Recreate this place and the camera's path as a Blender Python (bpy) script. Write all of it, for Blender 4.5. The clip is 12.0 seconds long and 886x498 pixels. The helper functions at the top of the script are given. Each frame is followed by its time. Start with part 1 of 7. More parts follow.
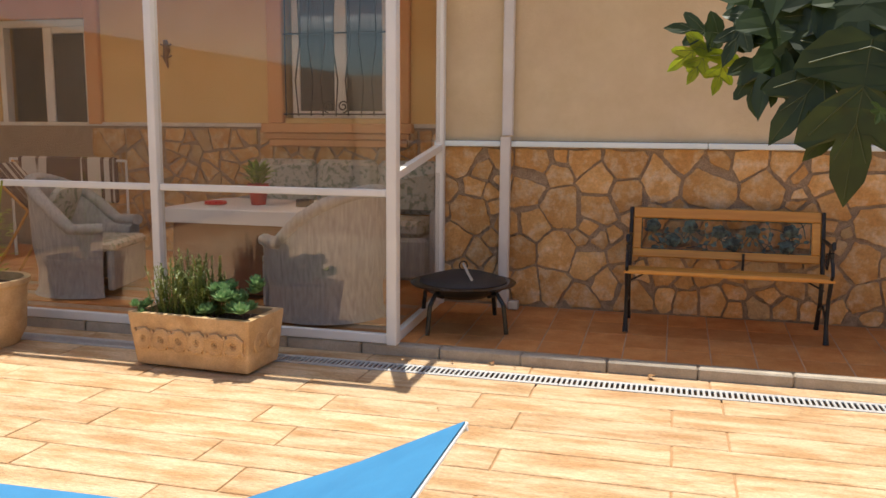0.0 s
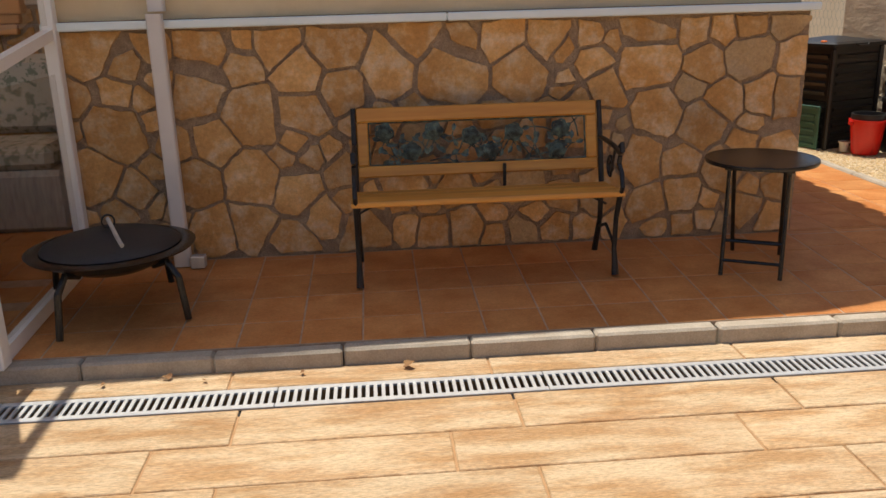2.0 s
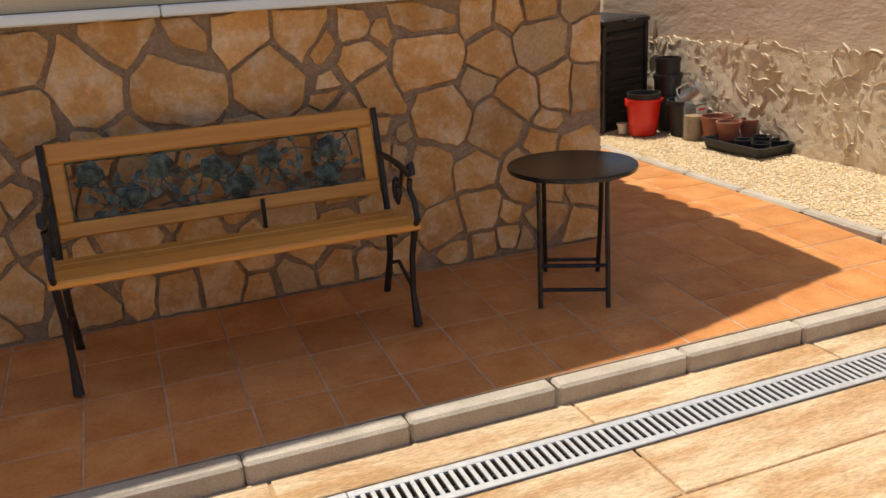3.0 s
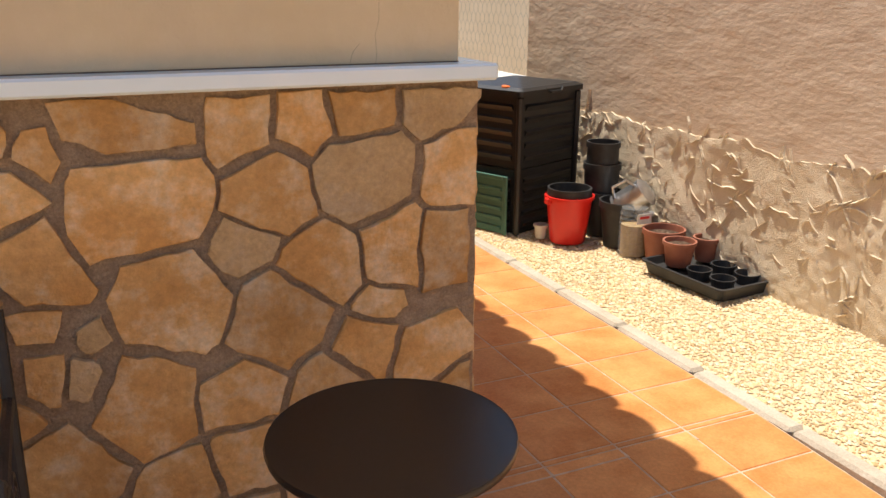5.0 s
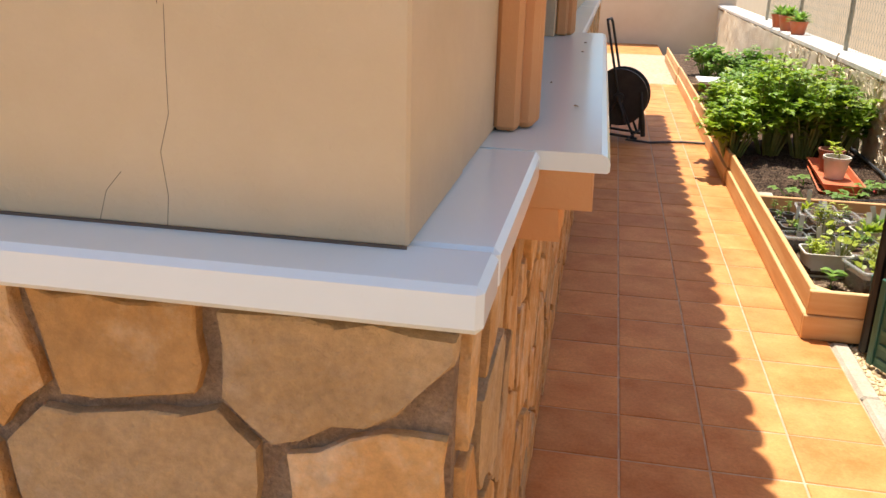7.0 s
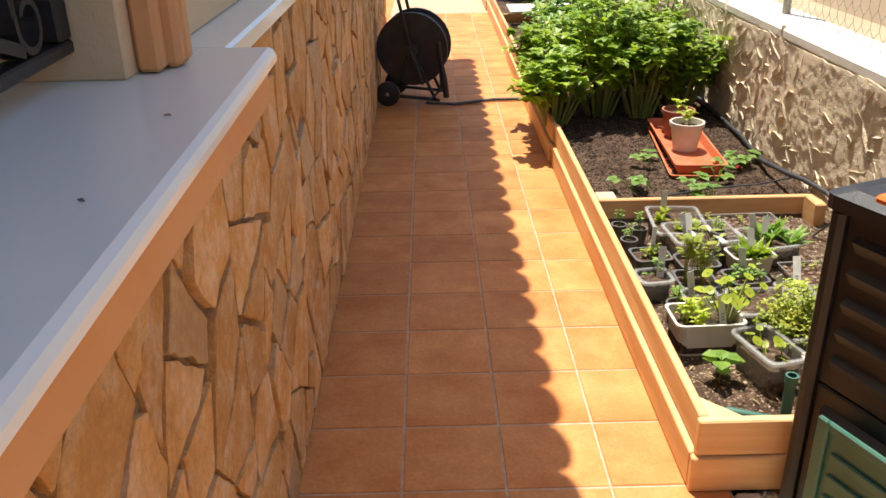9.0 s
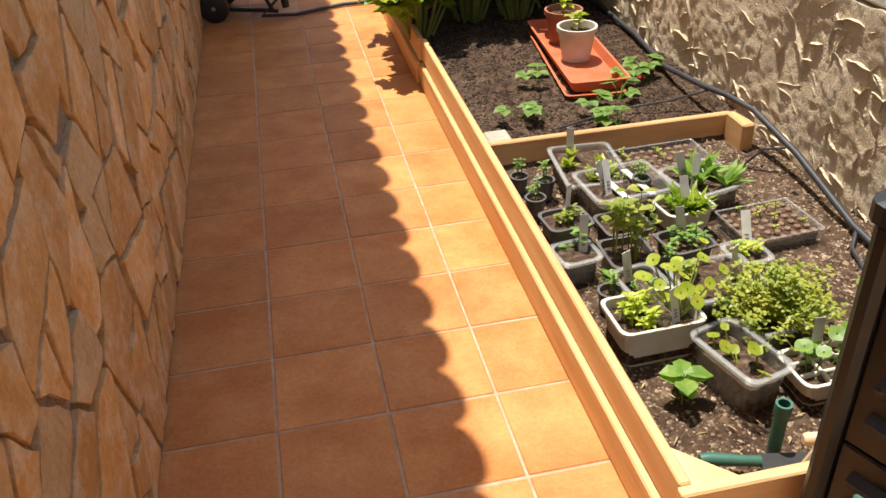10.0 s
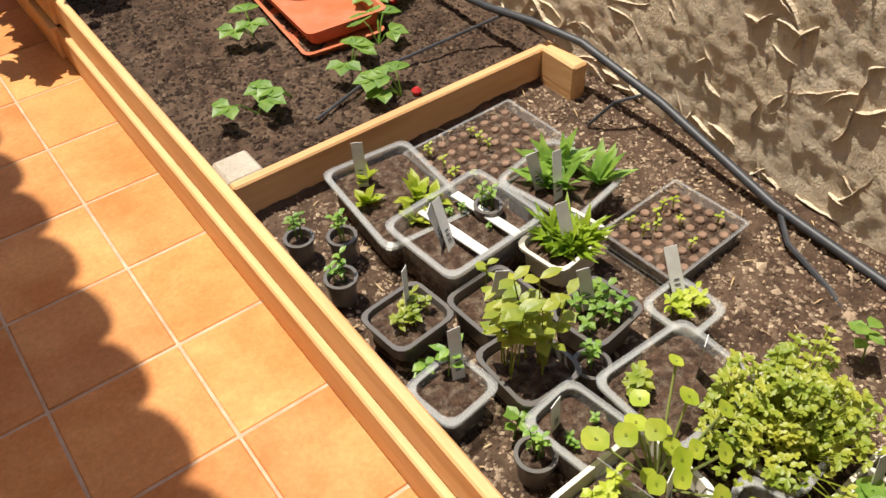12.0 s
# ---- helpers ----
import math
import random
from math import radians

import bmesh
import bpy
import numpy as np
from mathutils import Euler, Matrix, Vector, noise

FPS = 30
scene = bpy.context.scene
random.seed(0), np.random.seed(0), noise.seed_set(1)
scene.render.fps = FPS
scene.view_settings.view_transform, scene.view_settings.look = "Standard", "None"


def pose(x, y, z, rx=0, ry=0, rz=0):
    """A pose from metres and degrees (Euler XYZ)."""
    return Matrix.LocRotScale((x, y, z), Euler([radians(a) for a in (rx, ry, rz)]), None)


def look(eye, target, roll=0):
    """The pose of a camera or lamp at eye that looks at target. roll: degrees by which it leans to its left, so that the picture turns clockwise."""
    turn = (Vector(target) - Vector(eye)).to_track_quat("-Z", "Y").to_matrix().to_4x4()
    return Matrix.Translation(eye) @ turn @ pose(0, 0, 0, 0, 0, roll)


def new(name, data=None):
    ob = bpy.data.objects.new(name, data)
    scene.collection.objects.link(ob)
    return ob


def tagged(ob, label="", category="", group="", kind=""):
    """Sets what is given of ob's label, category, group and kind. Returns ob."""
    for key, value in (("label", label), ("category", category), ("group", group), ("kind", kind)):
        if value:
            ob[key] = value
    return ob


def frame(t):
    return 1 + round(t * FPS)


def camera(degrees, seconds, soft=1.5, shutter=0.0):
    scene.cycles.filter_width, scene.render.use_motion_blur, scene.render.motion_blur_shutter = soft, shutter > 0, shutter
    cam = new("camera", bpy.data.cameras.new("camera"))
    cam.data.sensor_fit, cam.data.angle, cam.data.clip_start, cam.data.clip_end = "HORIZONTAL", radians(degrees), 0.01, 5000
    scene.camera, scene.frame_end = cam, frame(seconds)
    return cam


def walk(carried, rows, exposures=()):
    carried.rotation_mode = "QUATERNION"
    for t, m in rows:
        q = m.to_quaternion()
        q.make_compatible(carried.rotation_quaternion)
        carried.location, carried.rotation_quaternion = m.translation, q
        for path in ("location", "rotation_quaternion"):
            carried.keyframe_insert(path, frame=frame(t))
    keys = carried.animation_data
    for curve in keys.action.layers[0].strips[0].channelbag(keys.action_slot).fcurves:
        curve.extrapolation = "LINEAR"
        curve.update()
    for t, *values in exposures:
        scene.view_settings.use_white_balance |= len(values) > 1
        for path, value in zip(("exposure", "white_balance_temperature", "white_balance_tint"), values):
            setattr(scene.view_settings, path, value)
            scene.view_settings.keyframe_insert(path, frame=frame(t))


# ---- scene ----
cam = camera(55.4, 12.0)
PATH = [
    (0, (-2.057, -5.967, 1.288), (-2.576, -4.057, 1.001), 0.4),
    (0.5, (-2.119, -5.566, 1.268), (-2.377, -3.611, 0.935), 0.8),
    (1, (-2.213, -5.139, 1.272), (-2.263, -3.195, 0.808), 0.2),
    (1.5, (-2.217, -4.678, 1.267), (-2.187, -2.759, 0.706), 0.2),
    (2, (-2.215, -4.22, 1.282), (-2.067, -2.312, 0.7), -1.5),
    (2.5, (-2.179, -3.775, 1.273), (-1.712, -1.925, 0.672), -2.8),
    (3, (-2.039, -3.316, 1.263), (-1.378, -1.538, 0.631), -3.3),
    (3.2, (-1.978, -3.159, 1.262), (-1.16, -1.449, 0.622), -3.5),
    (4.8, (-1.06, -2.014, 1.356), (-0.089, -0.377, 0.744), 0.6),
    (5, (-0.96, -1.889, 1.365), (-0.168, -0.151, 0.773), 0.4),
    (5.5, (-0.649, -1.601, 1.391), (-0.403, 0.298, 0.813), 0.1),
    (6, (-0.336, -1.314, 1.39), (-0.53, 0.593, 0.818), -0.4),
    (6.5, (-0.098, -0.951, 1.429), (-0.45, 0.911, 0.79), 0.9),
    (6.7, (-0.006, -0.821, 1.419), (-0.354, 1.04, 0.776), 1.7),
    (8.3, (0.336, 0.478, 1.449), (0.003, 2.296, 0.687), -2.0),
    (8.5, (0.354, 0.659, 1.454), (0.035, 2.473, 0.674), -2.8),
    (9, (0.338, 1.051, 1.449), (0.356, 2.872, 0.622), -1.1),
    (9.5, (0.324, 1.425, 1.443), (0.523, 3.181, 0.508), -3.0),
    (10, (0.385, 1.797, 1.425), (0.686, 3.451, 0.341), -2.9),
    (10.5, (0.411, 2.119, 1.399), (0.867, 3.698, 0.259), -2.7),
    (11, (0.439, 2.417, 1.374), (1.185, 3.808, 0.145), -1.4),
    (11.5, (0.536, 2.67, 1.332), (1.362, 3.86, -0.046), -0.8),
    (12, (0.594, 2.904, 1.322), (1.405, 4.071, -0.086), -2.6),
]
EXPOSURES = [(0, .34), (.5, .26), (1, .14), (2, 0), (3, .1), (4.8, .52), (6.5, .8), (8.5, .95), (9.5, .72), (10.5, .68), (12, .56)]
walk(cam, [(t, look(eye, target, roll)) for t, eye, target, roll in PATH], EXPOSURES)

# ---- light ----
SUN_EL, SUN_AZ = 75.0, 0.4          # degrees up; radians west of the y axis
world = bpy.data.worlds.new("sky")
scene.world = world
world.use_nodes = True
wn = world.node_tree
sky = wn.nodes.new("ShaderNodeTexSky")
sky.sky_type, sky.sun_disc = "NISHITA", False
sky.sun_elevation, sky.sun_rotation = radians(SUN_EL), -SUN_AZ
sky.air_density, sky.dust_density = 1.0, 1.5
wn.nodes["Background"].inputs["Strength"].default_value = 0.115
wn.links.new(sky.outputs["Color"], wn.nodes["Background"].inputs["Color"])
sun_data = bpy.data.lights.new("sun", "SUN")
sun_data.energy, sun_data.angle, sun_data.color = 4.5, radians(0.55), (1.0, 0.94, 0.83)
sun = new("sun", sun_data)
ce = math.cos(radians(SUN_EL))
sun.matrix_world = look((ce * -math.sin(SUN_AZ) * 20, ce * math.cos(SUN_AZ) * 20, math.sin(radians(SUN_EL)) * 20), (0, 0, 0))


# ---- materials ----
def mat(name, col, rough=0.7, metal=0.0, col2=None, scale=8.0, detail=5.0, bump=0.0, bump_scale=None, per=0.0, spec=0.5,
        stain=None, stain_scale=1.5, stain_amount=0.5, stretch=(1, 1, 1), spread=(0.35, 0.68), grain=0.0):
    """Principled material: two noise scales of colour, bump, and a random lightness per object."""
    m = bpy.data.materials.new(name)
    m.use_nodes = True
    nt = m.node_tree
    n, l = nt.nodes, nt.links
    b = n["Principled BSDF"]
    b.inputs["Roughness"].default_value, b.inputs["Metallic"].default_value = rough, metal
    b.inputs["Specular IOR Level"].default_value = spec
    tc = n.new("ShaderNodeTexCoord")
    geo = n.new("ShaderNodeNewGeometry")
    mp = n.new("ShaderNodeMapping")
    mp.inputs["Scale"].default_value = stretch
    info = n.new("ShaderNodeObjectInfo")
    comb = n.new("ShaderNodeVectorMath")
    comb.operation = "MULTIPLY_ADD"
    comb.inputs[1].default_value = (37.0, 17.0, 23.0)
    l.new(info.outputs["Random"], comb.inputs[0])
    l.new(geo.outputs["Position"], comb.inputs[2])
    l.new(comb.outputs[0], mp.inputs["Vector"])

    def noise_node(s, d, rough_=0.6):
        t = n.new("ShaderNodeTexNoise")
        t.inputs["Scale"].default_value, t.inputs["Detail"].default_value, t.inputs["Roughness"].default_value = s, d, rough_
        l.new(mp.outputs[0], t.inputs["Vector"])
        return t

    def mix(fac, a, c, mode="MIX"):
        x = n.new("ShaderNodeMix")
        x.data_type, x.blend_type = "RGBA", mode
        for sock, v in ((x.inputs[0], fac), (x.inputs[6], a), (x.inputs[7], c)):
            if hasattr(v, "is_linked"):
                l.new(v, sock)
            else:
                sock.default_value = v if isinstance(v, float) else (*v, 1)
        return x.outputs[2]

    def ramp(sock, lo, hi):
        r = n.new("ShaderNodeMapRange")
        r.inputs[1].default_value, r.inputs[2].default_value = lo, hi
        l.new(sock, r.inputs[0])
        return r.outputs[0]

    out = None
    if col2 is not None:
        out = mix(ramp(noise_node(scale, detail).outputs["Fac"], *spread), col, col2)
    if stain is not None:
        f = n.new("ShaderNodeMath")
        f.operation = "MULTIPLY"
        f.inputs[1].default_value = stain_amount
        l.new(ramp(noise_node(stain_scale, 6, 0.65).outputs["Fac"], 0.48, 0.72), f.inputs[0])
        out = mix(f.outputs[0], out if out is not None else col, stain)
    if grain:
        gr = n.new("ShaderNodeMapRange")
        gr.inputs[1].default_value, gr.inputs[2].default_value = 0.3, 0.7
        gr.inputs[3].default_value, gr.inputs[4].default_value = 1 - grain, 1 + grain
        l.new(noise_node((bump_scale or scale * 6) * 2.2, 8, 0.75).outputs["Fac"], gr.inputs[0])
        out = mix(1.0, out if out is not None else col, gr.outputs[0], "MULTIPLY")
    if per:
        r = n.new("ShaderNodeMapRange")
        r.inputs[3].default_value, r.inputs[4].default_value = 1 - per, 1 + per
        l.new(info.outputs["Random"], r.inputs[0])
        hsv = n.new("ShaderNodeHueSaturation")
        l.new(r.outputs[0], hsv.inputs["Value"])
        if out is not None:
            l.new(out, hsv.inputs["Color"])
        else:
            hsv.inputs["Color"].default_value = (*col, 1)
        out = hsv.outputs[0]
    if out is not None:
        l.new(out, b.inputs["Base Color"])
    else:
        b.inputs["Base Color"].default_value = (*col, 1)
    if bump:
        bp = n.new("ShaderNodeBump")
        bp.inputs["Strength"].default_value, bp.inputs["Distance"].default_value = 1.0, bump
        l.new(noise_node(bump_scale or scale * 6, 6, 0.65).outputs["Fac"], bp.inputs["Height"])
        l.new(bp.outputs[0], b.inputs["Normal"])
    return m


def leaf_mat(name, col, col2, scale=30.0, thin=0.35):
    """Leaf: two greens, a soft sheen, and light that comes through the blade."""
    m = mat(name, col, 0.45, 0, col2, scale, 2.0, per=0.12)
    nt = m.node_tree
    b = nt.nodes["Principled BSDF"]
    tr = nt.nodes.new("ShaderNodeBsdfTranslucent")
    mx = nt.nodes.new("ShaderNodeMixShader")
    mx.inputs[0].default_value = thin
    bright = nt.nodes.new("ShaderNodeHueSaturation")
    bright.inputs["Value"].default_value = 1.6
    src = b.inputs["Base Color"].links[0].from_socket
    nt.links.new(src, bright.inputs["Color"])
    nt.links.new(bright.outputs[0], tr.inputs["Color"])
    nt.links.new(b.outputs[0], mx.inputs[1])
    nt.links.new(tr.outputs[0], mx.inputs[2])
    nt.links.new(mx.outputs[0], nt.nodes["Material Output"].inputs["Surface"])
    return m


def glass_mat(name, tint, rough=0.02, amount=0.86, body=False):
    """Thin pane: mostly clear, with a weak mirror."""
    m = bpy.data.materials.new(name)
    m.use_nodes = True
    nt = m.node_tree
    b = nt.nodes["Principled BSDF"]
    b.inputs["Roughness"].default_value = rough
    b.inputs["Base Color"].default_value = (*tint, 1)
    tr = nt.nodes.new("ShaderNodeBsdfTransparent")
    tr.inputs["Color"].default_value = (*tint, 1)
    mx = nt.nodes.new("ShaderNodeMixShader")
    mx.inputs[0].default_value = 1 - amount
    nt.links.new(tr.outputs[0], mx.inputs[1])
    if body:
        nt.links.new(b.outputs[0], mx.inputs[2])
    else:
        gl = nt.nodes.new("ShaderNodeBsdfGlossy")
        gl.inputs["Roughness"].default_value = rough
        nt.links.new(gl.outputs[0], mx.inputs[2])
    nt.links.new(mx.outputs[0], nt.nodes["Material Output"].inputs["Surface"])
    return m


STONE = mat("ochre_stone", (0.56, 0.295, 0.10), 0.85, 0, (0.70, 0.44, 0.19), 5, 12, 0.015, 22, per=0.17, spec=0.25,
            stain=(0.70, 0.60, 0.45), stain_scale=10.0, stain_amount=0.7, grain=0.2)
STONE_GREY = mat("grey_ochre_stone", (0.50, 0.33, 0.16), 0.85, 0, (0.61, 0.43, 0.23), 11, 10, 0.014, 30, per=0.1, spec=0.25,
                 stain=(0.58, 0.49, 0.37), stain_scale=7.0, stain_amount=0.6, grain=0.2)
MORTAR = mat("mortar", (0.42, 0.30, 0.20), 0.95, 0, (0.54, 0.40, 0.27), 30, 8, 0.025, 70, spec=0.2, stain=(0.32, 0.22, 0.135), stain_scale=9, stain_amount=0.5, grain=0.3)
PLASTER = mat("cream_plaster", (0.67, 0.53, 0.325), 0.9, 0, (0.73, 0.59, 0.38), 5, 8, 0.003, 45, spec=0.2,
              stain=(0.56, 0.42, 0.31), stain_scale=1.3, stain_amount=0.35)
YELLOW = mat("yellow_plaster", (0.77, 0.52, 0.21), 0.9, 0, (0.81, 0.57, 0.25), 3, 5, 0.0016, 60, spec=0.2)
TRIM = mat("salmon_trim", (0.70, 0.36, 0.15), 0.85, 0, (0.74, 0.41, 0.19), 4, 5, 0.002, 50, spec=0.25,
           stain=(0.66, 0.38, 0.2), stain_scale=3.0, stain_amount=0.4)
MARBLE = mat("white_marble", (0.84, 0.93, 0.95), 0.16, 0, (0.75, 0.87, 0.90), 2.2, 8, 0.0, per=0.02, stretch=(1, 0.3, 1), spec=0.6)
TILE = mat("terracotta_tile", (0.49, 0.18, 0.05), 0.55, 0, (0.65, 0.305, 0.108), 5, 6, 0.0008, 40, per=0.09, spec=0.16,
           stain=(0.50, 0.22, 0.08), stain_scale=2.2, stain_amount=0.55, grain=0.17)
GROUT = mat("tile_grout", (0.42, 0.28, 0.18), 0.95, 0, (0.56, 0.41, 0.29), 20, 5, 0.001, 120, spec=0.2)
PLANK = mat("stamped_concrete", (0.50, 0.295, 0.135), 0.65, 0, (0.68, 0.50, 0.305), 3.4, 12, 0.010, 22, per=0.08, spec=0.3,
            stain=(0.47, 0.245, 0.10), stain_scale=2.6, stain_amount=0.75, stretch=(0.8, 3.2, 1), spread=(0.38, 0.58), grain=0.42)
PLANK_GAP = mat("stamped_joint", (0.42, 0.24, 0.11), 0.9, 0, (0.5, 0.3, 0.15), 10, 5, 0.003, 60)
KERB = mat("pale_kerb_stone", (0.42, 0.36, 0.28), 0.85, 0, (0.52, 0.45, 0.36), 9, 6, 0.004, 60, per=0.08, spec=0.25,
           stain=(0.36, 0.28, 0.2), stain_scale=4.0, stain_amount=0.6, grain=0.2)
STEEL = mat("galvanised_steel", (0.66, 0.66, 0.65), 0.5, 0.6, (0.54, 0.54, 0.54), 24, 5, 0.0006, 200)
PIT_SHADE = mat("drain_shade", (0.03, 0.028, 0.025), 0.95)
WHITE_ALU = mat("white_aluminium", (0.84, 0.83, 0.80), 0.35, 0, (0.78, 0.77, 0.74), 3, 4, spec=0.5)
WHITE_PIPE = mat("white_downpipe", (0.74, 0.70, 0.66), 0.5, 0, (0.66, 0.62, 0.58), 4, 6, 0.001, 40)
IRON = mat("black_iron", (0.018, 0.018, 0.02), 0.42, 0.3, (0.03, 0.03, 0.032), 30, 5, 0.0012, 140, spec=0.5)
BLACK_POWDER = mat("black_enamel", (0.011, 0.011, 0.012), 0.24, 0.1, (0.017, 0.016, 0.016), 40, 5, 0.0005, 260, spec=0.5)
BENCH_WOOD = mat("varnished_pine", (0.72, 0.36, 0.07), 0.38, 0, (0.60, 0.26, 0.045), 10, 6, 0.001, 50, per=0.12,
                 stretch=(0.18, 2.5, 2.5), stain=(0.30, 0.10, 0.025), stain_scale=9.0, stain_amount=0.35)
VERDIGRIS = mat("verdigris_iron", (0.035, 0.042, 0.037), 0.5, 0.25, (0.15, 0.215, 0.18), 30, 5, 0.002, 90, spread=(0.40, 0.66))
BED_WOOD = mat("oiled_pine_board", (0.62, 0.33, 0.125), 0.6, 0, (0.73, 0.49, 0.24), 6, 9, 0.0018, 40, per=0.14,
               stretch=(2.5, 0.25, 2.5), stain=(0.36, 0.14, 0.045), stain_scale=3.5, stain_amount=0.45)
BED_WOOD_X = mat("oiled_pine_cross_board", (0.62, 0.33, 0.125), 0.6, 0, (0.73, 0.49, 0.24), 6, 9, 0.0018, 40, per=0.14,
                 stretch=(0.25, 2.5, 2.5), stain=(0.36, 0.14, 0.045), stain_scale=3.5, stain_amount=0.45)
SOIL = mat("dark_soil", (0.06, 0.036, 0.024), 0.95, 0, (0.16, 0.10, 0.066), 22, 9, 0.025, 60, spec=0.15,
           stain=(0.28, 0.195, 0.13), stain_scale=5.0, stain_amount=0.5)
POT_SOIL = mat("potting_soil", (0.045, 0.026, 0.017), 0.95, 0, (0.15, 0.09, 0.06), 60, 6, 0.012, 160, spec=0.15, stain=(0.38, 0.30, 0.22), stain_scale=55, stain_amount=0.6, grain=0.4)
GRAVEL = mat("pale_gravel", (0.58, 0.42, 0.24), 0.9, 0, (0.70, 0.55, 0.36), 40, 4, 0.002, 90, spec=0.2)
STUCCO = mat("rough_stucco", (0.74, 0.60, 0.42), 0.92, 0, (0.84, 0.71, 0.53), 6, 8, 0.010, 120, spec=0.15,
             stain=(0.58, 0.44, 0.29), stain_scale=2.5, stain_amount=0.5)
STUCCO_SMOOTH = mat("trowelled_stucco", (0.62, 0.48, 0.35), 0.92, 0, (0.72, 0.58, 0.44), 4, 8, 0.012, 7, spec=0.15,
                    stain=(0.52, 0.40, 0.29), stain_scale=1.2, stain_amount=0.5, stretch=(1, 0.7, 1.5))
CAP = mat("whitewashed_cap", (0.80, 0.76, 0.68), 0.85, 0, (0.70, 0.65, 0.57), 7, 6, 0.004, 50)
BIN_BLACK = mat("black_recycled_plastic", (0.014, 0.0135, 0.0135), 0.42, 0, (0.022, 0.0205, 0.0195), 12, 5, 0.0008, 180, spec=0.45)
GREEN_PLASTIC = mat("faded_green_plastic", (0.035, 0.12, 0.085), 0.5, 0, (0.06, 0.17, 0.125), 8, 5, 0.0005, 150)
RED_PLASTIC = mat("red_plastic", (0.72, 0.025, 0.016), 0.35, 0, (0.62, 0.02, 0.014), 6, 4, spec=0.5)
TERRA_POT = mat("brown_plastic_pot", (0.27, 0.085, 0.045), 0.6, 0, (0.34, 0.13, 0.08), 8, 5, 0.0006, 120)
ORANGE_TRAY = mat("terracotta_plastic", (0.55, 0.115, 0.035), 0.5, 0, (0.48, 0.15, 0.07), 9, 5, 0.0005, 120,
                  stain=(0.5, 0.3, 0.2), stain_scale=7, stain_amount=0.4)
BLACK_POT = mat("black_pot_plastic", (0.02, 0.02, 0.021), 0.5, 0, (0.035, 0.034, 0.033), 15, 5, spec=0.4)
GREY_POT = mat("grey_smoked_plastic", (0.11, 0.10, 0.09), 0.3, 0, (0.13, 0.115, 0.10), 15, 5, spec=0.5)
WHITE_POT = mat("white_plastic", (0.68, 0.64, 0.56), 0.45, 0, (0.54, 0.48, 0.39), 9, 5, spec=0.4)
LABEL = mat("white_plant_label", (0.72, 0.71, 0.67), 0.5, 0, (0.60, 0.58, 0.54), 25, 3)
INK = mat("pencil_marks", (0.12, 0.12, 0.14), 0.8)
CLEAR = glass_mat("clear_plastic", (0.90, 0.90, 0.89), 0.10, 0.88, True)
CLEAR_RIM = glass_mat("clear_plastic_rim", (0.90, 0.90, 0.88), 0.2, 0.84, True)
WINDOW = glass_mat("enclosure_glass", (0.95, 0.94, 0.92), 0.03, 0.925)
ROOF_PANEL = leaf_mat("milky_roof_sheet", (0.82, 0.80, 0.76), (0.78, 0.76, 0.72), 4, 0.75)
SOFFIT_BOUNCE = mat("white_bounce_soffit", (0.82, 0.80, 0.76), 0.9, 0, (0.77, 0.75, 0.70), 3, 5, 0.001, 50)
DARK_GLASS = mat("dark_window_glass", (0.03, 0.032, 0.035), 0.05, 0, spec=0.8)
ZINC = mat("zinc_watering_can", (0.62, 0.63, 0.65), 0.28, 0.9, (0.5, 0.51, 0.53), 20, 5, 0.0006, 90)
HOSE = mat("black_hose", (0.03, 0.032, 0.036), 0.5, 0, (0.05, 0.05, 0.055), 30, 4)
WICKER = mat("grey_painted_wicker", (0.54, 0.53, 0.52), 0.8, 0, (0.36, 0.355, 0.35), 26, 5, 0.008, 90, stretch=(2, 2, 0.35))
CLOTH = mat("white_tablecloth", (0.72, 0.70, 0.68), 0.9, 0, (0.66, 0.63, 0.61), 5, 4, 0.001, 120)
SOFA = mat("leaf_print_cushion", (0.52, 0.50, 0.44), 0.95, 0, (0.24, 0.28, 0.22), 22, 3, 0.002, 80, spread=(0.52, 0.60))
STRIPE = mat("striped_canvas", (0.13, 0.07, 0.05), 0.95, 0, (0.60, 0.54, 0.47), 12, 0, stretch=(0.05, 1.4, 0.05), spread=(0.48, 0.52))
RED_CER = mat("red_glazed_pot", (0.55, 0.045, 0.03), 0.35, 0, (0.48, 0.05, 0.03), 9, 3)
CASTSTONE = mat("cast_stone_planter", (0.58, 0.37, 0.18), 0.9, 0, (0.70, 0.49, 0.27), 8, 6, 0.004, 60, spec=0.2,
                stain=(0.38, 0.23, 0.12), stain_scale=5, stain_amount=0.55, grain=0.2)
BLUE = mat("blue_sling_fabric", (0.03, 0.20, 0.40), 0.75, 0, (0.04, 0.24, 0.46), 5, 4, 0.0004, 400)
BARK = mat("fig_bark", (0.20, 0.16, 0.12), 0.9, 0, (0.28, 0.23, 0.17), 12, 5, 0.004, 60)
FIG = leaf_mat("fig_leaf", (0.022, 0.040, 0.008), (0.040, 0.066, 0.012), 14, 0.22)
CELERY = leaf_mat("celery_leaf", (0.14, 0.25, 0.014), (0.33, 0.42, 0.03), 9, 0.34)
STALK = leaf_mat("celery_stalk", (0.20, 0.26, 0.06), (0.30, 0.32, 0.10), 22, 0.1)
HERB = leaf_mat("herb_leaf", (0.22, 0.29, 0.028), (0.44, 0.44, 0.06), 16)
LIME = leaf_mat("lime_leaf", (0.33, 0.42, 0.03), (0.48, 0.52, 0.06), 25, 0.4)
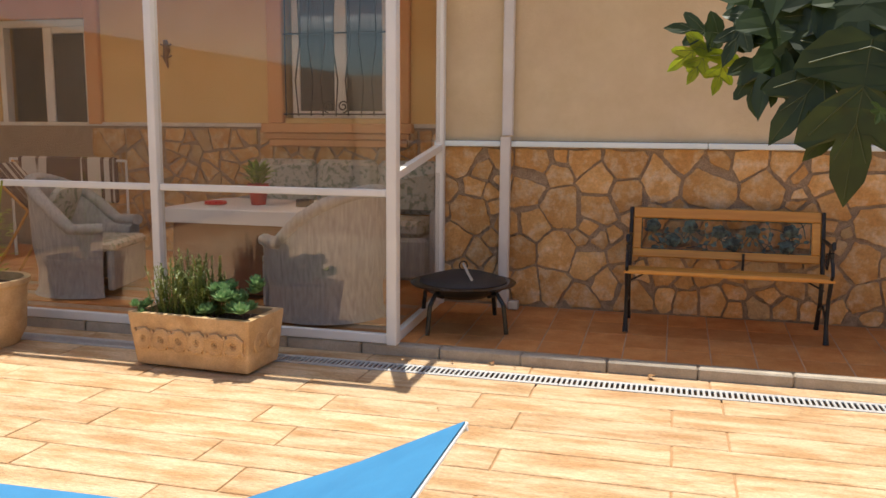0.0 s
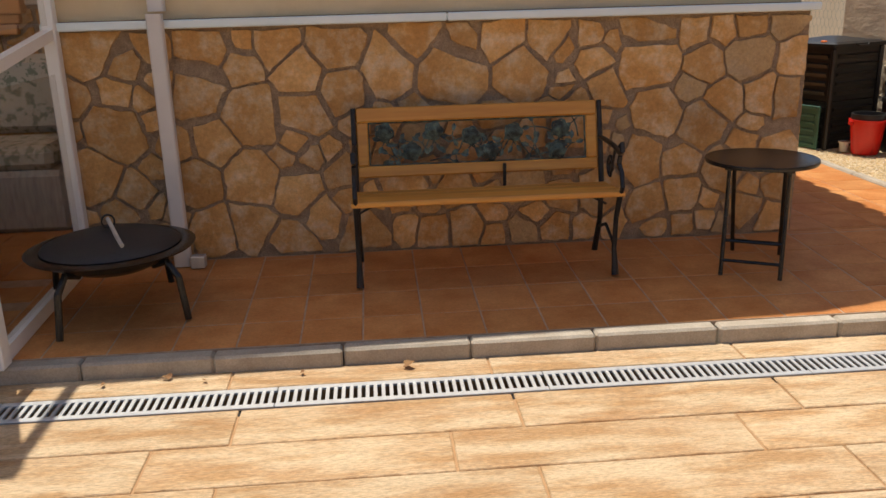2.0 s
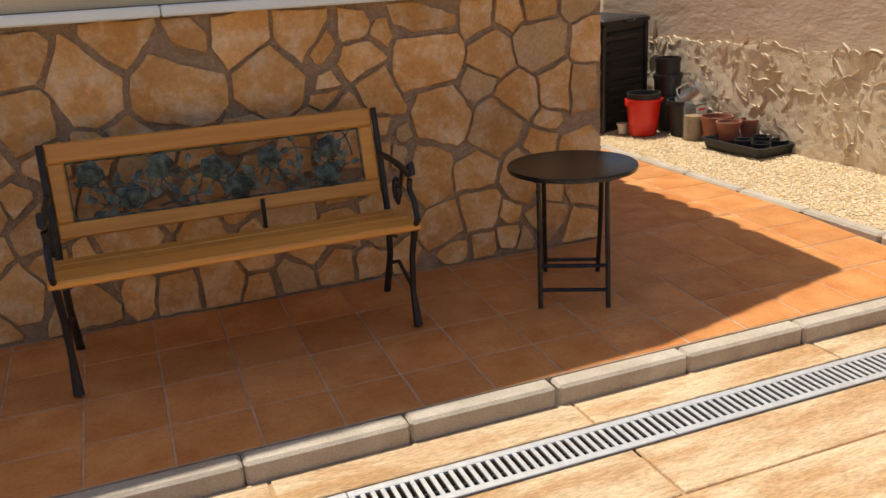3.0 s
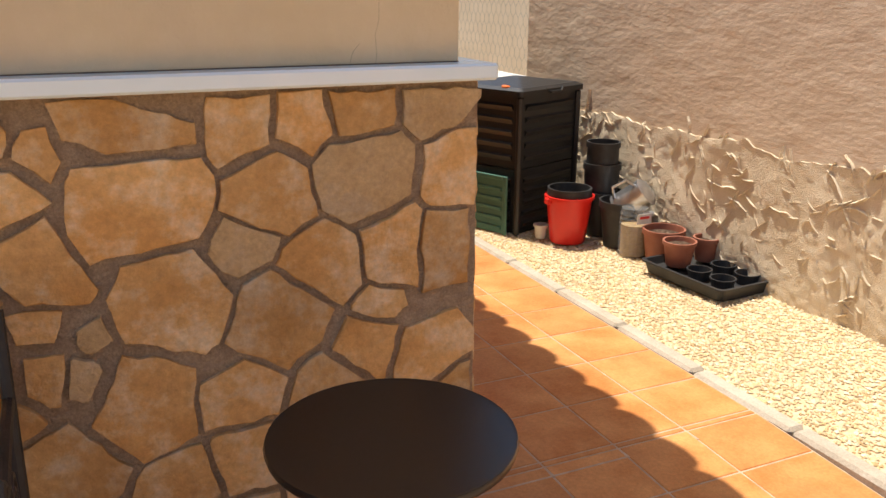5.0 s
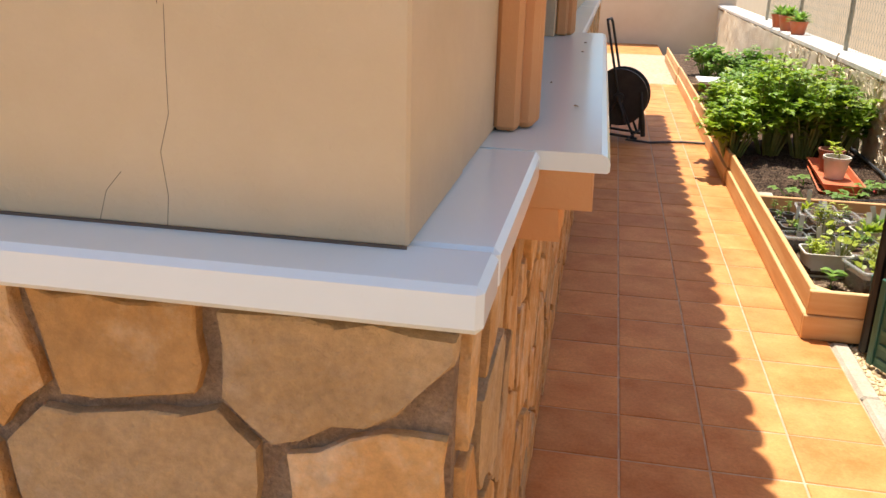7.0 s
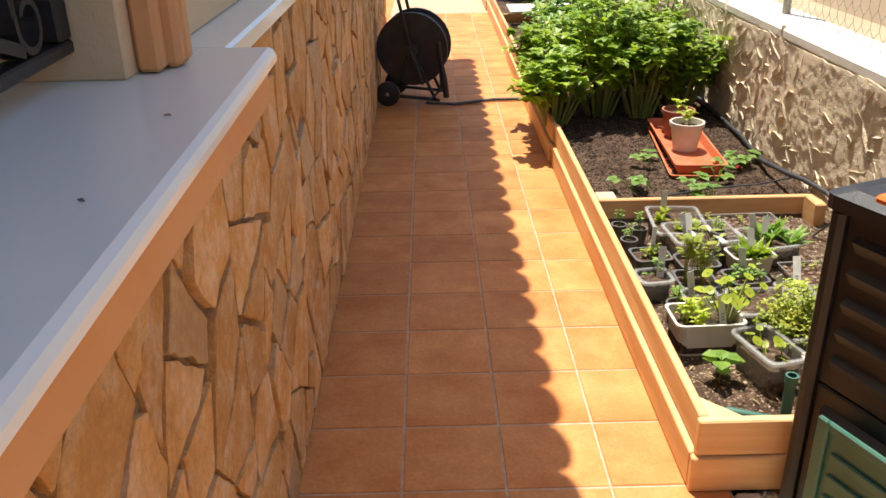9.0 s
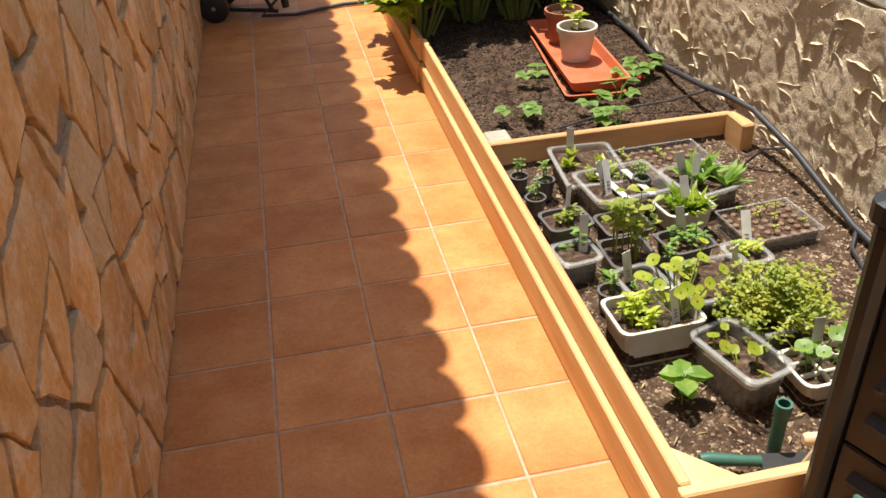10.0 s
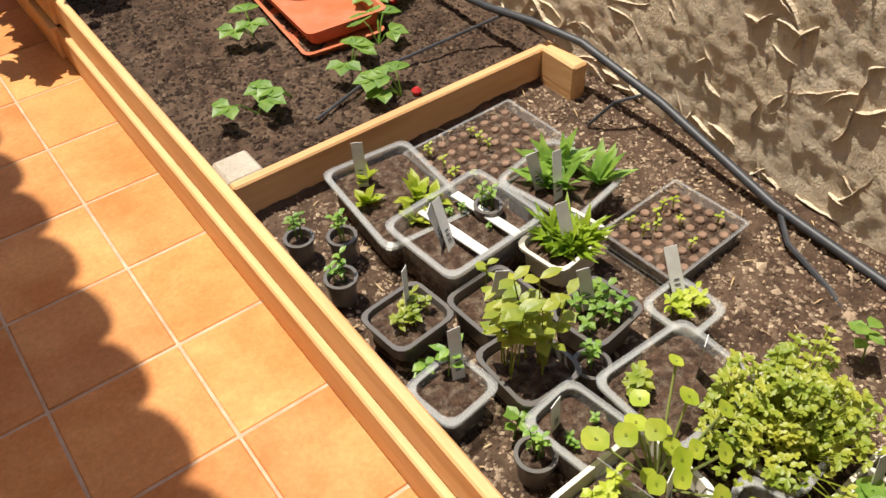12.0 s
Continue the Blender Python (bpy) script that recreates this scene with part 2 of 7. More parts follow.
MIDGREEN = leaf_mat("seedling_leaf", (0.14, 0.27, 0.038), (0.27, 0.40, 0.065), 25)
STRAWBERRY = leaf_mat("strawberry_leaf", (0.11, 0.21, 0.03), (0.20, 0.31, 0.05), 25, 0.3)
ROSEMARY = leaf_mat("rosemary_leaf", (0.12, 0.165, 0.03), (0.21, 0.25, 0.055), 25, 0.2)
SUCCULENT = leaf_mat("succulent_leaf", (0.10, 0.22, 0.08), (0.22, 0.36, 0.16), 25, 0.2)
BERRY = mat("red_strawberry", (0.42, 0.02, 0.02), 0.4)
DRY = mat("dry_leaf", (0.38, 0.22, 0.09), 0.9, 0, (0.26, 0.12, 0.05), 20, 3)
ROOF = mat("roof_tile", (0.50, 0.21, 0.10), 0.85, 0, (0.58, 0.29, 0.15), 5, 5, 0.003, 40, per=0.1)
NEIGHBOUR = mat("neighbour_plaster", (0.72, 0.60, 0.44), 0.9, 0, (0.66, 0.54, 0.38), 2, 5, 0.002, 40)
FIELD = mat("dry_ground", (0.34, 0.26, 0.17), 0.95, 0, (0.42, 0.33, 0.22), 0.8, 6, 0.02, 9)
WIRE = mat("fence_wire", (0.34, 0.33, 0.26), 0.5, 0.4, (0.28, 0.27, 0.21), 30, 3)
EGGBOX = mat("pulp_tray", (0.17, 0.10, 0.065), 0.95, 0, (0.28, 0.175, 0.115), 30, 5, 0.003, 120)
PALE_WOOD = mat("pale_turned_wood", (0.68, 0.48, 0.27), 0.55, 0, (0.74, 0.55, 0.34), 12, 5, stretch=(0.3, 2, 2))


# ---- building blocks ----
class Geo:
    """Vertices and faces of one mesh, put together from simple shapes."""

    def __init__(self):
        self.v, self.f = [], []

    def add(self, verts, faces, m=None):
        k = len(self.v)
        self.v += [tuple(m @ Vector(p)) for p in verts] if m is not None else [tuple(p) for p in verts]
        self.f += [tuple(i + k for i in f) for f in faces]
        return self

    def box(self, x0, x1, y0, y1, z0, z1, c=0.004, m=None):
        """A box with chamfered edges."""
        c = min(c, abs(x1 - x0) * 0.3, abs(y1 - y0) * 0.3, abs(z1 - z0) * 0.3)
        if c <= 0:
            p = [(x, y, z) for x in (x0, x1) for y in (y0, y1) for z in (z0, z1)]
            return self.add(p, [(0, 1, 3, 2), (4, 6, 7, 5), (0, 4, 5, 1), (2, 3, 7, 6), (0, 2, 6, 4), (1, 5, 7, 3)], m)
        v, ix = [], {}
        lo, hi = (x0, y0, z0), (x1, y1, z1)
        for s in range(8):
            sg = [(s >> a) & 1 for a in range(3)]
            for ax in range(3):
                p = [((hi[a] - (0 if a == ax else c)) if sg[a] else (lo[a] + (0 if a == ax else c))) for a in range(3)]
                ix[s, ax] = len(v)
                v.append(p)
        f = []
        for ax in range(3):
            a, b = [q for q in range(3) if q != ax]
            for side in (0, 1):
                ring = [(side << ax) | (i << a) | (j << b) for i, j in ((0, 0), (1, 0), (1, 1), (0, 1))]
                f.append([ix[s, ax] for s in ring])
            for i in (0, 1):
                for j in (0, 1):
                    s0 = (i << a) | (j << b)
                    s1 = s0 | (1 << ax)
                    f.append([ix[s0, a], ix[s1, a], ix[s1, b], ix[s0, b]])
        for s in range(8):
            f.append([ix[s, 0], ix[s, 1], ix[s, 2]])
        return self.add(v, f, m)

    def tube(self, pts, r, seg=8, m=None, caps=True, flat=1.0):
        """A tube along points; r is one radius or one for each point."""
        pts = [Vector(p) for p in pts]
        rs = r if isinstance(r, (list, tuple)) else [r] * len(pts)
        v, f = [], []
        side = None
        for i, p in enumerate(pts):
            d = (pts[min(i + 1, len(pts) - 1)] - pts[max(i - 1, 0)])
            d = d.normalized() if d.length > 1e-9 else Vector((0, 0, 1))
            if side is None:
                side = d.cross(Vector((0, 0, 1)) if abs(d.z) < 0.9 else Vector((1, 0, 0))).normalized()
            side = (side - d * side.dot(d)).normalized()
            up = side.cross(d)
            for k in range(seg):
                a = 2 * math.pi * k / seg
                v.append(p + (side * math.cos(a) + up * math.sin(a) * flat) * rs[i])
        for i in range(len(pts) - 1):
            for k in range(seg):
                k2 = (k + 1) % seg
                f.append((i * seg + k, i * seg + k2, (i + 1) * seg + k2, (i + 1) * seg + k))
        if caps:
            f.append(tuple(range(seg - 1, -1, -1)))
            f.append(tuple(range((len(pts) - 1) * seg, len(pts) * seg)))
        return self.add(v, f, m)

    def lathe(self, prof, seg=24, m=None, close=False):
        """Turn a profile of (radius, height) about the z axis."""
        v, f = [], []
        for r, z in prof:
            v += [(r * math.cos(2 * math.pi * k / seg), r * math.sin(2 * math.pi * k / seg), z) for k in range(seg)]
        n = len(prof)
        for i in range(n - (0 if close else 1)):
            j = (i + 1) % n
            for k in range(seg):
                k2 = (k + 1) % seg
                f.append((i * seg + k, i * seg + k2, j * seg + k2, j * seg + k))
        if not close:
            f.append(tuple(range(seg - 1, -1, -1)))
            f.append(tuple(range((n - 1) * seg, n * seg)))
        return self.add(v, f, m)

    def tray(self, rings, m=None, n=4):
        """Rounded rectangles one above another: (half width, half depth, corner radius, z). Closed at the first and last."""
        v, f = [], []
        for hw, hd, r, z in rings:
            for cx, cy, a0 in ((hw - r, hd - r, 0), (r - hw, hd - r, 90), (r - hw, r - hd, 180), (hw - r, r - hd, 270)):
                v += [(cx + r * math.cos(radians(a0 + 90 * k / (n - 1))), cy + r * math.sin(radians(a0 + 90 * k / (n - 1))), z) for k in range(n)]
        s = 4 * n
        for i in range(len(rings) - 1):
            for k in range(s):
                f.append((i * s + k, i * s + (k + 1) % s, (i + 1) * s + (k + 1) % s, (i + 1) * s + k))
        f.append(tuple(range(s - 1, -1, -1)))
        f.append(tuple(range((len(rings) - 1) * s, len(rings) * s)))
        return self.add(v, f, m)

    def leaf(self, base, way, up, length, width, bend=0.25, fold=0.25):
        """One leaf blade: eight corners about a bent, folded midrib."""
        d = Vector(way).normalized()
        s = d.cross(Vector(up))
        s = s.normalized() if s.length > 1e-6 else Vector((1, 0, 0))
        u = s.cross(d)
        b = Vector(base)

        def at(t, k):
            return b + d * (length * t) + u * (-bend * length * t * t + abs(k) * fold * width) + s * (k * width)
        v = [at(0, 0), at(0.3, 0.42), at(0.65, 0.5), at(1, 0), at(0.65, -0.5), at(0.3, -0.42), at(0.35, 0), at(0.68, 0)]
        return self.add(v, [(0, 1, 6), (1, 2, 7, 6), (2, 3, 7), (0, 6, 5), (6, 7, 4, 5), (7, 3, 4)])

    def mesh(self, name, material, smooth=False):
        me = bpy.data.meshes.new(name)
        me.from_pydata(self.v, [], self.f)
        me.materials.append(material)
        if smooth:
            me.polygons.foreach_set("use_smooth", [True] * len(me.polygons))
        me.update()
        return me


def fix_normals(me):
    bm = bmesh.new()
    bm.from_mesh(me)
    bmesh.ops.recalc_face_normals(bm, faces=bm.faces)
    bm.to_mesh(me)
    bm.free()


def part(name, geo, material, parent=None, label="", smooth=False, tidy=True):
    me = geo.mesh(name, material, smooth)
    if tidy and len(geo.f) < 20000:
        fix_normals(me)
    if smooth:
        me.set_sharp_from_angle(angle=radians(40))
    ob = new(name, me)
    ob.parent = parent
    if label:
        tagged(ob, label)
    return ob


def thing(name, label, category, group="", m=None, kind=""):
    ob = tagged(new(name), label, category, group, kind)
    if m is not None:
        ob.matrix_world = m
    return ob


def structure(name, geo, material, label="", category="", smooth=False, tidy=True):
    return tagged(part(name, geo, material, None, "", smooth, tidy), label, category, "", "structure")


rnd = random.Random(7)


def u(a, b):
    return rnd.uniform(a, b)


# ---- ground, patio, terrace ----
PATIO = -0.12
SLOPE = 0.045                          # the terrace falls towards the kerb


def floor_z(y):
    return SLOPE * y if y < 0 else 0.0


g = Geo().box(-400, 400, -400, 400, -0.5, -0.2, 0)
structure("ground", g, FIELD, "dry bare earth around the houses", "ground")
g = Geo().box(-9, 4.5, -12, -1.5, -0.2, PATIO - 0.006, 0).box(-9, 4.5, -1.28, -1.13, -0.2, PATIO - 0.006, 0)
patio = structure("patio", g, PLANK_GAP, "pale wood-grain stamped concrete patio in the sun", "patio")
g = Geo().box(-9, 1.07, -0.055, 0.4, -0.2, -0.0025, 0).add(
    [(-9, -1.06, SLOPE * -1.06 - 0.0025), (1.07, -1.06, SLOPE * -1.06 - 0.0025), (1.07, 0, -0.0025), (-9, 0, -0.0025),
     (-9, -1.06, -0.2), (1.07, -1.06, -0.2), (1.07, 0, -0.2), (-9, 0, -0.2)],
    [(0, 1, 2, 3), (4, 7, 6, 5), (0, 4, 5, 1), (1, 5, 6, 2), (2, 6, 7, 3), (3, 7, 4, 0)])
g.box(-9, -3.9, 0.4, 1.7, -0.2, -0.0025, 0).box(-0.3, 1.07, 0.4, 14, -0.2, -0.0025, 0)
terrace = structure("terrace_floor", g, GROUT, "terracotta tiled terrace with pale grout joints", "floor")

# ---- house ----
HX, HY = -3.74, 8.2                    # left end of the front room, far end of the side wall
TOPZ = 2.75
g = Geo().box(HX, 0.0, 0.016, 0.3, -0.2, 1.15, 0)
wall_front = structure("wall_front", g, MORTAR, "house wall clad in ochre crazy-paving stone", "wall")
g = Geo().box(-0.3, -0.036, 0.3, HY, -0.2, 1.15, 0).box(-0.072, -0.002, 0.018, 0.30, -0.2, 1.15, 0)
wall_side = structure("wall_side", g, MORTAR, "side wall of the house clad in ochre stone", "wall")
g = Geo().box(HX, -0.045, 0.034, 0.3, 1.19, TOPZ, 0.003)
structure("wall_front_upper", g, PLASTER, "plain cream plaster wall with hairline cracks", "wall")
W0, W1 = 0.66, 2.20                    # side window
g = Geo().box(-0.3, -0.047, 0.303, W0, 1.19, TOPZ, 0.003).box(-0.34, -0.075, W1, HY, 1.19, TOPZ, 0.003)
g.box(-0.3, -0.05, W0 + 0.003, W1 - 0.003, 2.35, TOPZ, 0.003)
structure("wall_side_upper", g, PLASTER, "plain cream plaster side wall", "wall")
g = Geo().box(-0.9, -0.3, W0 - 0.3, W1 + 0.3, 0.9, 1.19, 0).box(-0.9, -0.49, W0 - 0.3, W1 + 0.3, 2.3, TOPZ, 0)
g.box(-0.9, -0.345, W0 - 0.3, W0 - 0.002, 1.19, 2.3, 0).box(-0.9, -0.345, W1 + 0.002, W1 + 0.3, 1.19, 2.3, 0)
structure("wall_window_reveal", g, PLASTER, "plastered reveal round the side window", "wall")
# return wall and the wall inside the glazed porch
INY, INZ = 1.6, 1.29
g = Geo().box(HX - 0.002, HX + 0.25, 0.303, INY, -0.2, TOPZ, 0)
structure("wall_return", g, YELLOW, "yellow plaster return wall of the porch", "wall")
g = Geo().box(-10, HX, INY + 0.015, INY + 0.25, -0.2, INZ, 0)
wall_porch = structure("wall_porch", g, MORTAR, "porch wall clad in pale stone below", "wall")
DX0, DX1, DZ1 = -9.05, -7.92, 2.36
WX0, WX1, WZ0, WZ1 = -5.72, -4.6, 1.36, 2.6
g = Geo()
for x0, x1, z0, z1 in ((DX1, WX0, INZ, 2.9), (WX1, HX, INZ, 2.9), (WX0, WX1, INZ, WZ0), (WX0, WX1, WZ1, 2.9), (DX0, DX1, DZ1, 2.9), (-10, DX0, INZ, 2.9)):
    g.box(x0, x1, INY + 0.03, INY + 0.28, z0, z1, 0)
structure("wall_porch_upper", g, YELLOW, "warm yellow plaster porch wall", "wall")
g = Geo().box(-10, HX, INY - 0.005, INY + 0.06, INZ - 0.02, INZ + 0.02, 0.006)
structure("trim", g, CAP, "pale ledge on top of the porch stonework", "trim")
g = Geo().box(-0.4, -0.082, HY, 16, -0.2, 0.0, 0).box(-0.078, 0.966, 10.5, 16, -0.1, -0.003, 0)
structure("path_end", g, TILE, "paved end of the side path", "floor")
g = Geo().box(-10, -0.35, 8.0, 8.2, -0.2, TOPZ, 0).box(-10.2, -10, -1.1, 8.2, -0.2, TOPZ, 0)
structure("wall_back", g, PLASTER, "plain plaster back wall of the house", "wall")
g = Geo().box(-10, -0.3, 0.3, 8.2, TOPZ + 0.02, TOPZ + 0.1, 0)
structure("ceiling", g, PLASTER, "plain plaster ceiling under the roof", "ceiling")

# hairline cracks in the plaster
cracks = thing("wall_cracks", "fine dark hairline cracks in the cream plaster", "cracks", kind="structure")
CRACK = mat("crack_shadow", (0.16, 0.11, 0.075), 0.95)
for pts in (((-0.249, 1.38), (-0.251, 1.33), (-0.253, 1.291), (-0.262, 1.258), (-0.259, 1.22), (-0.262, 1.19)), ((-0.301, 1.238), (-0.318, 1.22), (-0.327, 1.19)), ((-0.255, 1.38), (-0.245, 1.55), (-0.252, 1.7))):
    part("crack", Geo().tube([(a + u(-0.001, 0.001), 0.0342, b) for a, b in pts], 0.0005, 4), CRACK, cracks)
part("foot_joint", Geo().box(HX, -0.046, 0.0315, 0.034, 1.19, 1.1925, 0), CRACK, cracks)

# marble coping and sill
coping = thing("marble_coping", "white marble coping on the stone wall", "coping", kind="structure")
x = HX
while x < 0.03:
    x1 = min(x + 1.9, 0.033)
    if x1 > -0.5:
        x1 = 0.033
    part("coping_slab", Geo().box(x, x1 - 0.003, -0.04, 0.05, 1.15, 1.19, 0.006), MARBLE, coping)
    x = x1
    if x1 >= 0.03:
        break
part("coping_slab", Geo().box(-0.06, 0.03, 0.052, 0.452, 1.15, 1.19, 0.006), MARBLE, coping)
y = 2.425
while y < HY - 0.1:
    y1 = min(y + 1.9, HY)
    part("coping_slab", Geo().box(-0.30, 0.012, y, y1 - 0.003, 1.15, 1.189, 0.006), MARBLE, coping)
    y = y1
sill = thing("window_sill", "broad white marble window sill on a salmon moulding", "window sill", kind="structure")


def skew_box(x0, xa, xb, y0, y1, z0, z1):
    """A slab whose outer edge runs from xa to xb."""
    return Geo().add([(x0, y0, z0), (xa, y0, z0), (xb, y1, z0), (x0, y1, z0), (x0, y0, z1), (xa - 0.004, y0, z1), (xb - 0.004, y1, z1), (x0, y1, z1)],
                     [(0, 3, 2, 1), (4, 5, 6, 7), (0, 1, 5, 4), (1, 2, 6, 5), (2, 3, 7, 6), (3, 0, 4, 7)])


SA, SB = 0.119, 0.090
part("sill_slab", Geo().add([(x, y, z) for y, e in ((0.456, SA), (2.418, SB)) for x, z in ((-0.345, 1.165), (e - 0.003, 1.165), (e, 1.168), (e, 1.178), (e - 0.004, 1.186), (e - 0.012, 1.190), (-0.345, 1.190))],
     [(0, 1, 2, 3, 4, 5, 6), (13, 12, 11, 10, 9, 8, 7)] + [(k, k + 7, (k + 1) % 7 + 7, (k + 1) % 7) for k in range(7)]), MARBLE, sill)
part("sill_moulding", skew_box(-0.03, SA - 0.018, SB - 0.010, 0.462, 2.40, 1.112, 1.164), TRIM, sill, "salmon painted moulding")
part("sill_cove", skew_box(-0.03, SA - 0.058, SB - 0.045, 0.464, 2.39, 1.066, 1.111), TRIM, sill, "salmon painted cove")
frame_trim = thing("window_surround", "fluted salmon plaster surround of the side window", "window trim", kind="structure")
for ya, yb, dx in ((0.56, W0, 0.0), (2.236, 2.342, -0.026)):
    g = Geo().box(dx - 0.047, dx - 0.012, ya, yb, 1.192, 2.45, 0.006).box(dx - 0.02, dx + 0.008, ya + 0.03, ya + 0.07, 1.192, 2.42, 0.010).box(dx - 0.02, dx + 0.012, yb - 0.06, yb - 0.02, 1.192, 2.42, 0.010)
    part("jamb_moulding", g, TRIM, frame_trim)
part("head_moulding", Geo().box(-0.046, 0.02, 0.53, 2.4, 2.45, 2.58, 0.01), TRIM, frame_trim)

# side window with its bulging grille
win = thing("window_1", "white framed side window behind a black iron grille", "window", kind="structure")
part("window_frame", Geo().box(-0.46, -0.41, W0, W1, 1.192, 1.27, 0.004).box(-0.46, -0.41, W0, W1, 2.22, 2.3, 0.004)
     .box(-0.46, -0.41, W0, W0 + 0.06, 1.27, 2.22, 0.004).box(-0.46, -0.41, W1 - 0.06, W1, 1.27, 2.22, 0.004)
     .box(-0.46, -0.41, 1.48, 1.56, 1.27, 2.22, 0.004), WHITE_ALU, win)
part("shutter", Geo().box(-0.48, -0.465, W0, W1, 1.192, 2.3, 0.002), WHITE_ALU, win, "white closed shutter panel")
for ya, yb in ((W0 + 0.1, 1.44), (1.60, W1 - 0.1)):
    part("pane_seal", Geo().box(-0.462, -0.457, ya, yb, 1.302, 1.308, 0).box(-0.462, -0.457, ya, ya + 0.006, 1.309, 2.18, 0).box(-0.462, -0.457, yb - 0.006, yb, 1.309, 2.18, 0), BLACK_POT, win)
part("inner_sill", Geo().box(-0.47, -0.346, W0 + 0.003, W1 - 0.003, 1.165, 1.188, 0.004), MARBLE, win)
GX = -0.14
SKEW = Matrix.Translation((GX, 1.6, 0)) @ pose(0, 0, 0, 0, 0, 1.4) @ Matrix.Translation((-GX, -1.6, 0))
grille = thing("window_grille", "black wrought iron window grille with scrolls", "grille", m=SKEW)
part("bottom_bar", Geo().box(GX - 0.017, GX + 0.017, W0 + 0.01, W1 - 0.002, 1.23, 1.248, 0.003), IRON, grille)
part("side_bar", Geo().box(GX - 0.017, GX + 0.017, W1 - 0.046, W1 - 0.004, 1.2495, 2.2, 0.003), IRON, grille)
part("side_bar", Geo().box(GX - 0.017, GX + 0.017, W0 + 0.012, W0 + 0.05, 1.2495, 2.2, 0.003), IRON, grille)


def scroll(cy, cz, r, turn, x, name="scroll"):
    pts = []
    for k in range(26):
        a = k / 25 * 1.6 * 2 * math.pi
        q = r * (1 - 0.75 * k / 25)
        pts.append((x, cy + turn * q * math.sin(a), cz - q * math.cos(a)))
    return pts


def ribbon(pts, w=0.013, th=0.0045):
    """One flat iron strap bent along points in the plane of the grille."""
    gg, v, f = Geo(), [], []
    for i, p in enumerate(pts):
        d = (Vector(pts[min(i + 1, len(pts) - 1)]) - Vector(pts[max(i - 1, 0)])).normalized()
        n = Vector((1, 0, 0)).cross(d) * th
        c, e = Vector(p), Vector((w, 0, 0))
        v += [c - e - n, c + e - n, c + e + n, c - e + n]
    for i in range(len(pts) - 1):
        f += [(4 * i + k, 4 * i + (k + 1) % 4, 4 * i + 4 + (k + 1) % 4, 4 * i + 4 + k) for k in range(4)]
    f += [(0, 3, 2, 1), tuple(range(4 * len(pts) - 4, 4 * len(pts)))]
    return gg.add(v, f)


def curl(cy, s, r=0.056, top=1.5):
    """A strap that comes down beside the middle and rolls up outwards (s = -1 or 1)."""
    cz = 1.2545 + r
    pts = [(GX, cy - s * (r + 0.014), top), (GX, cy - s * (r + 0.004), top - 0.08), (GX, cy - s * (r + 0.002), cz + 0.05)]
    for k in range(28):
        a = 1.85 * math.pi * k / 27
        q = r * (1 - 0.42 * max(0, k - 10) / 17)
        pts.append((GX, cy - s * q * math.cos(a), cz - q * math.sin(a)))
    return pts


for cy, s, r, top in ((1.475, -1, 0.046, 1.5), (1.612, 1, 0.042, 1.5), (0.80, 1, 0.04, 1.4), (2.085, 1, 0.034, 1.38)):
    part("scroll", ribbon(curl(cy, s, r, top)), IRON, grille)
for ya, za, yb, zb in ((1.10, 1.2575, 1.44, 1.41), (2.06, 1.2575, 1.66, 1.38), (1.44, 1.42, 1.28, 1.53), (1.66, 1.39, 1.82, 1.51)):
    part("diagonal_bar", ribbon([(GX, ya, za), (GX, ya * 0.5 + yb * 0.5, za * 0.5 + zb * 0.5 + 0.004), (GX, yb, zb)], 0.013, 0.008), IRON, grille)
for k in range(9):
    yy = W0 + 0.10 + k * 0.165
    part("upright_bar", Geo().tube([(GX, yy, 1.535), (GX, yy, 2.2)], 0.008, 6), IRON, grille)
for dx, z0, z1, r in ((0.02, 1.50, 1.53, 0.018), (-0.02, 1.45, 1.42, 0.015), (0.05, 1.42, 1.46, 0.013)):
    part("belly_bar", Geo().tube([(GX + dx, W0 + 0.02, z0), (GX + dx, 1.1, z1 - 0.01), (GX + dx, 1.5, z1), (GX + dx, 1.8, z1 - 0.01), (GX + dx, W1 - 0.02, z0)], r, 8), IRON, grille)

# roof with barrel tiles along the eaves
EX = 0.350


def eave_y(xx):
    """The front eave runs askew to the kerb and draws in towards the corner."""
    return -0.347 + (0.223 * (xx + 0.68) if xx > -0.68 else 0.042 * (xx + 0.68))


g = Geo().add([(-10, eave_y(-10), TOPZ), (EX, eave_y(EX), TOPZ), (EX, HY + 0.4, TOPZ), (-10, HY + 0.4, TOPZ), (-5, 4, TOPZ + 1.5), (-4, 4, TOPZ + 1.5), (-0.68, eave_y(-0.68), TOPZ)],
              [(0, 6, 5, 4), (6, 1, 5), (1, 2, 5), (2, 3, 4, 5), (3, 0, 4), (0, 3, 2, 1, 6)])
roof = thing("roof", "hipped roof of barrel clay tiles", "roof", kind="structure")
part("roof_deck", g, ROOF, roof)
# out of view; added in white to bounce light onto the sill and walls
part("soffit", Geo().box(0.0, EX - 0.012, -0.1, HY + 0.38, TOPZ - 0.03, TOPZ - 0.004, 0.002).box(-3.7, -0.003, -0.19, 0.03, TOPZ - 0.03, TOPZ - 0.004, 0.002).box(-0.2, -0.003, 0.303, HY + 0.3, TOPZ - 0.03, TOPZ - 0.004, 0.002), SOFFIT_BOUNCE, roof, "unseen soffit, added in white to bounce light under the eaves")


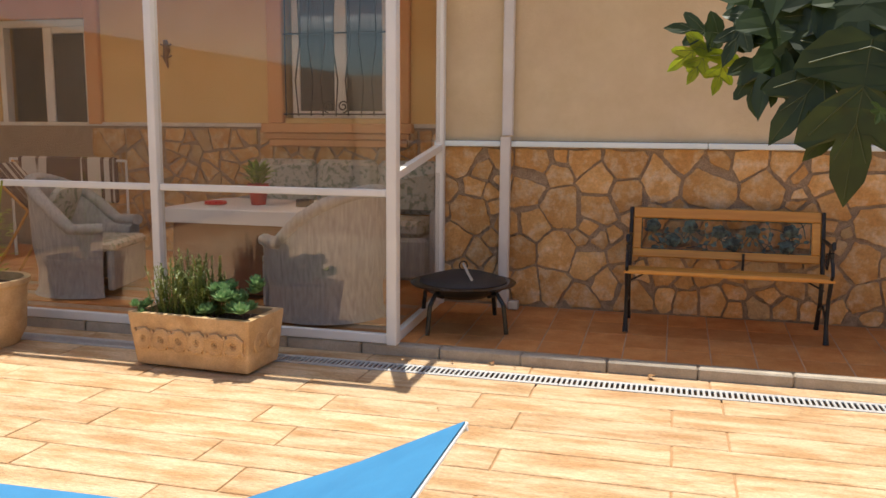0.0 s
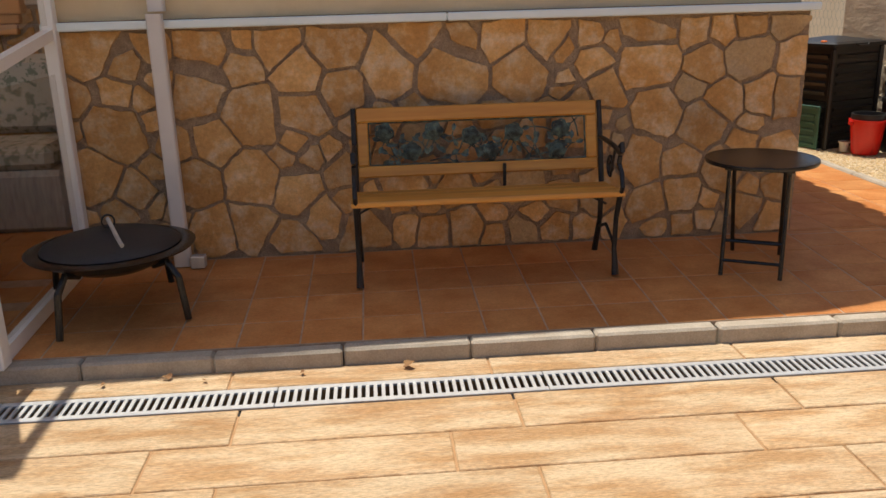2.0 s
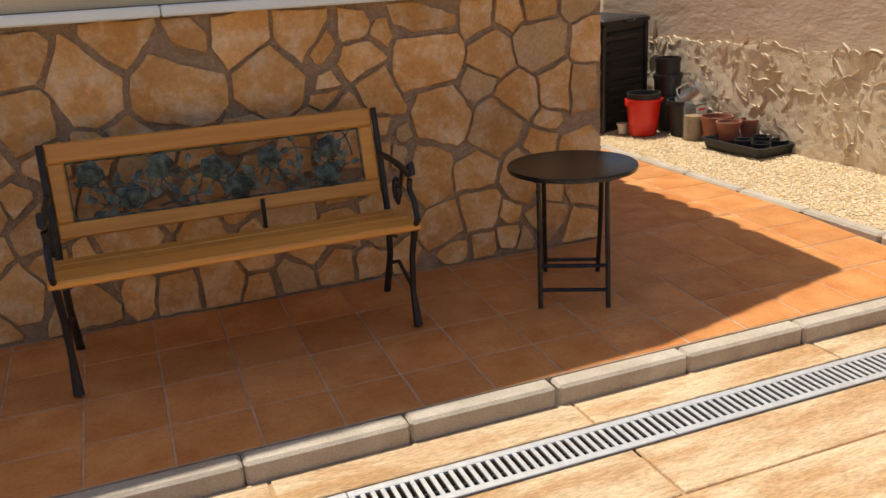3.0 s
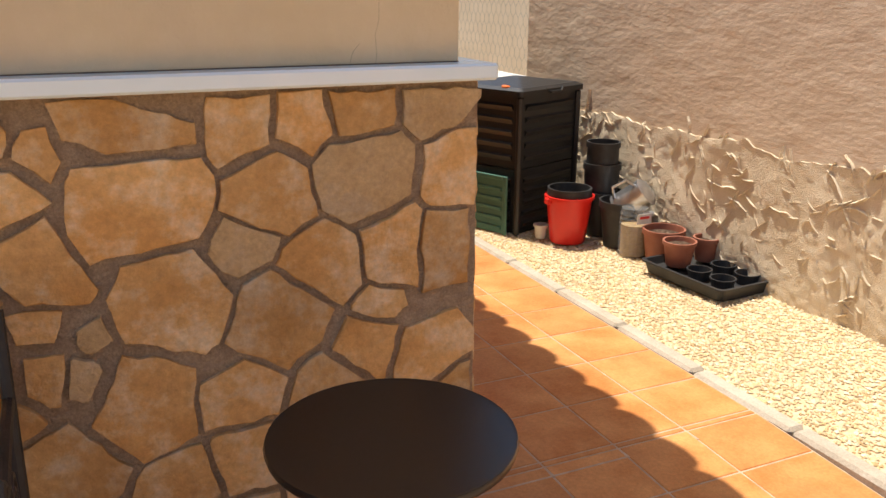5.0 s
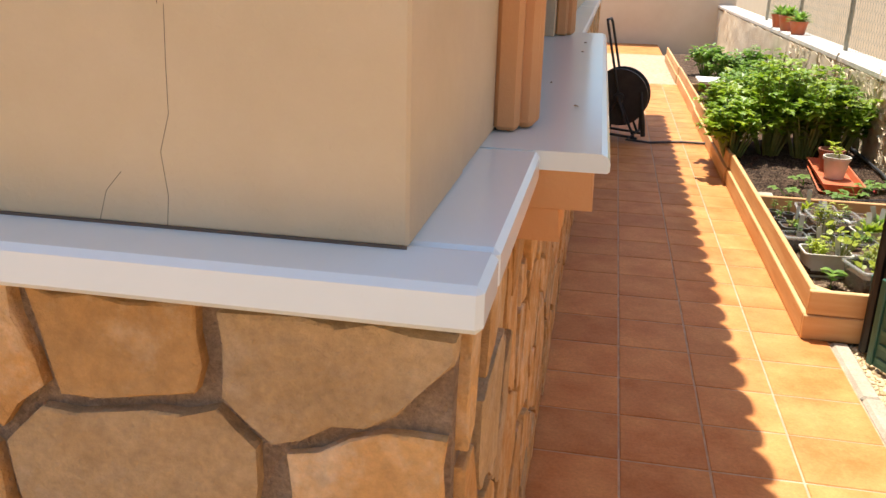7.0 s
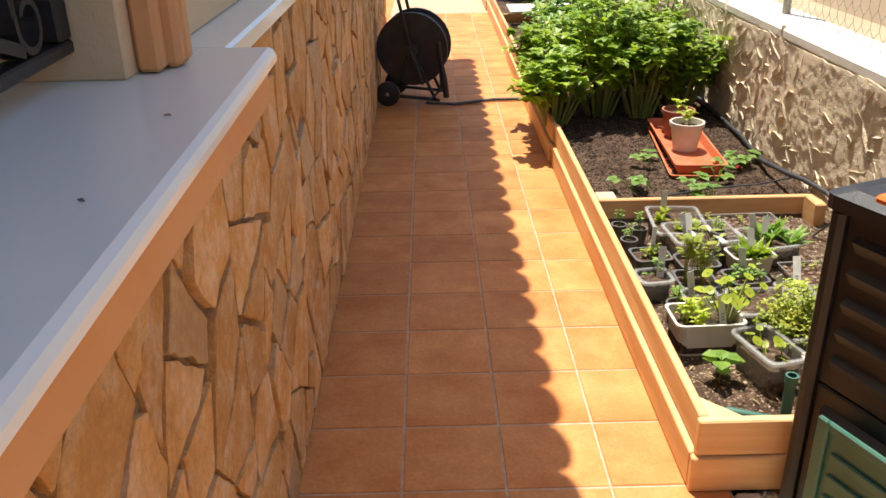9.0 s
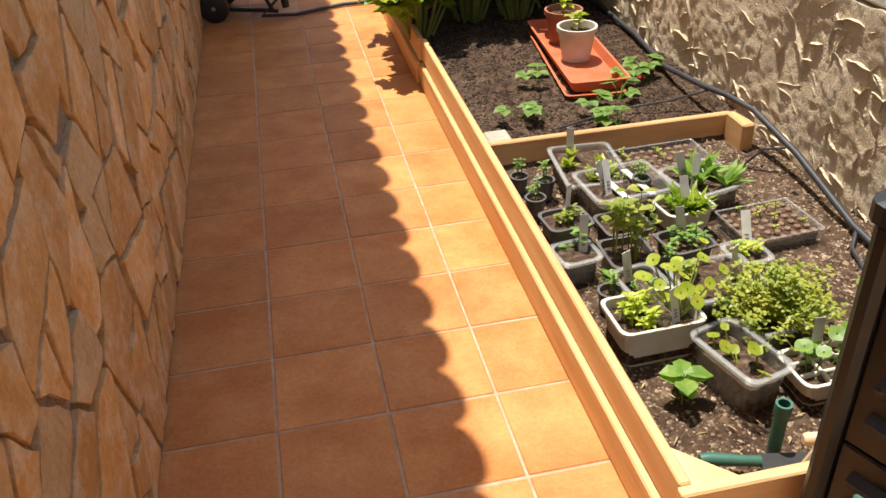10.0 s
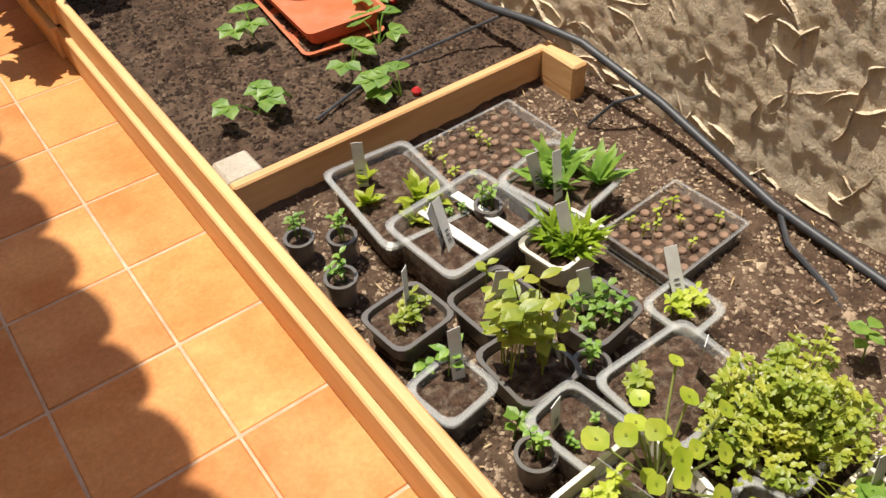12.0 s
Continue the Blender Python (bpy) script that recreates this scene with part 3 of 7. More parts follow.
def barrel(length, r):
    gg = Geo()
    v, n = [], 8
    for q, rr in ((0, r), (length, r * 0.8)):
        for k in range(n + 1):
            a = math.pi * k / n
            v.append((rr * math.cos(a), q - (0.012 * math.sin(a) if q == 0 else 0), rr * math.sin(a)))
        for k in range(n + 1):
            a = math.pi * k / n
            v.append(((rr - 0.012) * math.cos(a), q - (0.012 * math.sin(a) if q == 0 else 0), (rr - 0.012) * math.sin(a)))
    s = 2 * (n + 1)
    f = []
    for k in range(n):
        f += [(k, k + 1, s + k + 1, s + k), (n + 1 + k, s + n + 1 + k, s + n + 2 + k, n + 2 + k), (k, n + 1 + k, n + 2 + k, k + 1)]
    return gg.add(v, f)


barrel_me = barrel(0.5, 0.10).mesh("barrel_tile", ROOF)
for k in range(44):
    o = new("barrel_tile", barrel_me)
    o.parent = roof
    o.matrix_world = Matrix.Translation((EX + 0.01, 0.0 + k * 0.2, TOPZ)) @ pose(0, 0, 0, 0, 0, 90) @ pose(0, 0, 0, 16)
for k in range(22):
    o = new("barrel_tile", barrel_me)
    o.parent = roof
    o.matrix_world = Matrix.Translation((EX - 0.04 - k * 0.2, eave_y(EX - 0.04 - k * 0.2) + 0.06, TOPZ)) @ pose(0, 0, 0, 16)

# ---- boundary wall ----
RX = 1.972


def ridge_height(yy, zz):
    """Relief of the flicked-on render: thin curled ridges over lumps."""
    p = Vector((yy * 9.0, zz * 9.0, 3.1))
    w = noise.noise_vector(p * 0.8)
    n1 = noise.noise(p + w * 1.4)
    n2 = noise.noise(p * 1.7 + w * 1.1 + Vector((11, 5, 2)))
    keep = noise.noise(p * 0.55 + Vector((4, 9, 1)))
    h = 0.004 * math.exp(-(n1 / 0.05) ** 2) * (0.35 + 0.65 * max(0, min(1, keep * 3 + 0.6)))
    h += 0.003 * math.exp(-(n2 / 0.045) ** 2) * max(0, min(1, 0.5 - keep * 2))
    return h + 0.010 * noise.noise(p * 0.5) + 0.003 * noise.noise(p * 4) + 0.0025 * noise.noise(p * 9)


def relief(y0, y1, z0, z1, step, ragged):
    ny, nz = int((y1 - y0) / step) + 1, int((z1 - z0) / step) + 1
    v, f = [], []
    for i in range(ny):
        yy = y0 + (y1 - y0) * i / (ny - 1)
        zt = z1 + (ragged * (noise.noise(Vector((yy * 3, 1, 1))) + 0.5 * noise.noise(Vector((yy * 14, 5, 1)))) if ragged else 0)
        for j in range(nz):
            zz = z0 + (zt - z0) * j / (nz - 1)
            v.append((RX - 0.012 - ridge_height(yy, zz) * (1 if j < nz - 1 else 0.6), yy, zz))
        v.append((RX + 0.05, yy, zt))
    s = nz + 1
    for i in range(ny - 1):
        for j in range(nz):
            f.append((i * s + j, i * s + j + 1, (i + 1) * s + j + 1, (i + 1) * s + j))
    gg = Geo()
    gg.v, gg.f = v, f
    return gg


FENCE_Y = 3.2
g = Geo().box(RX, RX + 0.22, -14, FENCE_Y, -0.2, 2.5, 0.01)
wall_right = structure("wall_right", g, STUCCO_SMOOTH, "tall boundary wall in trowelled beige stucco", "wall")
structure("wall_right_relief", relief(-3.0, 2.6, -0.05, 0.66, 0.016, 0.05), STUCCO, "rough flicked render on the lower boundary wall", "wall", True)
g = Geo().box(RX, RX + 0.22, FENCE_Y + 0.002, 16, -0.2, 0.66, 0.01)
structure("wall_low", g, STUCCO, "low garden wall in rough beige render", "wall")
structure("wall_low_relief", relief(2.6, 6.4, -0.05, 0.69, 0.011, 0.025), STUCCO, "coarse ridged render on the low garden wall", "wall", True)
structure("wall_low_relief_far", relief(6.4, 15, -0.05, 0.68, 0.03, 0.03), STUCCO, "coarse ridged render on the low garden wall", "wall", True)
g = Geo().box(RX - 0.01, RX + 0.26, FENCE_Y, 16, 0.69, 0.745, 0.012)
structure("wall_cap", g, CAP, "whitewashed cap on the low garden wall", "wall cap")
g = Geo().box(5.2, 5.5, -30, 40, -0.2, 2.7, 0)
structure("wall_neighbour", g, NEIGHBOUR, "sunlit cream wall of the house next door", "wall")
g = Geo().box(-9, RX + 0.3, -14.3, -14, -0.2, 2.4, 0).box(-9.3, -9, -14, -1.0, -0.2, 2.4, 0).box(-6, RX + 0.3, 16, 16.3, -0.2, 2.2, 0)
structure("wall_garden", g, NEIGHBOUR, "plain cream garden wall closing the patio", "wall")



def fins(y0, y1, z0, z1, n, seed):
    """Thin curled fins that the trowel pulled out of the wet render."""
    r = random.Random(seed)
    gg = Geo()
    for _ in range(n):
        y, z = r.uniform(y0, y1), r.uniform(z0, z1)
        a, bend, ln = r.uniform(0, 3.14), r.uniform(-11, 11), r.uniform(0.05, 0.14) * r.choice((0.6, 1, 1.2))
        h, k = r.uniform(0.003, 0.012), 9
        v, f = [], []
        for q in range(k + 1):
            t = q / k
            ww = math.sin(math.pi * min(max(t, 0.04), 0.96)) ** 0.5
            ca, sa = math.cos(a + 1.57), math.sin(a + 1.57)
            v += [(RX + 0.004, y - ca * 0.008, z - sa * 0.008), (RX - 0.010 - h * ww - r.uniform(0, 0.002), y, z), (RX + 0.004, y + ca * 0.005, z + sa * 0.005)]
            y, z, a = y + math.cos(a) * ln / k, z + math.sin(a) * ln / k, a + bend * ln / k + r.uniform(-0.25, 0.25)
        for q in range(k):
            f += [(q * 3, q * 3 + 3, q * 3 + 4, q * 3 + 1), (q * 3 + 1, q * 3 + 4, q * 3 + 5, q * 3 + 2)]
        gg.add(v, f)
    return gg


tagged(structure("wall_fins", fins(-3.0, 9.0, 0.02, 0.64, 1400, 17), STUCCO, "curled fins of rough render on the garden wall", "wall", False, False), kind="stuff")

# chain-link fence on the low wall
fence = thing("mesh_fence", "hexagonal wire mesh fence on the low wall", "fence")
g = Geo()
cw, ch = 0.075, 0.075


def thin(a, b, r=0.0013):
    va, vb = Vector(a), Vector(b)
    d = (vb - va).normalized()
    s = Vector((1, 0, 0))
    t = d.cross(s).normalized()
    ring = [s * r, (-0.5 * s + 0.866 * t) * r, (-0.5 * s - 0.866 * t) * r]
    g.add([va + q for q in ring] + [vb + q for q in ring], [(0, 1, 4, 3), (1, 2, 5, 4), (2, 0, 3, 5)])


FX = RX + 0.13
for i in range(112):
    for j in range(15):
        yy, zz = FENCE_Y + 0.03 + i * cw + (cw / 2 if j % 2 else 0), 0.75 + j * ch
        thin((FX, yy, zz), (FX, yy, zz + ch * 0.5))
        thin((FX, yy, zz + ch * 0.5), (FX, yy + cw / 2, zz + ch))
        thin((FX, yy, zz + ch * 0.5), (FX, yy - cw / 2, zz + ch))
tagged(part("wire_mesh", g, WIRE, fence, tidy=False), kind="stuff")
for k in range(5):
    part("fence_post", Geo().tube([(FX + 0.02, FENCE_Y + 0.06 + k * 2.1, 0.746), (FX + 0.02, FENCE_Y + 0.06 + k * 2.1, 1.95)], 0.02, 10), WIRE, fence)


# ---- kerb, drain, edging ----
kerb = thing("kerb", "weathered pale stone kerb along the terrace edge", "kerb", kind="structure")
kerb_me = Geo().box(-0.2515, 0.2515, -1.135, -1.06, -0.19, -0.05, 0.010).mesh("kerb_stone", KERB)
for k in range(-12, 5):
    o = new("kerb_stone", kerb_me)
    o.parent = kerb
    o.matrix_world = pose(-0.35 + 0.507 * k + 0.2535, rnd.uniform(-0.003, 0.003), rnd.uniform(-0.004, 0.002), 0, 0, rnd.uniform(-0.3, 0.3))
edging = thing("path_edging", "pale concrete edging beside the gravel strip", "edging", kind="structure")
for k in range(8):
    y0 = -1.1 + k * 0.478
    part("edging_stone", Geo().box(1.072, 1.145, y0 + 0.003, y0 + 0.475, -0.15, rnd.uniform(0.004, 0.012), 0.012), KERB, edging)
drain = thing("drain_channel", "galvanised slotted drain grating set in the patio", "drain", kind="structure")
# near-black channel floor: the shade below the grating is put into its colour
part("channel", Geo().box(-9, 3.0, -1.455, -1.295, -0.2, PATIO - 0.07, 0), PIT_SHADE, drain)
grate = Geo().box(0, 0.998, -0.078, -0.05, -0.012, 0, 0.002).box(0, 0.998, 0.05, 0.078, -0.012, 0, 0.002)
for k in range(34):
    grate.box(k * 0.0294 + 0.002, k * 0.0294 + 0.0165, -0.052, 0.052, -0.01, -0.0015, 0.001)
grate_me = grate.mesh("grating", STEEL)
for k in range(-8, 4):
    o = new("grating", grate_me)
    o.parent = drain
    o.matrix_world = pose(-0.62 + k * 1.0, -1.375, PATIO + 0.002)

# ---- glazed porch ----
PX, PY, PTOP = -3.69, -1.12, 2.62
porch = thing("glazed_porch", "white aluminium framed glass porch", "porch")
pz = floor_z(PY) - 0.003
for xx, w in ((PX, 0.033), (-5.32, 0.029), (-7.1, 0.029)):
    part("post", Geo().box(xx - w, xx + w, PY - 0.04, PY + 0.04, pz, PTOP, 0.006), WHITE_ALU, porch)
part("post", Geo().box(PX - 0.03, PX + 0.03, -0.075, -0.012, -0.01, PTOP, 0.006), WHITE_ALU, porch)
for x0, x1 in ((-5.286, PX - 0.038), (-7.066, -5.354), (-9.0, -7.134)):
    for zc, h in ((pz + 0.035, 0.03), (0.885, 0.022), (PTOP - 0.05, 0.045)):
        part("rail", Geo().box(x0, x1, PY - 0.022, PY + 0.022, zc - h, zc + h, 0.005), WHITE_ALU, porch)
    for z0, z1 in ((pz + 0.066, 0.858), (0.912, PTOP - 0.096)):
        o = part("pane", Geo().box(x0, x1, PY - 0.003, PY + 0.003, z0, z1, 0), WINDOW, porch)
        o.visible_shadow = False
for za, zb, h in ((pz + 0.035, 0.03, 0.03), (0.99, 1.14, 0.024), (PTOP - 0.05, PTOP - 0.05, 0.045)):
    g = Geo()
    ya, yb = PY + 0.041, -0.076
    p = [(PX + s * 0.022, yy, zz + d * h) for yy, zz in ((ya, za), (yb, zb)) for s in (-1, 1) for d in (-1, 1)]
    part("side_rail", g.add(p, [(0, 1, 3, 2), (4, 6, 7, 5), (0, 4, 5, 1), (2, 3, 7, 6), (0, 2, 6, 4), (1, 5, 7, 3)]), WHITE_ALU, porch)
for z0, z1 in ((0.02, 0.96), (1.18, PTOP - 0.1)):
    o = part("pane", Geo().box(PX - 0.003, PX + 0.003, PY + 0.042, -0.077, z0, z1, 0), WINDOW, porch)
    o.visible_shadow = False
part("porch_roof", Geo().box(-9.6, PX - 0.22, -1.05, INY, PTOP + 0.003, PTOP + 0.02, 0.002), ROOF_PANEL, porch, "milky translucent roof sheet")

# porch window with grille, sliding door, wall ornament
win2 = thing("window_2", "white casement window behind a black iron grille", "window", kind="structure")
part("window_frame", Geo().box(WX0 + 0.06, WX1 - 0.06, INY + 0.08, INY + 0.14, WZ0 + 0.001, WZ0 + 0.07, 0.004)
     .box(WX0 + 0.06, WX0 + 0.14, INY + 0.08, INY + 0.14, WZ0 + 0.07, WZ1, 0.004).box(WX1 - 0.14, WX1 - 0.06, INY + 0.08, INY + 0.14, WZ0 + 0.07, WZ1, 0.004)
     .box(-5.22, -5.10, INY + 0.075, INY + 0.135, WZ0 + 0.07, WZ1, 0.004), WHITE_ALU, win2)
for xa, xb in ((WX0 + 0.14, -5.22), (-5.10, WX1 - 0.14)):
    part("pane", Geo().box(xa, xb, INY + 0.10, INY + 0.11, WZ0 + 0.07, WZ1, 0), DARK_GLASS, win2)
part("window_surround", Geo().box(WX0 - 0.16, WX0, INY - 0.02, INY + 0.07, INZ + 0.02, 2.75, 0.01).box(WX1, WX1 + 0.16, INY - 0.02, INY + 0.07, INZ + 0.02, 2.75, 0.01), TRIM, win2)
g = Geo()
for k, (a, b, c) in enumerate(((0.09, INZ - 0.07, INZ + 0.02), (0.06, INZ - 0.13, INZ - 0.07), (0.04, INZ - 0.2, INZ - 0.13))):
    g.box(WX0 - 0.2 + 0.03 * k, WX1 + 0.2 - 0.03 * k, INY - a, INY + 0.02, b, c, 0.008)
part("sill_moulding", g, TRIM, win2)
g2 = thing("window_grille", "black wrought iron grille of the porch window", "grille")
for k in range(9):
    xx = WX0 + 0.05 + k * (WX1 - WX0 - 0.1) / 8
    q = 0.025 * (-1 if k % 2 else 1) if 0 < k < 8 else 0
    part("bar", Geo().tube([(xx, INY - 0.04, WZ0 + 0.02), (xx + q, INY - 0.05, WZ0 + 0.35), (xx - q, INY - 0.05, WZ0 + 0.7), (xx, INY - 0.04, WZ1)], 0.007, 6), IRON, g2)
for zz in (WZ0 + 0.03, WZ0 + 0.78):
    part("cross_bar", Geo().box(WX0 + 0.02, WX1 - 0.02, INY - 0.05, INY - 0.03, zz, zz + 0.014, 0.002), IRON, g2)
for sx in (-1, 1):
    part("scroll", Geo().tube([(-5.16 + sx * p[1], INY - 0.045, p[2]) for p in scroll(0.075, WZ0 + 0.11, 0.06, 1, 0)], 0.007, 6), IRON, g2)
door = thing("door_1", "white sliding glass door standing part open", "door", kind="structure")
part("door_frame", Geo().box(DX0, DX0 + 0.07, INY + 0.06, INY + 0.16, 0, DZ1, 0.004).box(DX1 - 0.07, DX1, INY + 0.06, INY + 0.16, 0, DZ1, 0.004)
     .box(DX0 + 0.07, DX1 - 0.07, INY + 0.06, INY + 0.16, DZ1 - 0.07, DZ1, 0.004), WHITE_ALU, door)
part("sliding_leaf", Geo().box(-8.5, -8.39, INY + 0.075, INY + 0.12, 0.02, DZ1 - 0.072, 0.004).box(-8.389, DX1 - 0.072, INY + 0.075, INY + 0.12, DZ1 - 0.14, DZ1 - 0.072, 0.004), WHITE_ALU, door)
part("pane", Geo().box(-8.388, DX1 - 0.072, INY + 0.09, INY + 0.1, 0.02, DZ1 - 0.142, 0), DARK_GLASS, door)
part("door_surround", Geo().box(DX1, DX1 + 0.16, INY - 0.02, INY + 0.06, INZ - 0.0, 2.65, 0.01).box(DX0 - 0.1, DX1, INY - 0.02, INY + 0.06, DZ1, 2.65, 0.01), TRIM, door)
structure("dark_room", Geo().box(-10, HX, 3.6, 3.7, -0.2, 2.75, 0), PLASTER, "unlit room behind the porch wall", "wall")
lizard = thing("wall_lizard", "small brown metal lizard hung on the yellow wall", "wall ornament")
g = Geo().tube([(-7.0, INY + 0.012, 2.12), (-6.98, INY + 0.005, 2.02), (-7.0, INY + 0.005, 1.95), (-6.975, INY + 0.012, 1.85)], [0.02, 0.035, 0.025, 0.006], 8)
for a, b in ((-0.06, 2.06), (0.06, 2.06), (-0.06, 1.95), (0.06, 1.95)):
    g.tube([(-6.99, INY + 0.008, b - 0.01), (-6.99 + a, INY + 0.01, b + 0.02)], 0.008, 5)
part("body", g, mat("rusty_metal", (0.22, 0.13, 0.07), 0.6, 0.3), lizard)
lantern = thing("wall_lantern", "dark iron wall lantern high on the yellow wall", "lantern")
part("body", Geo().lathe([(0.02, 0), (0.06, 0.03), (0.08, 0.2), (0.03, 0.26)], 10, Matrix.Translation((-7.1, INY - 0.09, 2.52))), IRON, lantern)
part("bracket", Geo().tube([(-7.1, INY + 0.03, 2.6), (-7.1, INY - 0.05, 2.7), (-7.1, INY - 0.09, 2.77)], 0.012, 6), IRON, lantern)


# furniture in the porch
def wicker_chair(m, cushion):
    ch = thing("wicker_armchair", "grey painted wicker armchair with a rounded back", "armchair", "porch armchairs", m)
    g, n = Geo(), 26
    rings = []
    for z, r0 in ((0.0, 0.36), (0.05, 0.335), (0.2, 0.33), (0.38, 0.355), (0.5, 0.36), (1, 0.37), (0.96, 0.32), (0.5, 0.29), (0.4, 0.27)):
        ring = []
        for k in range(n + 1):
            a = radians(-125 + 250 * k / n)           # open towards -x
            back = max(0.0, math.cos(a)) ** 0.7
            top = 0.55 + 0.37 * back
            zz = z if z < 0.5 else (top if z == 1 else (top - 0.03 if z == 0.96 else z))
            ring.append((r0 * math.cos(a) * 1.05, r0 * math.sin(a), zz))
        rings.append(ring)
    v = [p for r in rings for p in r]
    s = n + 1
    f = [(i * s + k, i * s + k + 1, (i + 1) * s + k + 1, (i + 1) * s + k) for i in range(len(rings) - 1) for k in range(n)]
    part("woven_shell", g.add(v, f), WICKER, ch, smooth=True)
    part("arm_roll", Geo().tube([(0.37 * 1.05 * math.cos(radians(a)) * 0.95, 0.345 * math.sin(radians(a)), 0.55 + 0.37 * max(0, math.cos(radians(a))) ** 0.7) for a in range(-125, 126, 10)], 0.045, 10), WICKER, ch, smooth=True)
    part("front_apron", Geo().box(-0.27, -0.22, -0.27, 0.27, 0.05, 0.38, 0.02), WICKER, ch)
    part("seat", Geo().box(-0.28, 0.27, -0.27, 0.27, 0.36, 0.44, 0.03), SOFA, ch, "leaf-print seat pad")
    if cushion:
        part("cushion", Geo().tray([(0.1, 0.1, 0.05, -0.05), (0.18, 0.18, 0.06, -0.02), (0.18, 0.18, 0.06, 0.02), (0.1, 0.1, 0.05, 0.05)], pose(0.2, 0, 0.68, 0, 70, 0)), SOFA, ch, "plump leaf-print cushion", smooth=True)
    return ch


wicker_chair(pose(-4.40, -0.50, -0.02, 0, 0, -22) @ Matrix.Diagonal((1.18, 1.18, 0.96, 1)), False)
wicker_chair(pose(-6.50, -0.28, -0.02, 0, 0, 192) @ Matrix.Diagonal((1.15, 1.15, 0.96, 1)), True)
tab = thing("dining_table", "low porch table under a white cloth", "table", m=pose(-5.15, 0.1, 0))
for sx in (-0.5, 0.5):
    for sy in (-0.35, 0.35):
        part("leg", Geo().box(sx - 0.03, sx + 0.03, sy - 0.03, sy + 0.03, 0, 0.62, 0.004), BENCH_WOOD, tab)
part("tabletop", Geo().box(-0.62, 0.62, -0.45, 0.45, 0.62, 0.66, 0.006), BENCH_WOOD, tab)
cloth = thing("tablecloth", "white tablecloth hanging over the table edge", "tablecloth", m=pose(-5.15, 0.1, 0))
part("cloth", Geo().tray([(0.66, 0.49, 0.05, 0.56), (0.645, 0.475, 0.04, 0.66), (0.635, 0.465, 0.04, 0.668), (0.4, 0.2, 0.04, 0.669)]), CLOTH, cloth)
part("skirt", Geo().tray([(0.60, 0.42, 0.05, 0.03), (0.61, 0.43, 0.05, 0.3), (0.60, 0.42, 0.05, 0.555), (0.5, 0.3, 0.05, 0.556)]), mat("brown_cloth", (0.20, 0.085, 0.05), 0.95, 0, (0.26, 0.12, 0.07), 6, 5, 0.004, 30), cloth, "brown cloth skirt down to the floor")
redpot = thing("flower_pot", "red pot with a leafy houseplant on the table", "plant pot", m=pose(-5.2, 0.05, 0.67))
part("pot", Geo().lathe([(0.055, 0), (0.08, 0.14), (0.085, 0.145), (0.085, 0.165), (0.07, 0.165), (0.06, 0.12)], 20), RED_CER, redpot, smooth=True)
g = Geo()
for k in range(60):
    a, t = u(0, 6.28), u(0.2, 1.2)
    g.leaf((0.03 * math.cos(a), 0.03 * math.sin(a), 0.15 + u(0, 0.1)), (math.cos(a) * math.sin(t), math.sin(a) * math.sin(t), math.cos(t)), (0, 0, 1), u(0.08, 0.16), 0.04)
part("foliage", g, MIDGREEN, redpot, tidy=False)
ash = thing("ashtray", "red round ashtray on the tablecloth", "ashtray", m=pose(-5.52, -0.05, 0.67))
part("dish", Geo().lathe([(0.06, 0), (0.085, 0.005), (0.085, 0.028), (0.06, 0.028), (0.055, 0.012)], 20), RED_PLASTIC, ash)
blk = thing("small_box", "small black box on the tablecloth", "box", m=pose(-4.78, 0.0, 0.67))
part("box", Geo().box(-0.06, 0.06, -0.04, 0.04, 0, 0.06, 0.006), BLACK_POT, blk)
sofa = thing("sofa", "wicker sofa with pale leaf-print cushions", "sofa", m=pose(-4.95, 1.05, 0))
part("base", Geo().box(-0.95, 0.95, -0.35, 0.4, 0.0, 0.36, 0.03), WICKER, sofa)
for k in range(3):
    part("seat_cushion", Geo().box(-0.9 + k * 0.6, -0.31 + k * 0.6, -0.34, 0.2, 0.362, 0.5, 0.04), SOFA, sofa)
    part("back_cushion", Geo().box(-0.9 + k * 0.6, -0.31 + k * 0.6, 0.2, 0.36, 0.5, 0.98, 0.05), SOFA, sofa)
for sx in (-1.03, 1.03):
    part("arm", Geo().box(sx - 0.08, sx + 0.08, -0.35, 0.4, 0.0, 0.62, 0.05), WICKER, sofa)
lng = thing("striped_recliner", "brown and cream striped reclining chair", "recliner", m=pose(-7.0, -0.15, 0, 0, 0, -70))
part("sling", Geo().box(-0.28, 0.28, -0.02, 0.02, 0, 1.0, 0.01, pose(0.0, 0.3, 0.22, 42)), STRIPE, lng)
for sx in (-0.3, 0.3):
    part("side_frame", Geo().tube([(sx, 0.34, 0.19), (sx, -0.39, 0.98)], 0.012, 8).tube([(sx, 0.5, 0.0), (sx, 0.34, 0.19)], 0.012, 8).tube([(sx, -0.4, 0.0), (sx, -0.05, 0.60)], 0.012, 8), BENCH_WOOD, lng)
blanket = thing("folded_blanket", "striped blanket hung over a rail by the door", "blanket", m=pose(-7.6, 0.9, 0))
STRIPE_X = mat("striped_blanket", (0.13, 0.07, 0.05), 0.95, 0, (0.60, 0.54, 0.47), 12, 0, stretch=(1.4, 0.05, 0.05), spread=(0.48, 0.52))
part("fold", Geo().box(-0.6, 0.5, -0.03, 0.03, 0.55, 0.98, 0.02), STRIPE_X, blanket)
part("rail", Geo().tube([(-0.7, 0, 0.0), (-0.7, 0, 0.95), (0.6, 0, 0.95), (0.6, 0, 0)], 0.015, 8), WHITE_ALU, blanket)

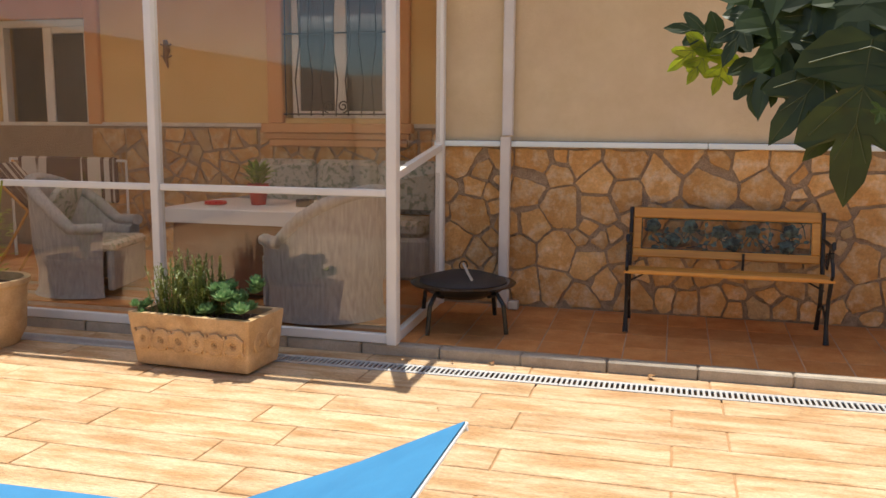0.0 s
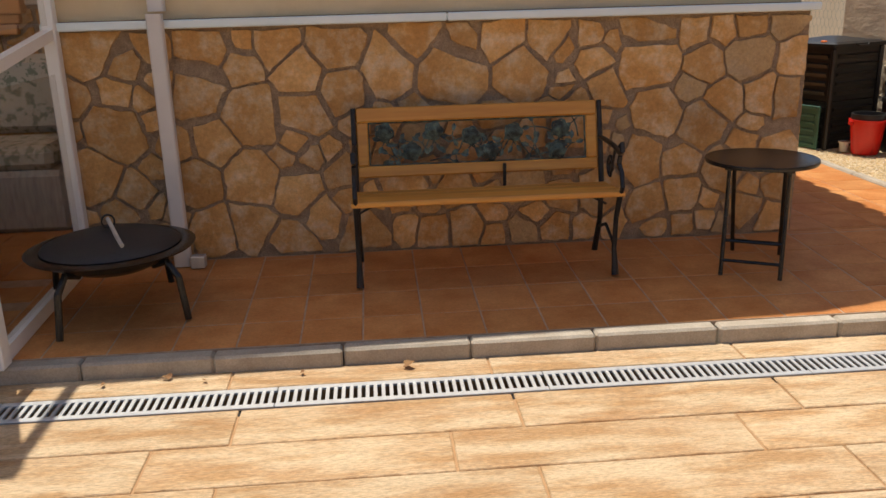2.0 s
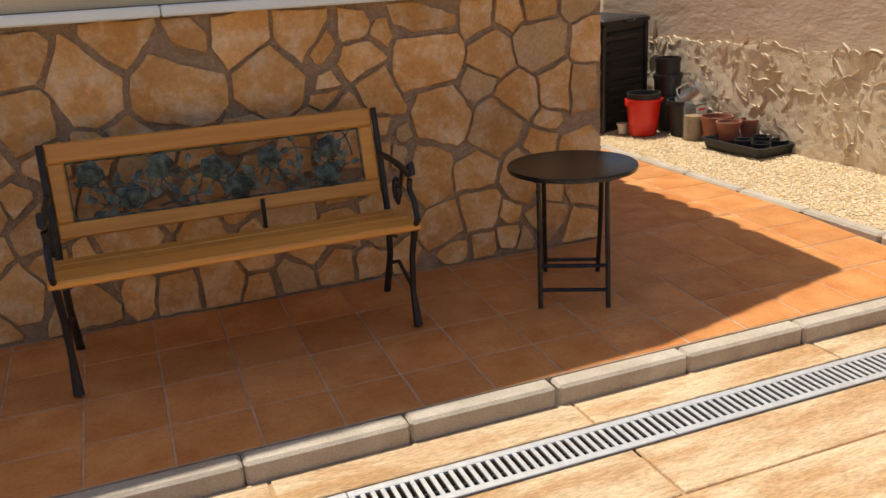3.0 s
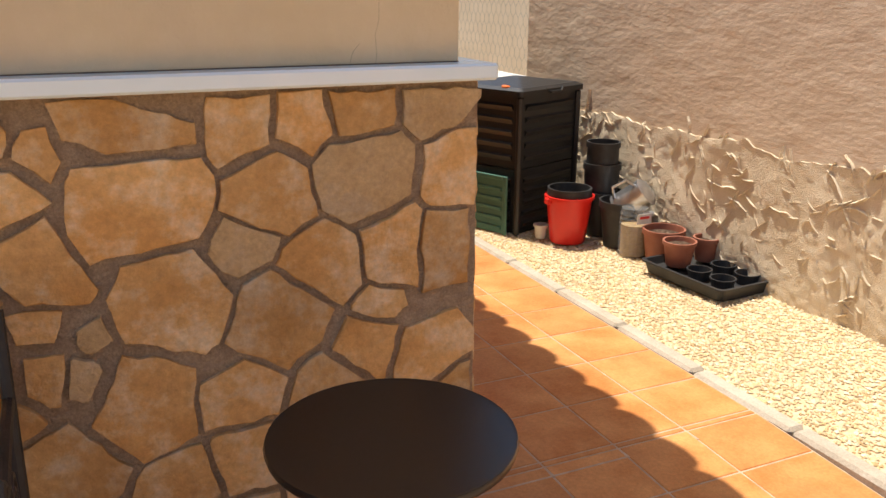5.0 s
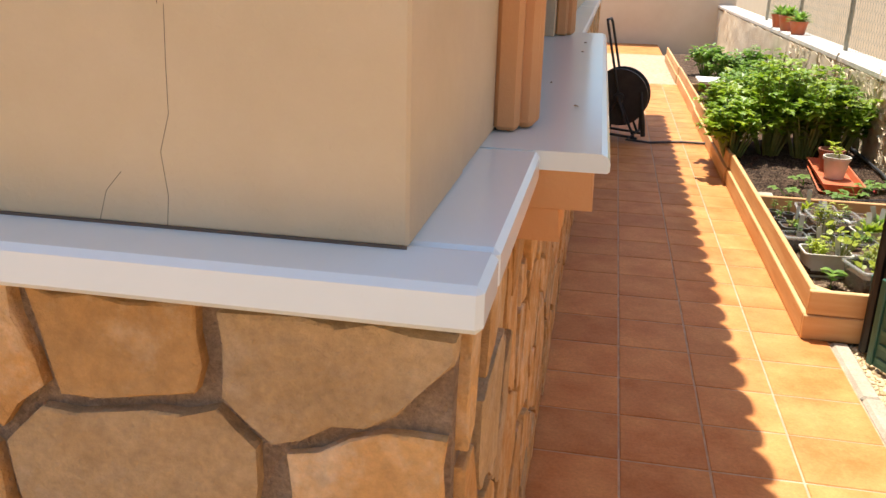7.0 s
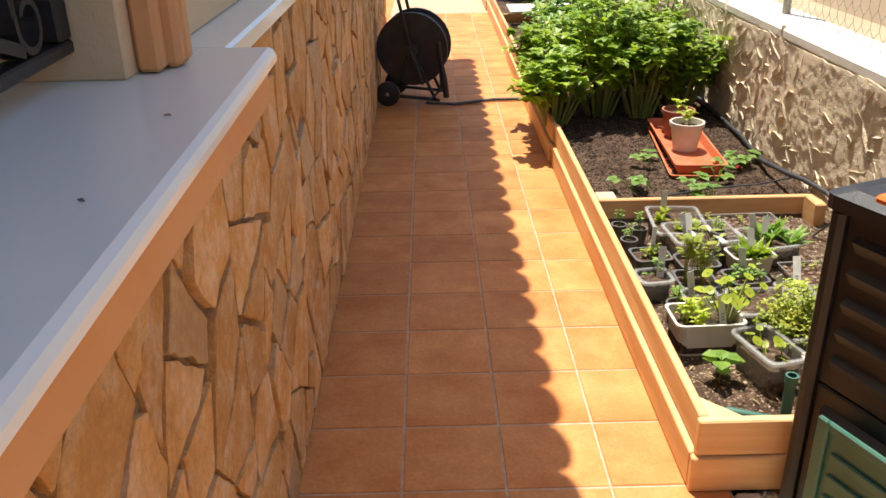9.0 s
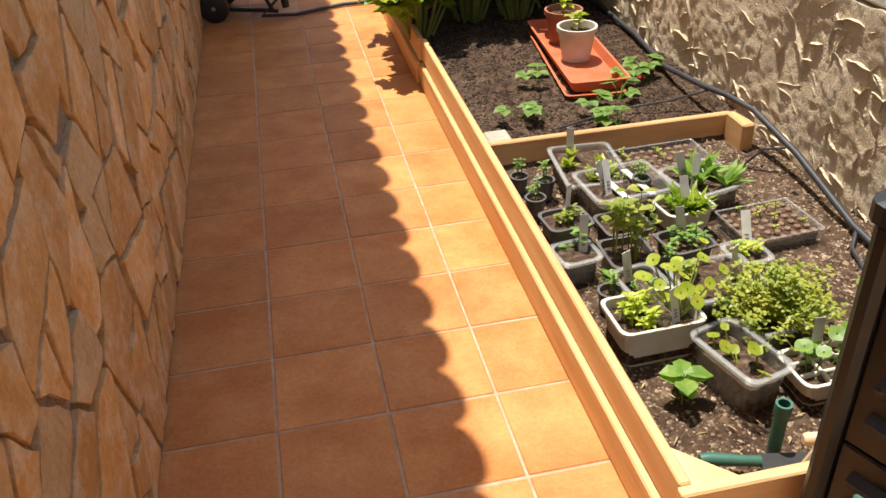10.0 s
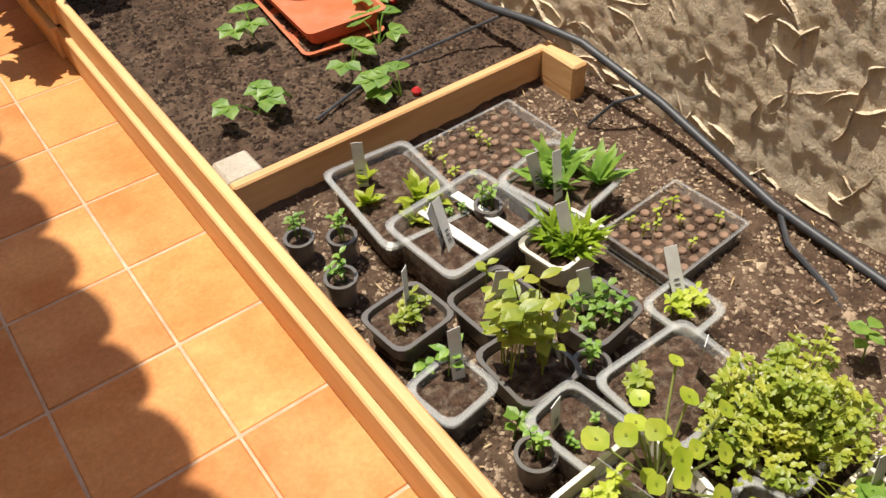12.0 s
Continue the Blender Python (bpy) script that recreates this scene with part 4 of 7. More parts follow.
# ---- downpipe ----
pipe = thing("downpipe", "white painted rainwater downpipe on the wall", "downpipe")
part("pipe", Geo().tray([(0.036, 0.03, 0.012, 0.12), (0.036, 0.03, 0.012, 1.22)], pose(-3.205, -0.075, 0)), WHITE_PIPE, pipe)
part("upper_pipe", Geo().tray([(0.038, 0.03, 0.012, 1.23), (0.038, 0.03, 0.012, TOPZ - 0.1)], pose(-3.205, -0.012, 0)), WHITE_PIPE, pipe)
part("swan_neck", Geo().tray([(0.042, 0.034, 0.012, 1.20), (0.042, 0.034, 0.012, 1.3)], pose(-3.205, -0.06, 0, -14)), WHITE_PIPE, pipe)
part("pipe_shoe", Geo().tray([(0.04, 0.034, 0.012, 0.0), (0.04, 0.034, 0.012, 0.12)], pose(-3.205, -0.075, 0.0)), WHITE_PIPE, pipe)


# ---- fire pit ----
pit = thing("fire_pit", "black steel fire bowl with a mesh lid on four legs", "fire pit", m=pose(-3.37, -0.62, floor_z(-0.6), 0, 0, 20) @ Matrix.Diagonal((1.04, 1.04, 1.17, 1)))
part("bowl", Geo().lathe([(0.04, 0.165), (0.16, 0.178), (0.25, 0.215), (0.275, 0.245), (0.30, 0.252), (0.33, 0.248), (0.338, 0.256), (0.30, 0.264), (0.265, 0.255), (0.2, 0.21), (0.1, 0.19)], 36), BLACK_POWDER, pit, smooth=True)
for k in range(4):
    a = radians(45 + 90 * k)
    part("leg", Geo().tube([(math.cos(a) * r, math.sin(a) * r, z) for r, z in ((0.20, 0.196), (0.27, 0.215), (0.32, 0.16), (0.345, 0.0))], 0.014, 8), BLACK_POWDER, pit)
part("lid", Geo().lathe([(0.278, 0.262), (0.272, 0.27), (0.22, 0.288), (0.12, 0.312), (0.03, 0.323), (0.0, 0.324)], 32), mat("mesh_lid", (0.035, 0.035, 0.037), 0.55, 0.4, (0.055, 0.055, 0.058), 120, 2, 0.002, 300), pit, "fine black mesh lid", smooth=True)
part("lid_ring", Geo().tube([(0.025 * math.cos(a), 0, 0.348 + 0.025 * math.sin(a)) for a in [k * math.pi / 8 for k in range(17)]], 0.004, 6), IRON, pit)
part("poker", Geo().tube([(0.0, -0.01, 0.36), (0.02, -0.14, 0.315), (0.03, -0.21, 0.30)], 0.009, 6), STEEL, pit, "grey steel poker")
shoe = thing("metal_box", "small galvanised box on the floor by the downpipe", "metal box", m=pose(-3.12, -0.12, 0))
part("box", Geo().box(-0.035, 0.035, -0.03, 0.03, 0, 0.06, 0.004), STEEL, shoe)

# ---- bench ----
bench = thing("garden_bench", "pine slat bench with cast iron ends and a rose panel", "bench", m=pose(-1.715, -0.33, floor_z(-0.35)))
BW = 0.60


def end_frame(sx):
    g = Geo()
    g.tube([(sx, 0.20, 0), (sx, 0.11, 0.2), (sx, 0.10, 0.38), (sx, 0.15, 0.60), (sx, 0.195, 0.775)], [0.016, 0.013, 0.014, 0.013, 0.012], 8)
    g.tube([(sx, -0.19, 0), (sx, -0.155, 0.12), (sx, -0.17, 0.27), (sx, -0.22, 0.39)], [0.018, 0.012, 0.012, 0.014], 8)
    g.tube([(sx, -0.24, 0.395), (sx, 0.10, 0.365)], 0.012, 8)
    g.tube([(sx, -0.22, 0.39), (sx, -0.26, 0.44), (sx, -0.235, 0.5), (sx, -0.19, 0.53), (sx, -0.20, 0.57)], 0.011, 8)
    g.tube([(sx, 0.16, 0.60), (sx, 0.05, 0.605), (sx, -0.1, 0.6), (sx, -0.19, 0.585), (sx, -0.235, 0.6), (sx, -0.225, 0.63), (sx, -0.2, 0.615)], 0.012, 8)
    g.tube([(sx, -0.15, 0.14), (sx, 0.0, 0.2), (sx, 0.11, 0.16)], 0.008, 6)
    g.tube([(sx, -0.12, 0.595)] + [(sx, -0.05 + q[1], q[2]) for q in scroll(0, 0.5, 0.055, 1, 0)], 0.007, 6)
    return g


for sx in (-BW, BW):
    part("end_frame", end_frame(sx), IRON, bench, "black cast iron end with scrolled arm", smooth=True)
for yy, zz, w in ((-0.205, 0.390, 0.040), (-0.113, 0.378, 0.033), (-0.028, 0.370, 0.034), (0.055, 0.366, 0.032)):
    part("seat_slat", Geo().box(-BW - 0.02, BW + 0.02, yy - w, yy + w, zz, zz + 0.026, 0.006), BENCH_WOOD, bench)
BK = pose(0, 0.135, 0.447, -14)
for z0, z1 in ((0.0, 0.055), (0.265, 0.335)):
    part("back_rail", Geo().box(-BW + 0.012, BW - 0.012, -0.018, 0.012, z0, z1, 0.006, BK), BENCH_WOOD, bench)
for sx in (-1, 1):
    part("back_stile", Geo().box(sx * (BW - 0.04) - 0.028, sx * (BW - 0.04) + 0.028, -0.018, 0.012, 0.056, 0.264, 0.006, BK), BENCH_WOOD, bench)
g = Geo()
pr = random.Random(5)
x0, x1, z0, z1 = -BW + 0.07, BW - 0.07, 0.058, 0.262
for a, b in (((x0, z0), (x1, z0)), ((x0, z1), (x1, z1)), ((x0, z0), (x0, z1)), ((x1, z0), (x1, z1))):
    g.tube([(a[0], 0, a[1]), (b[0], 0, b[1])], 0.005, 6)


def rose(cx, cz, r):
    """Whorls of petals about a raised bud."""
    for k, q in enumerate((1, 0.76, 0.54, 0.32, 0.12)):
        g.tube([(cx + r * q * (1 + 0.12 * math.cos(5 * a + k)) * math.cos(a), -0.010 - 0.004 * k, cz + r * q * (1 + 0.12 * math.cos(5 * a + k)) * math.sin(a)) for a in [j * math.pi / 9 for j in range(19)]], 0.0062, 6)


def spray(cx, cz, turns, size):
    """Pointed leaves on short stalks round a place on the vine."""
    for a in turns:
        px, pz_ = cx + 0.02 * math.cos(a), cz + 0.02 * math.sin(a)
        g.tube([(cx, 0, cz), (px, -0.004, pz_)], 0.0032, 5)
        g.leaf((px, -0.008, pz_), (math.cos(a), 0, math.sin(a)), (0, -1, 0), size, size * 0.52, 0.1, 0.3)


ROSES = ((-0.455, 0.215), (-0.325, 0.118), (-0.215, 0.215), (-0.035, 0.185), (0.055, 0.105), (0.175, 0.195), (0.385, 0.098), (0.405, 0.205))
for cx, cz in ROSES:
    rose(cx, cz, 0.040)
    spray(cx, cz - 0.046 if cz > 0.15 else cz + 0.046, (pr.uniform(0.2, 1.0), pr.uniform(2.2, 3.0), pr.uniform(3.6, 4.4), pr.uniform(5.2, 6.0)), 0.045)
for a, b in zip(ROSES, ROSES[1:]):
    g.tube([(a[0], 0.002, a[1]), (a[0] * 0.6 + b[0] * 0.4, 0.004, min(a[1], b[1]) - 0.025), (b[0], 0.002, b[1])], 0.0042, 6)
    spray(a[0] * 0.5 + b[0] * 0.5, (a[1] + b[1]) / 2 - 0.01, (pr.uniform(0.8, 1.6), pr.uniform(2.4, 3.2), pr.uniform(4.4, 5.2)), 0.042)
for cx, cz, a in ((-0.42, 0.10, 2.6), (-0.39, 0.08, 0.6), (-0.11, 0.10, 3.4), (-0.15, 0.085, 5.6), (0.27, 0.11, 1.3), (0.28, 0.22, 2.0), (0.46, 0.13, 0.2), (0.48, 0.24, 0.9)):
    spray(cx, cz, (a, a + 1.3, a + 2.8), 0.046)
    g.tube([(cx, 0, cz), (cx + 0.05 * math.cos(a + 4), 0.002, cz + 0.03 * math.sin(a + 4)), (cx + 0.09 * math.cos(a + 4), 0.004, max(z0, min(z1, cz + 0.08 * math.sin(a + 4))))], 0.004, 6)
panel = part("rose_panel", Geo().add([BK @ Vector(p) for p in g.v], g.f), VERDIGRIS, bench, "cast iron rose panel with green patina", tidy=False)
for sx in (0.12,):
    part("back_strut", Geo().box(sx - 0.008, sx + 0.008, 0.10, 0.11, 0.38, 0.50, 0.002), IRON, bench)
for sx in (-1, 1):
    part("brace", Geo().tube([(sx * BW, 0.0, 0.30), (sx * (BW - 0.14), 0.0, 0.375)], 0.006, 6), IRON, bench)

# ---- folding side table ----
TZ = 0.53
table = thing("side_table", "round black metal folding table in the shade", "table", m=pose(-0.425, -0.475, floor_z(-0.475), 0, 0, -28))
part("tabletop", Geo().lathe([(0.235, TZ - 0.018), (0.252, TZ - 0.018), (0.255, TZ - 0.008), (0.252, TZ), (0.243, TZ - 0.002), (0.0, TZ - 0.002)], 48), BLACK_POWDER, table, smooth=True)
for sx in (-0.13, 0.13):
    part("leg", Geo().tube([(sx, -0.19, 0), (sx, -0.12, 0.3), (sx, -0.10, TZ - 0.04)], 0.010, 8), BLACK_POWDER, table)
    part("leg", Geo().tube([(sx * 0.86, 0.21, 0), (sx * 0.86, 0.02, 0.3), (sx * 0.86, -0.06, TZ - 0.04)], 0.010, 8), BLACK_POWDER, table)
    part("top_rail", Geo().tube([(sx, -0.16, TZ - 0.03), (sx, 0.16, TZ - 0.03)], 0.009, 6), BLACK_POWDER, table)
for yy, zz, w in ((-0.175, 0.07, 0.13), (-0.15, 0.16, 0.13), (0.165, 0.075, 0.112), (-0.1, TZ - 0.04, 0.15)):
    part("cross_bar", Geo().tube([(-w, yy, zz), (w, yy, zz)], 0.008, 8), BLACK_POWDER, table)

# ---- carved planter with herbs ----
pl = thing("stone_planter", "cast stone trough carved with scrolls and rosettes", "planter", m=pose(-4.69, -1.61, PATIO, 0, 0, -3))
part("trough", Geo().tray([(0.37, 0.17, 0.012, 0.015), (0.375, 0.175, 0.012, 0.03), (0.405, 0.20, 0.012, 0.31), (0.405, 0.20, 0.012, 0.325), (0.36, 0.16, 0.012, 0.325), (0.355, 0.155, 0.01, 0.28)]), CASTSTONE, pl)
g = Geo()
for k in range(6):
    cx = -0.30 + k * 0.12
    tilt = pose(cx, -0.198, 0.175, 5)
    for r in (0.052, 0.04, 0.028):
        g.tube([tilt @ Vector((r * math.cos(a), 0, r * math.sin(a))) for a in [q * math.pi / 8 for q in range(17)]], 0.0095, 6)
    for q in range(6):
        a = q * math.pi / 3
        g.lathe([(0.006, 0), (0.004, 0.004)], 6, tilt @ pose(0.012 * math.cos(a), -0.004, 0.012 * math.sin(a), 90))
    g.tube([tilt @ Vector(p) for p in ((-0.06, 0, 0.055), (-0.045, 0, 0.02), (-0.06, 0, -0.03), (-0.02, 0, -0.062), (0.03, 0, -0.055))], 0.008, 6)
    g.tube([tilt @ Vector(p) for p in ((0.06, 0, -0.055), (0.045, 0, -0.02), (0.06, 0, 0.03), (0.02, 0, 0.062), (-0.03, 0, 0.055))], 0.008, 6)
for k in range(2):
    tilt = pose(0.392, -0.07 + 0.14 * k, 0.175, 0, 6, 90)
    for r in (0.052, 0.04, 0.028):
        g.tube([tilt @ Vector((r * math.cos(a), 0, r * math.sin(a))) for a in [q * math.pi / 8 for q in range(17)]], 0.0095, 6)
part("carving", g, CASTSTONE, pl, "raised scroll and rosette carving", tidy=False)
part("soil", Geo().box(-0.355, 0.355, -0.155, 0.155, 0.24, 0.285, 0.01), POT_SOIL, pl)
g = Geo()
for k in range(120):
    bx, by = u(-0.29, 0.06), u(-0.13, 0.13)
    hh = u(0.20, 0.43) * (1 - 1.1 * abs(bx + 0.1))
    lx, ly = u(-0.07, 0.07), u(-0.08, 0.05)
    g.tube([(bx, by, 0.27), (bx + lx, by + ly, 0.28 + hh)], 0.003, 4)
    for q in range(30):
        t = q / 30
        a = u(0, 6.28)
        g.leaf((bx + lx * t, by + ly * t, 0.28 + hh * t), (math.cos(a), math.sin(a), 1.0), (0, 0, 1), u(0.020, 0.034), 0.009)
part("rosemary", g, ROSEMARY, pl, "upright bushy rosemary", tidy=False)
g = Geo()
for cx, cy, rr, zz in [(u(0.06, 0.34), u(-0.16, 0.1), u(0.05, 0.08), u(0.32, 0.48)) for _ in range(34)] + [(u(-0.40, -0.3), u(-0.17, -0.1), 0.05, u(0.3, 0.36)) for _ in range(5)]:
    for q in range(16):
        a, t = q * 2.4, 0.35 + q * 0.07
        g.leaf((cx, cy, zz), (math.cos(a) * math.sin(t), math.sin(a) * math.sin(t), math.cos(t)), (0, 0, 1), rr, rr * 0.55, -0.2, 0.3)
tagged(part("succulent", g, SUCCULENT, pl, "fleshy green rosettes", tidy=False), kind="stuff")

cpot = thing("round_planter", "large ochre clay pot with a shrub", "plant pot", m=pose(-6.3, -1.62, PATIO))
part("pot", Geo().lathe([(0.2, 0), (0.25, 0.1), (0.27, 0.38), (0.29, 0.4), (0.29, 0.43), (0.25, 0.43), (0.24, 0.36)], 30), CASTSTONE, cpot, smooth=True)
part("soil", Geo().lathe([(0.235, 0.36), (0.2, 0.385), (0.0, 0.39)], 20), POT_SOIL, cpot)
g = Geo()
for k in range(220):
    a, t = u(0, 6.28), u(0, 1)
    r = 0.03 + 0.2 * t
    g.leaf((r * math.cos(a) * 0.8, r * math.sin(a) * 0.8, 0.4 + u(0.05, 0.75) * (1.1 - t * 0.5)), (math.cos(a), math.sin(a), u(-0.2, 0.9)), (0, 0, 1), u(0.04, 0.07), 0.025)
for k in range(9):
    a = k * 0.7
    g.tube([(0, 0, 0.38), (0.12 * math.cos(a), 0.12 * math.sin(a), 0.8), (0.16 * math.cos(a), 0.16 * math.sin(a), 1.05)], 0.006, 5)
part("shrub", g, HERB, cpot, tidy=False)
ppot = thing("corner_pot", "beige cast stone pot on the terrace edge", "plant pot", m=pose(1.32, -1.0, 0.0))
part("pot", Geo().lathe([(0.14, 0), (0.17, 0.03), (0.185, 0.3), (0.2, 0.32), (0.2, 0.36), (0.17, 0.36), (0.16, 0.3)], 28), CASTSTONE, ppot, smooth=True)
part("soil", Geo().lathe([(0.16, 0.3), (0.1, 0.32), (0, 0.325)], 18), POT_SOIL, ppot)

# ---- blue sun lounger ----
lo = thing("sun_lounger", "blue fabric sun lounger with a white frame", "sun lounger", m=pose(-2.9, -4.28, PATIO))


prof = [(-1.6, 0.28), (-0.5, 0.30), (-0.32, 0.34), (0.05, 0.50), (0.345, 0.645)]
v, f = [], []
for i, (px, pz_) in enumerate(prof):
    for dy in (-0.3, 0.38):
        for dz in (0, -0.012):
            v.append((px, dy, pz_ + dz))
for i in range(len(prof) - 1):
    a, b = i * 4, (i + 1) * 4
    f += [(a, a + 2, b + 2, b), (a + 1, b + 1, b + 3, a + 3), (a, b, b + 1, a + 1), (a + 2, a + 3, b + 3, b + 2)]
f += [(0, 1, 3, 2), (16, 18, 19, 17)]
part("fabric", Geo().add(v, f), BLUE, lo)
for dy in (-0.315, 0.395):
    part("side_tube", Geo().tube([(px, dy, pz_ - 0.022) for px, pz_ in prof], 0.012, 10), WHITE_ALU, lo)
for px in (-1.4, -0.35):
    for dy in (-0.315, 0.395):
        part("leg", Geo().tube([(px, dy, 0.28), (px + 0.06, dy, 0.0)], 0.014, 8), WHITE_ALU, lo)
part("top_tube", Geo().tube([(0.345, -0.315, 0.632), (0.345, 0.395, 0.632)], 0.006, 8), WHITE_ALU, lo)

# ---- fig branch ----
fig = thing("fig_tree", "fig tree branch with large lobed leaves", "tree", m=pose(-0.9, -5.4, PATIO))
part("trunk", Geo().tube([(2.074, 0.100, -0.02), (2.044, 0.100, 0.9), (1.974, 0.150, 1.7), (1.974, 0.200, 2.6)], [0.09, 0.075, 0.06, 0.05], 10), BARK, fig)
part("branch", Geo().tube([(1.974, 0.150, 1.7), (1.174, 0.5, 1.955), (0.214, 0.916, 2.003), (-0.506, 1.076, 1.843), (-0.906, 1.14, 1.651)], [0.04, 0.03, 0.02, 0.014, 0.007], 8), BARK, fig)


def fig_leaf(base, way, up, size):
    """A palmate leaf with five rounded lobes, folded along the midrib."""
    d = Vector(way).normalized()
    s = d.cross(Vector(up)).normalized()
    w = s.cross(d)
    gg = Geo()
    out = [(-0.02, 0.0), (-0.08, 0.14), (-0.04, 0.28), (0.10, 0.42), (0.22, 0.46), (0.27, 0.36), (0.30, 0.20), (0.34, 0.12), (0.46, 0.26), (0.60, 0.36), (0.72, 0.37), (0.75, 0.29), (0.68, 0.17), (0.62, 0.10), (0.76, 0.13), (0.92, 0.11), (1.02, 0.05), (1.10, 0.0)]
    v = [Vector(base) + d * (a * size) - w * (0.16 * size * a * a) for a in (0.0, 0.16, 0.3, 0.45, 0.62, 0.8, 1.06)]
    mid = len(v)
    rim = []
    for sgn in (1, -1):
        row = []
        for a, b in out:
            row.append(len(v))
            v.append(Vector(base) + d * (a * size) + s * (sgn * b * size) + w * (b * size * 0.22 - 0.16 * size * a * a - 0.5 * b * b * size))
        rim.append(row)
    link = [0, 0, 0, 1, 1, 2, 2, 2, 3, 3, 4, 4, 4, 4, 5, 5, 6, 6]
    f = []
    for row in rim:
        for k in range(len(out) - 1):
            f.append((link[k], row[k], row[k + 1]))
            if link[k] != link[k + 1]:
                f.append((link[k], row[k + 1], link[k + 1]))
    return gg.add(v, f)


frng = random.Random(3)
spots = []
# hanging leaves: dense to the east, thinning towards the tip of the branch
for k in range(38):
    t = frng.uniform(0.05, 1) ** 0.6
    spots.append((-1.16 + 0.42 * t, 0.47 + frng.uniform(-0.10, 0.10), 1.575 - 0.03 * t + frng.uniform(-0.035, 0.07), frng.uniform(3.4, 5.9), frng.uniform(0.09, 0.13) + 0.05 * t))
for k in range(12):
    t = frng.uniform(0, 1)
    spots.append((-0.80 + 0.6 * t, 0.48 - 0.2 * t + frng.uniform(-0.1, 0.1), 1.68 + 0.10 * t + frng.uniform(-0.10, 0.10), frng.uniform(0, 6.28), frng.uniform(0.15, 0.20)))
for bx, by, bz, a, size in [(0.694 + 1.6 * p, 0.34 + 1.6 * q, -0.845 + 1.6 * r, a, 1.4720000000000002 * size) for p, q, r, a, size in spots]:
    t = frng.uniform(0.7, 1.5)
    way = (math.cos(a) * 0.6, math.sin(a) * 0.6, -t)
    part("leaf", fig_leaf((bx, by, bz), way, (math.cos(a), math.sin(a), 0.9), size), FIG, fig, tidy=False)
# the long leaves that hang lowest, from stalk to tip, and the young ones, lit from behind by a brighter colour
HANGING = [((-0.849, 1.0, 1.556), (-0.889, 0.96, 1.284)),
        ((-0.878, 1.05, 1.552), (-1.003, 1.01, 1.391)),
        ((-0.828, 1.1, 1.487), (-0.925, 1.06, 1.352)),
        ((-1.025, 1.15, 1.538), (-1.02, 1.11, 1.435)),
        ((-0.984, 1.1, 1.518), (-0.989, 1.06, 1.451)),
        ((-1.081, 1.2, 1.591), (-1.182, 1.16, 1.608)),
        ((-1.03, 1.15, 1.625), (-1.082, 1.11, 1.53)),
        ((-0.92, 1.1, 1.616), (-0.962, 1.06, 1.466)),
        ((-0.849, 0.9, 1.443), (-0.859, 0.86, 1.421))]
YOUNG = [((-1.112, 1.18, 1.573), (-1.173, 1.15, 1.518)),
         ((-1.101, 1.18, 1.562), (-1.137, 1.15, 1.495)),
         ((-1.069, 1.18, 1.551), (-1.088, 1.15, 1.474))]
# brighter copy of the fig leaf: light from behind is mixed into its yellow-green
FIG_YOUNG_BACKLIT = leaf_mat("backlit_young_fig_leaf", (0.16, 0.22, 0.012), (0.26, 0.30, 0.02), 20, 0.6)
FIG_VEIN = mat("fig_vein", (0.075, 0.095, 0.03), 0.6)
for group_of, material, label in ((HANGING, FIG, ""), (YOUNG, FIG_YOUNG_BACKLIT, "young yellow-green leaf with backlight put into its colour")):
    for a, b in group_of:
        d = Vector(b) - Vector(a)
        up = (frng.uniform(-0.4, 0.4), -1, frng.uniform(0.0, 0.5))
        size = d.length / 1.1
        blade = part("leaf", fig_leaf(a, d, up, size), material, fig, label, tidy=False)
        dn = d.normalized()
        sd = dn.cross(Vector(up)).normalized()
        lift = sd.cross(dn)
        for p0, p1, side in ((0.0, 1.04, 0.0), (0.05, 0.18, 0.36), (0.05, 0.18, -0.36), (0.32, 0.66, 0.28), (0.32, 0.66, -0.28), (0.55, 0.8, 0.1), (0.55, 0.8, -0.1)):
            ends = [Vector(a) + dn * (q * size) + sd * (e * size) + lift * size * (0.22 * abs(e) - 0.16 * q * q - 0.5 * e * e + 0.006) for q, e in ((p0, 0.0), ((p0 + p1) / 2, side / 2), (p1, side))]
            part("vein", Geo().tube(ends, 0.005 * size, 4), FIG_VEIN, blade, tidy=False)


# ---- gravel strip ----
g = Geo()
nx_, ny_ = 24, 90
v = []
for i in range(nx_ + 1):
    for j in range(ny_ + 1):
        xx, yy = 1.145 + (RX + 0.02 - 1.145) * i / nx_, -1.13 + 3.88 * j / ny_
        v.append((xx, yy, -0.022 + 0.02 * i / nx_ + 0.012 * noise.noise(Vector((xx * 4, yy * 4, 0)))))
structure("gravel_bed", g.add(v, [(i * (ny_ + 1) + j, (i + 1) * (ny_ + 1) + j, (i + 1) * (ny_ + 1) + j + 1, i * (ny_ + 1) + j + 1) for i in range(nx_) for j in range(ny_)]),
          GRAVEL, "strip of pale yellow gravel along the wall", "gravel")


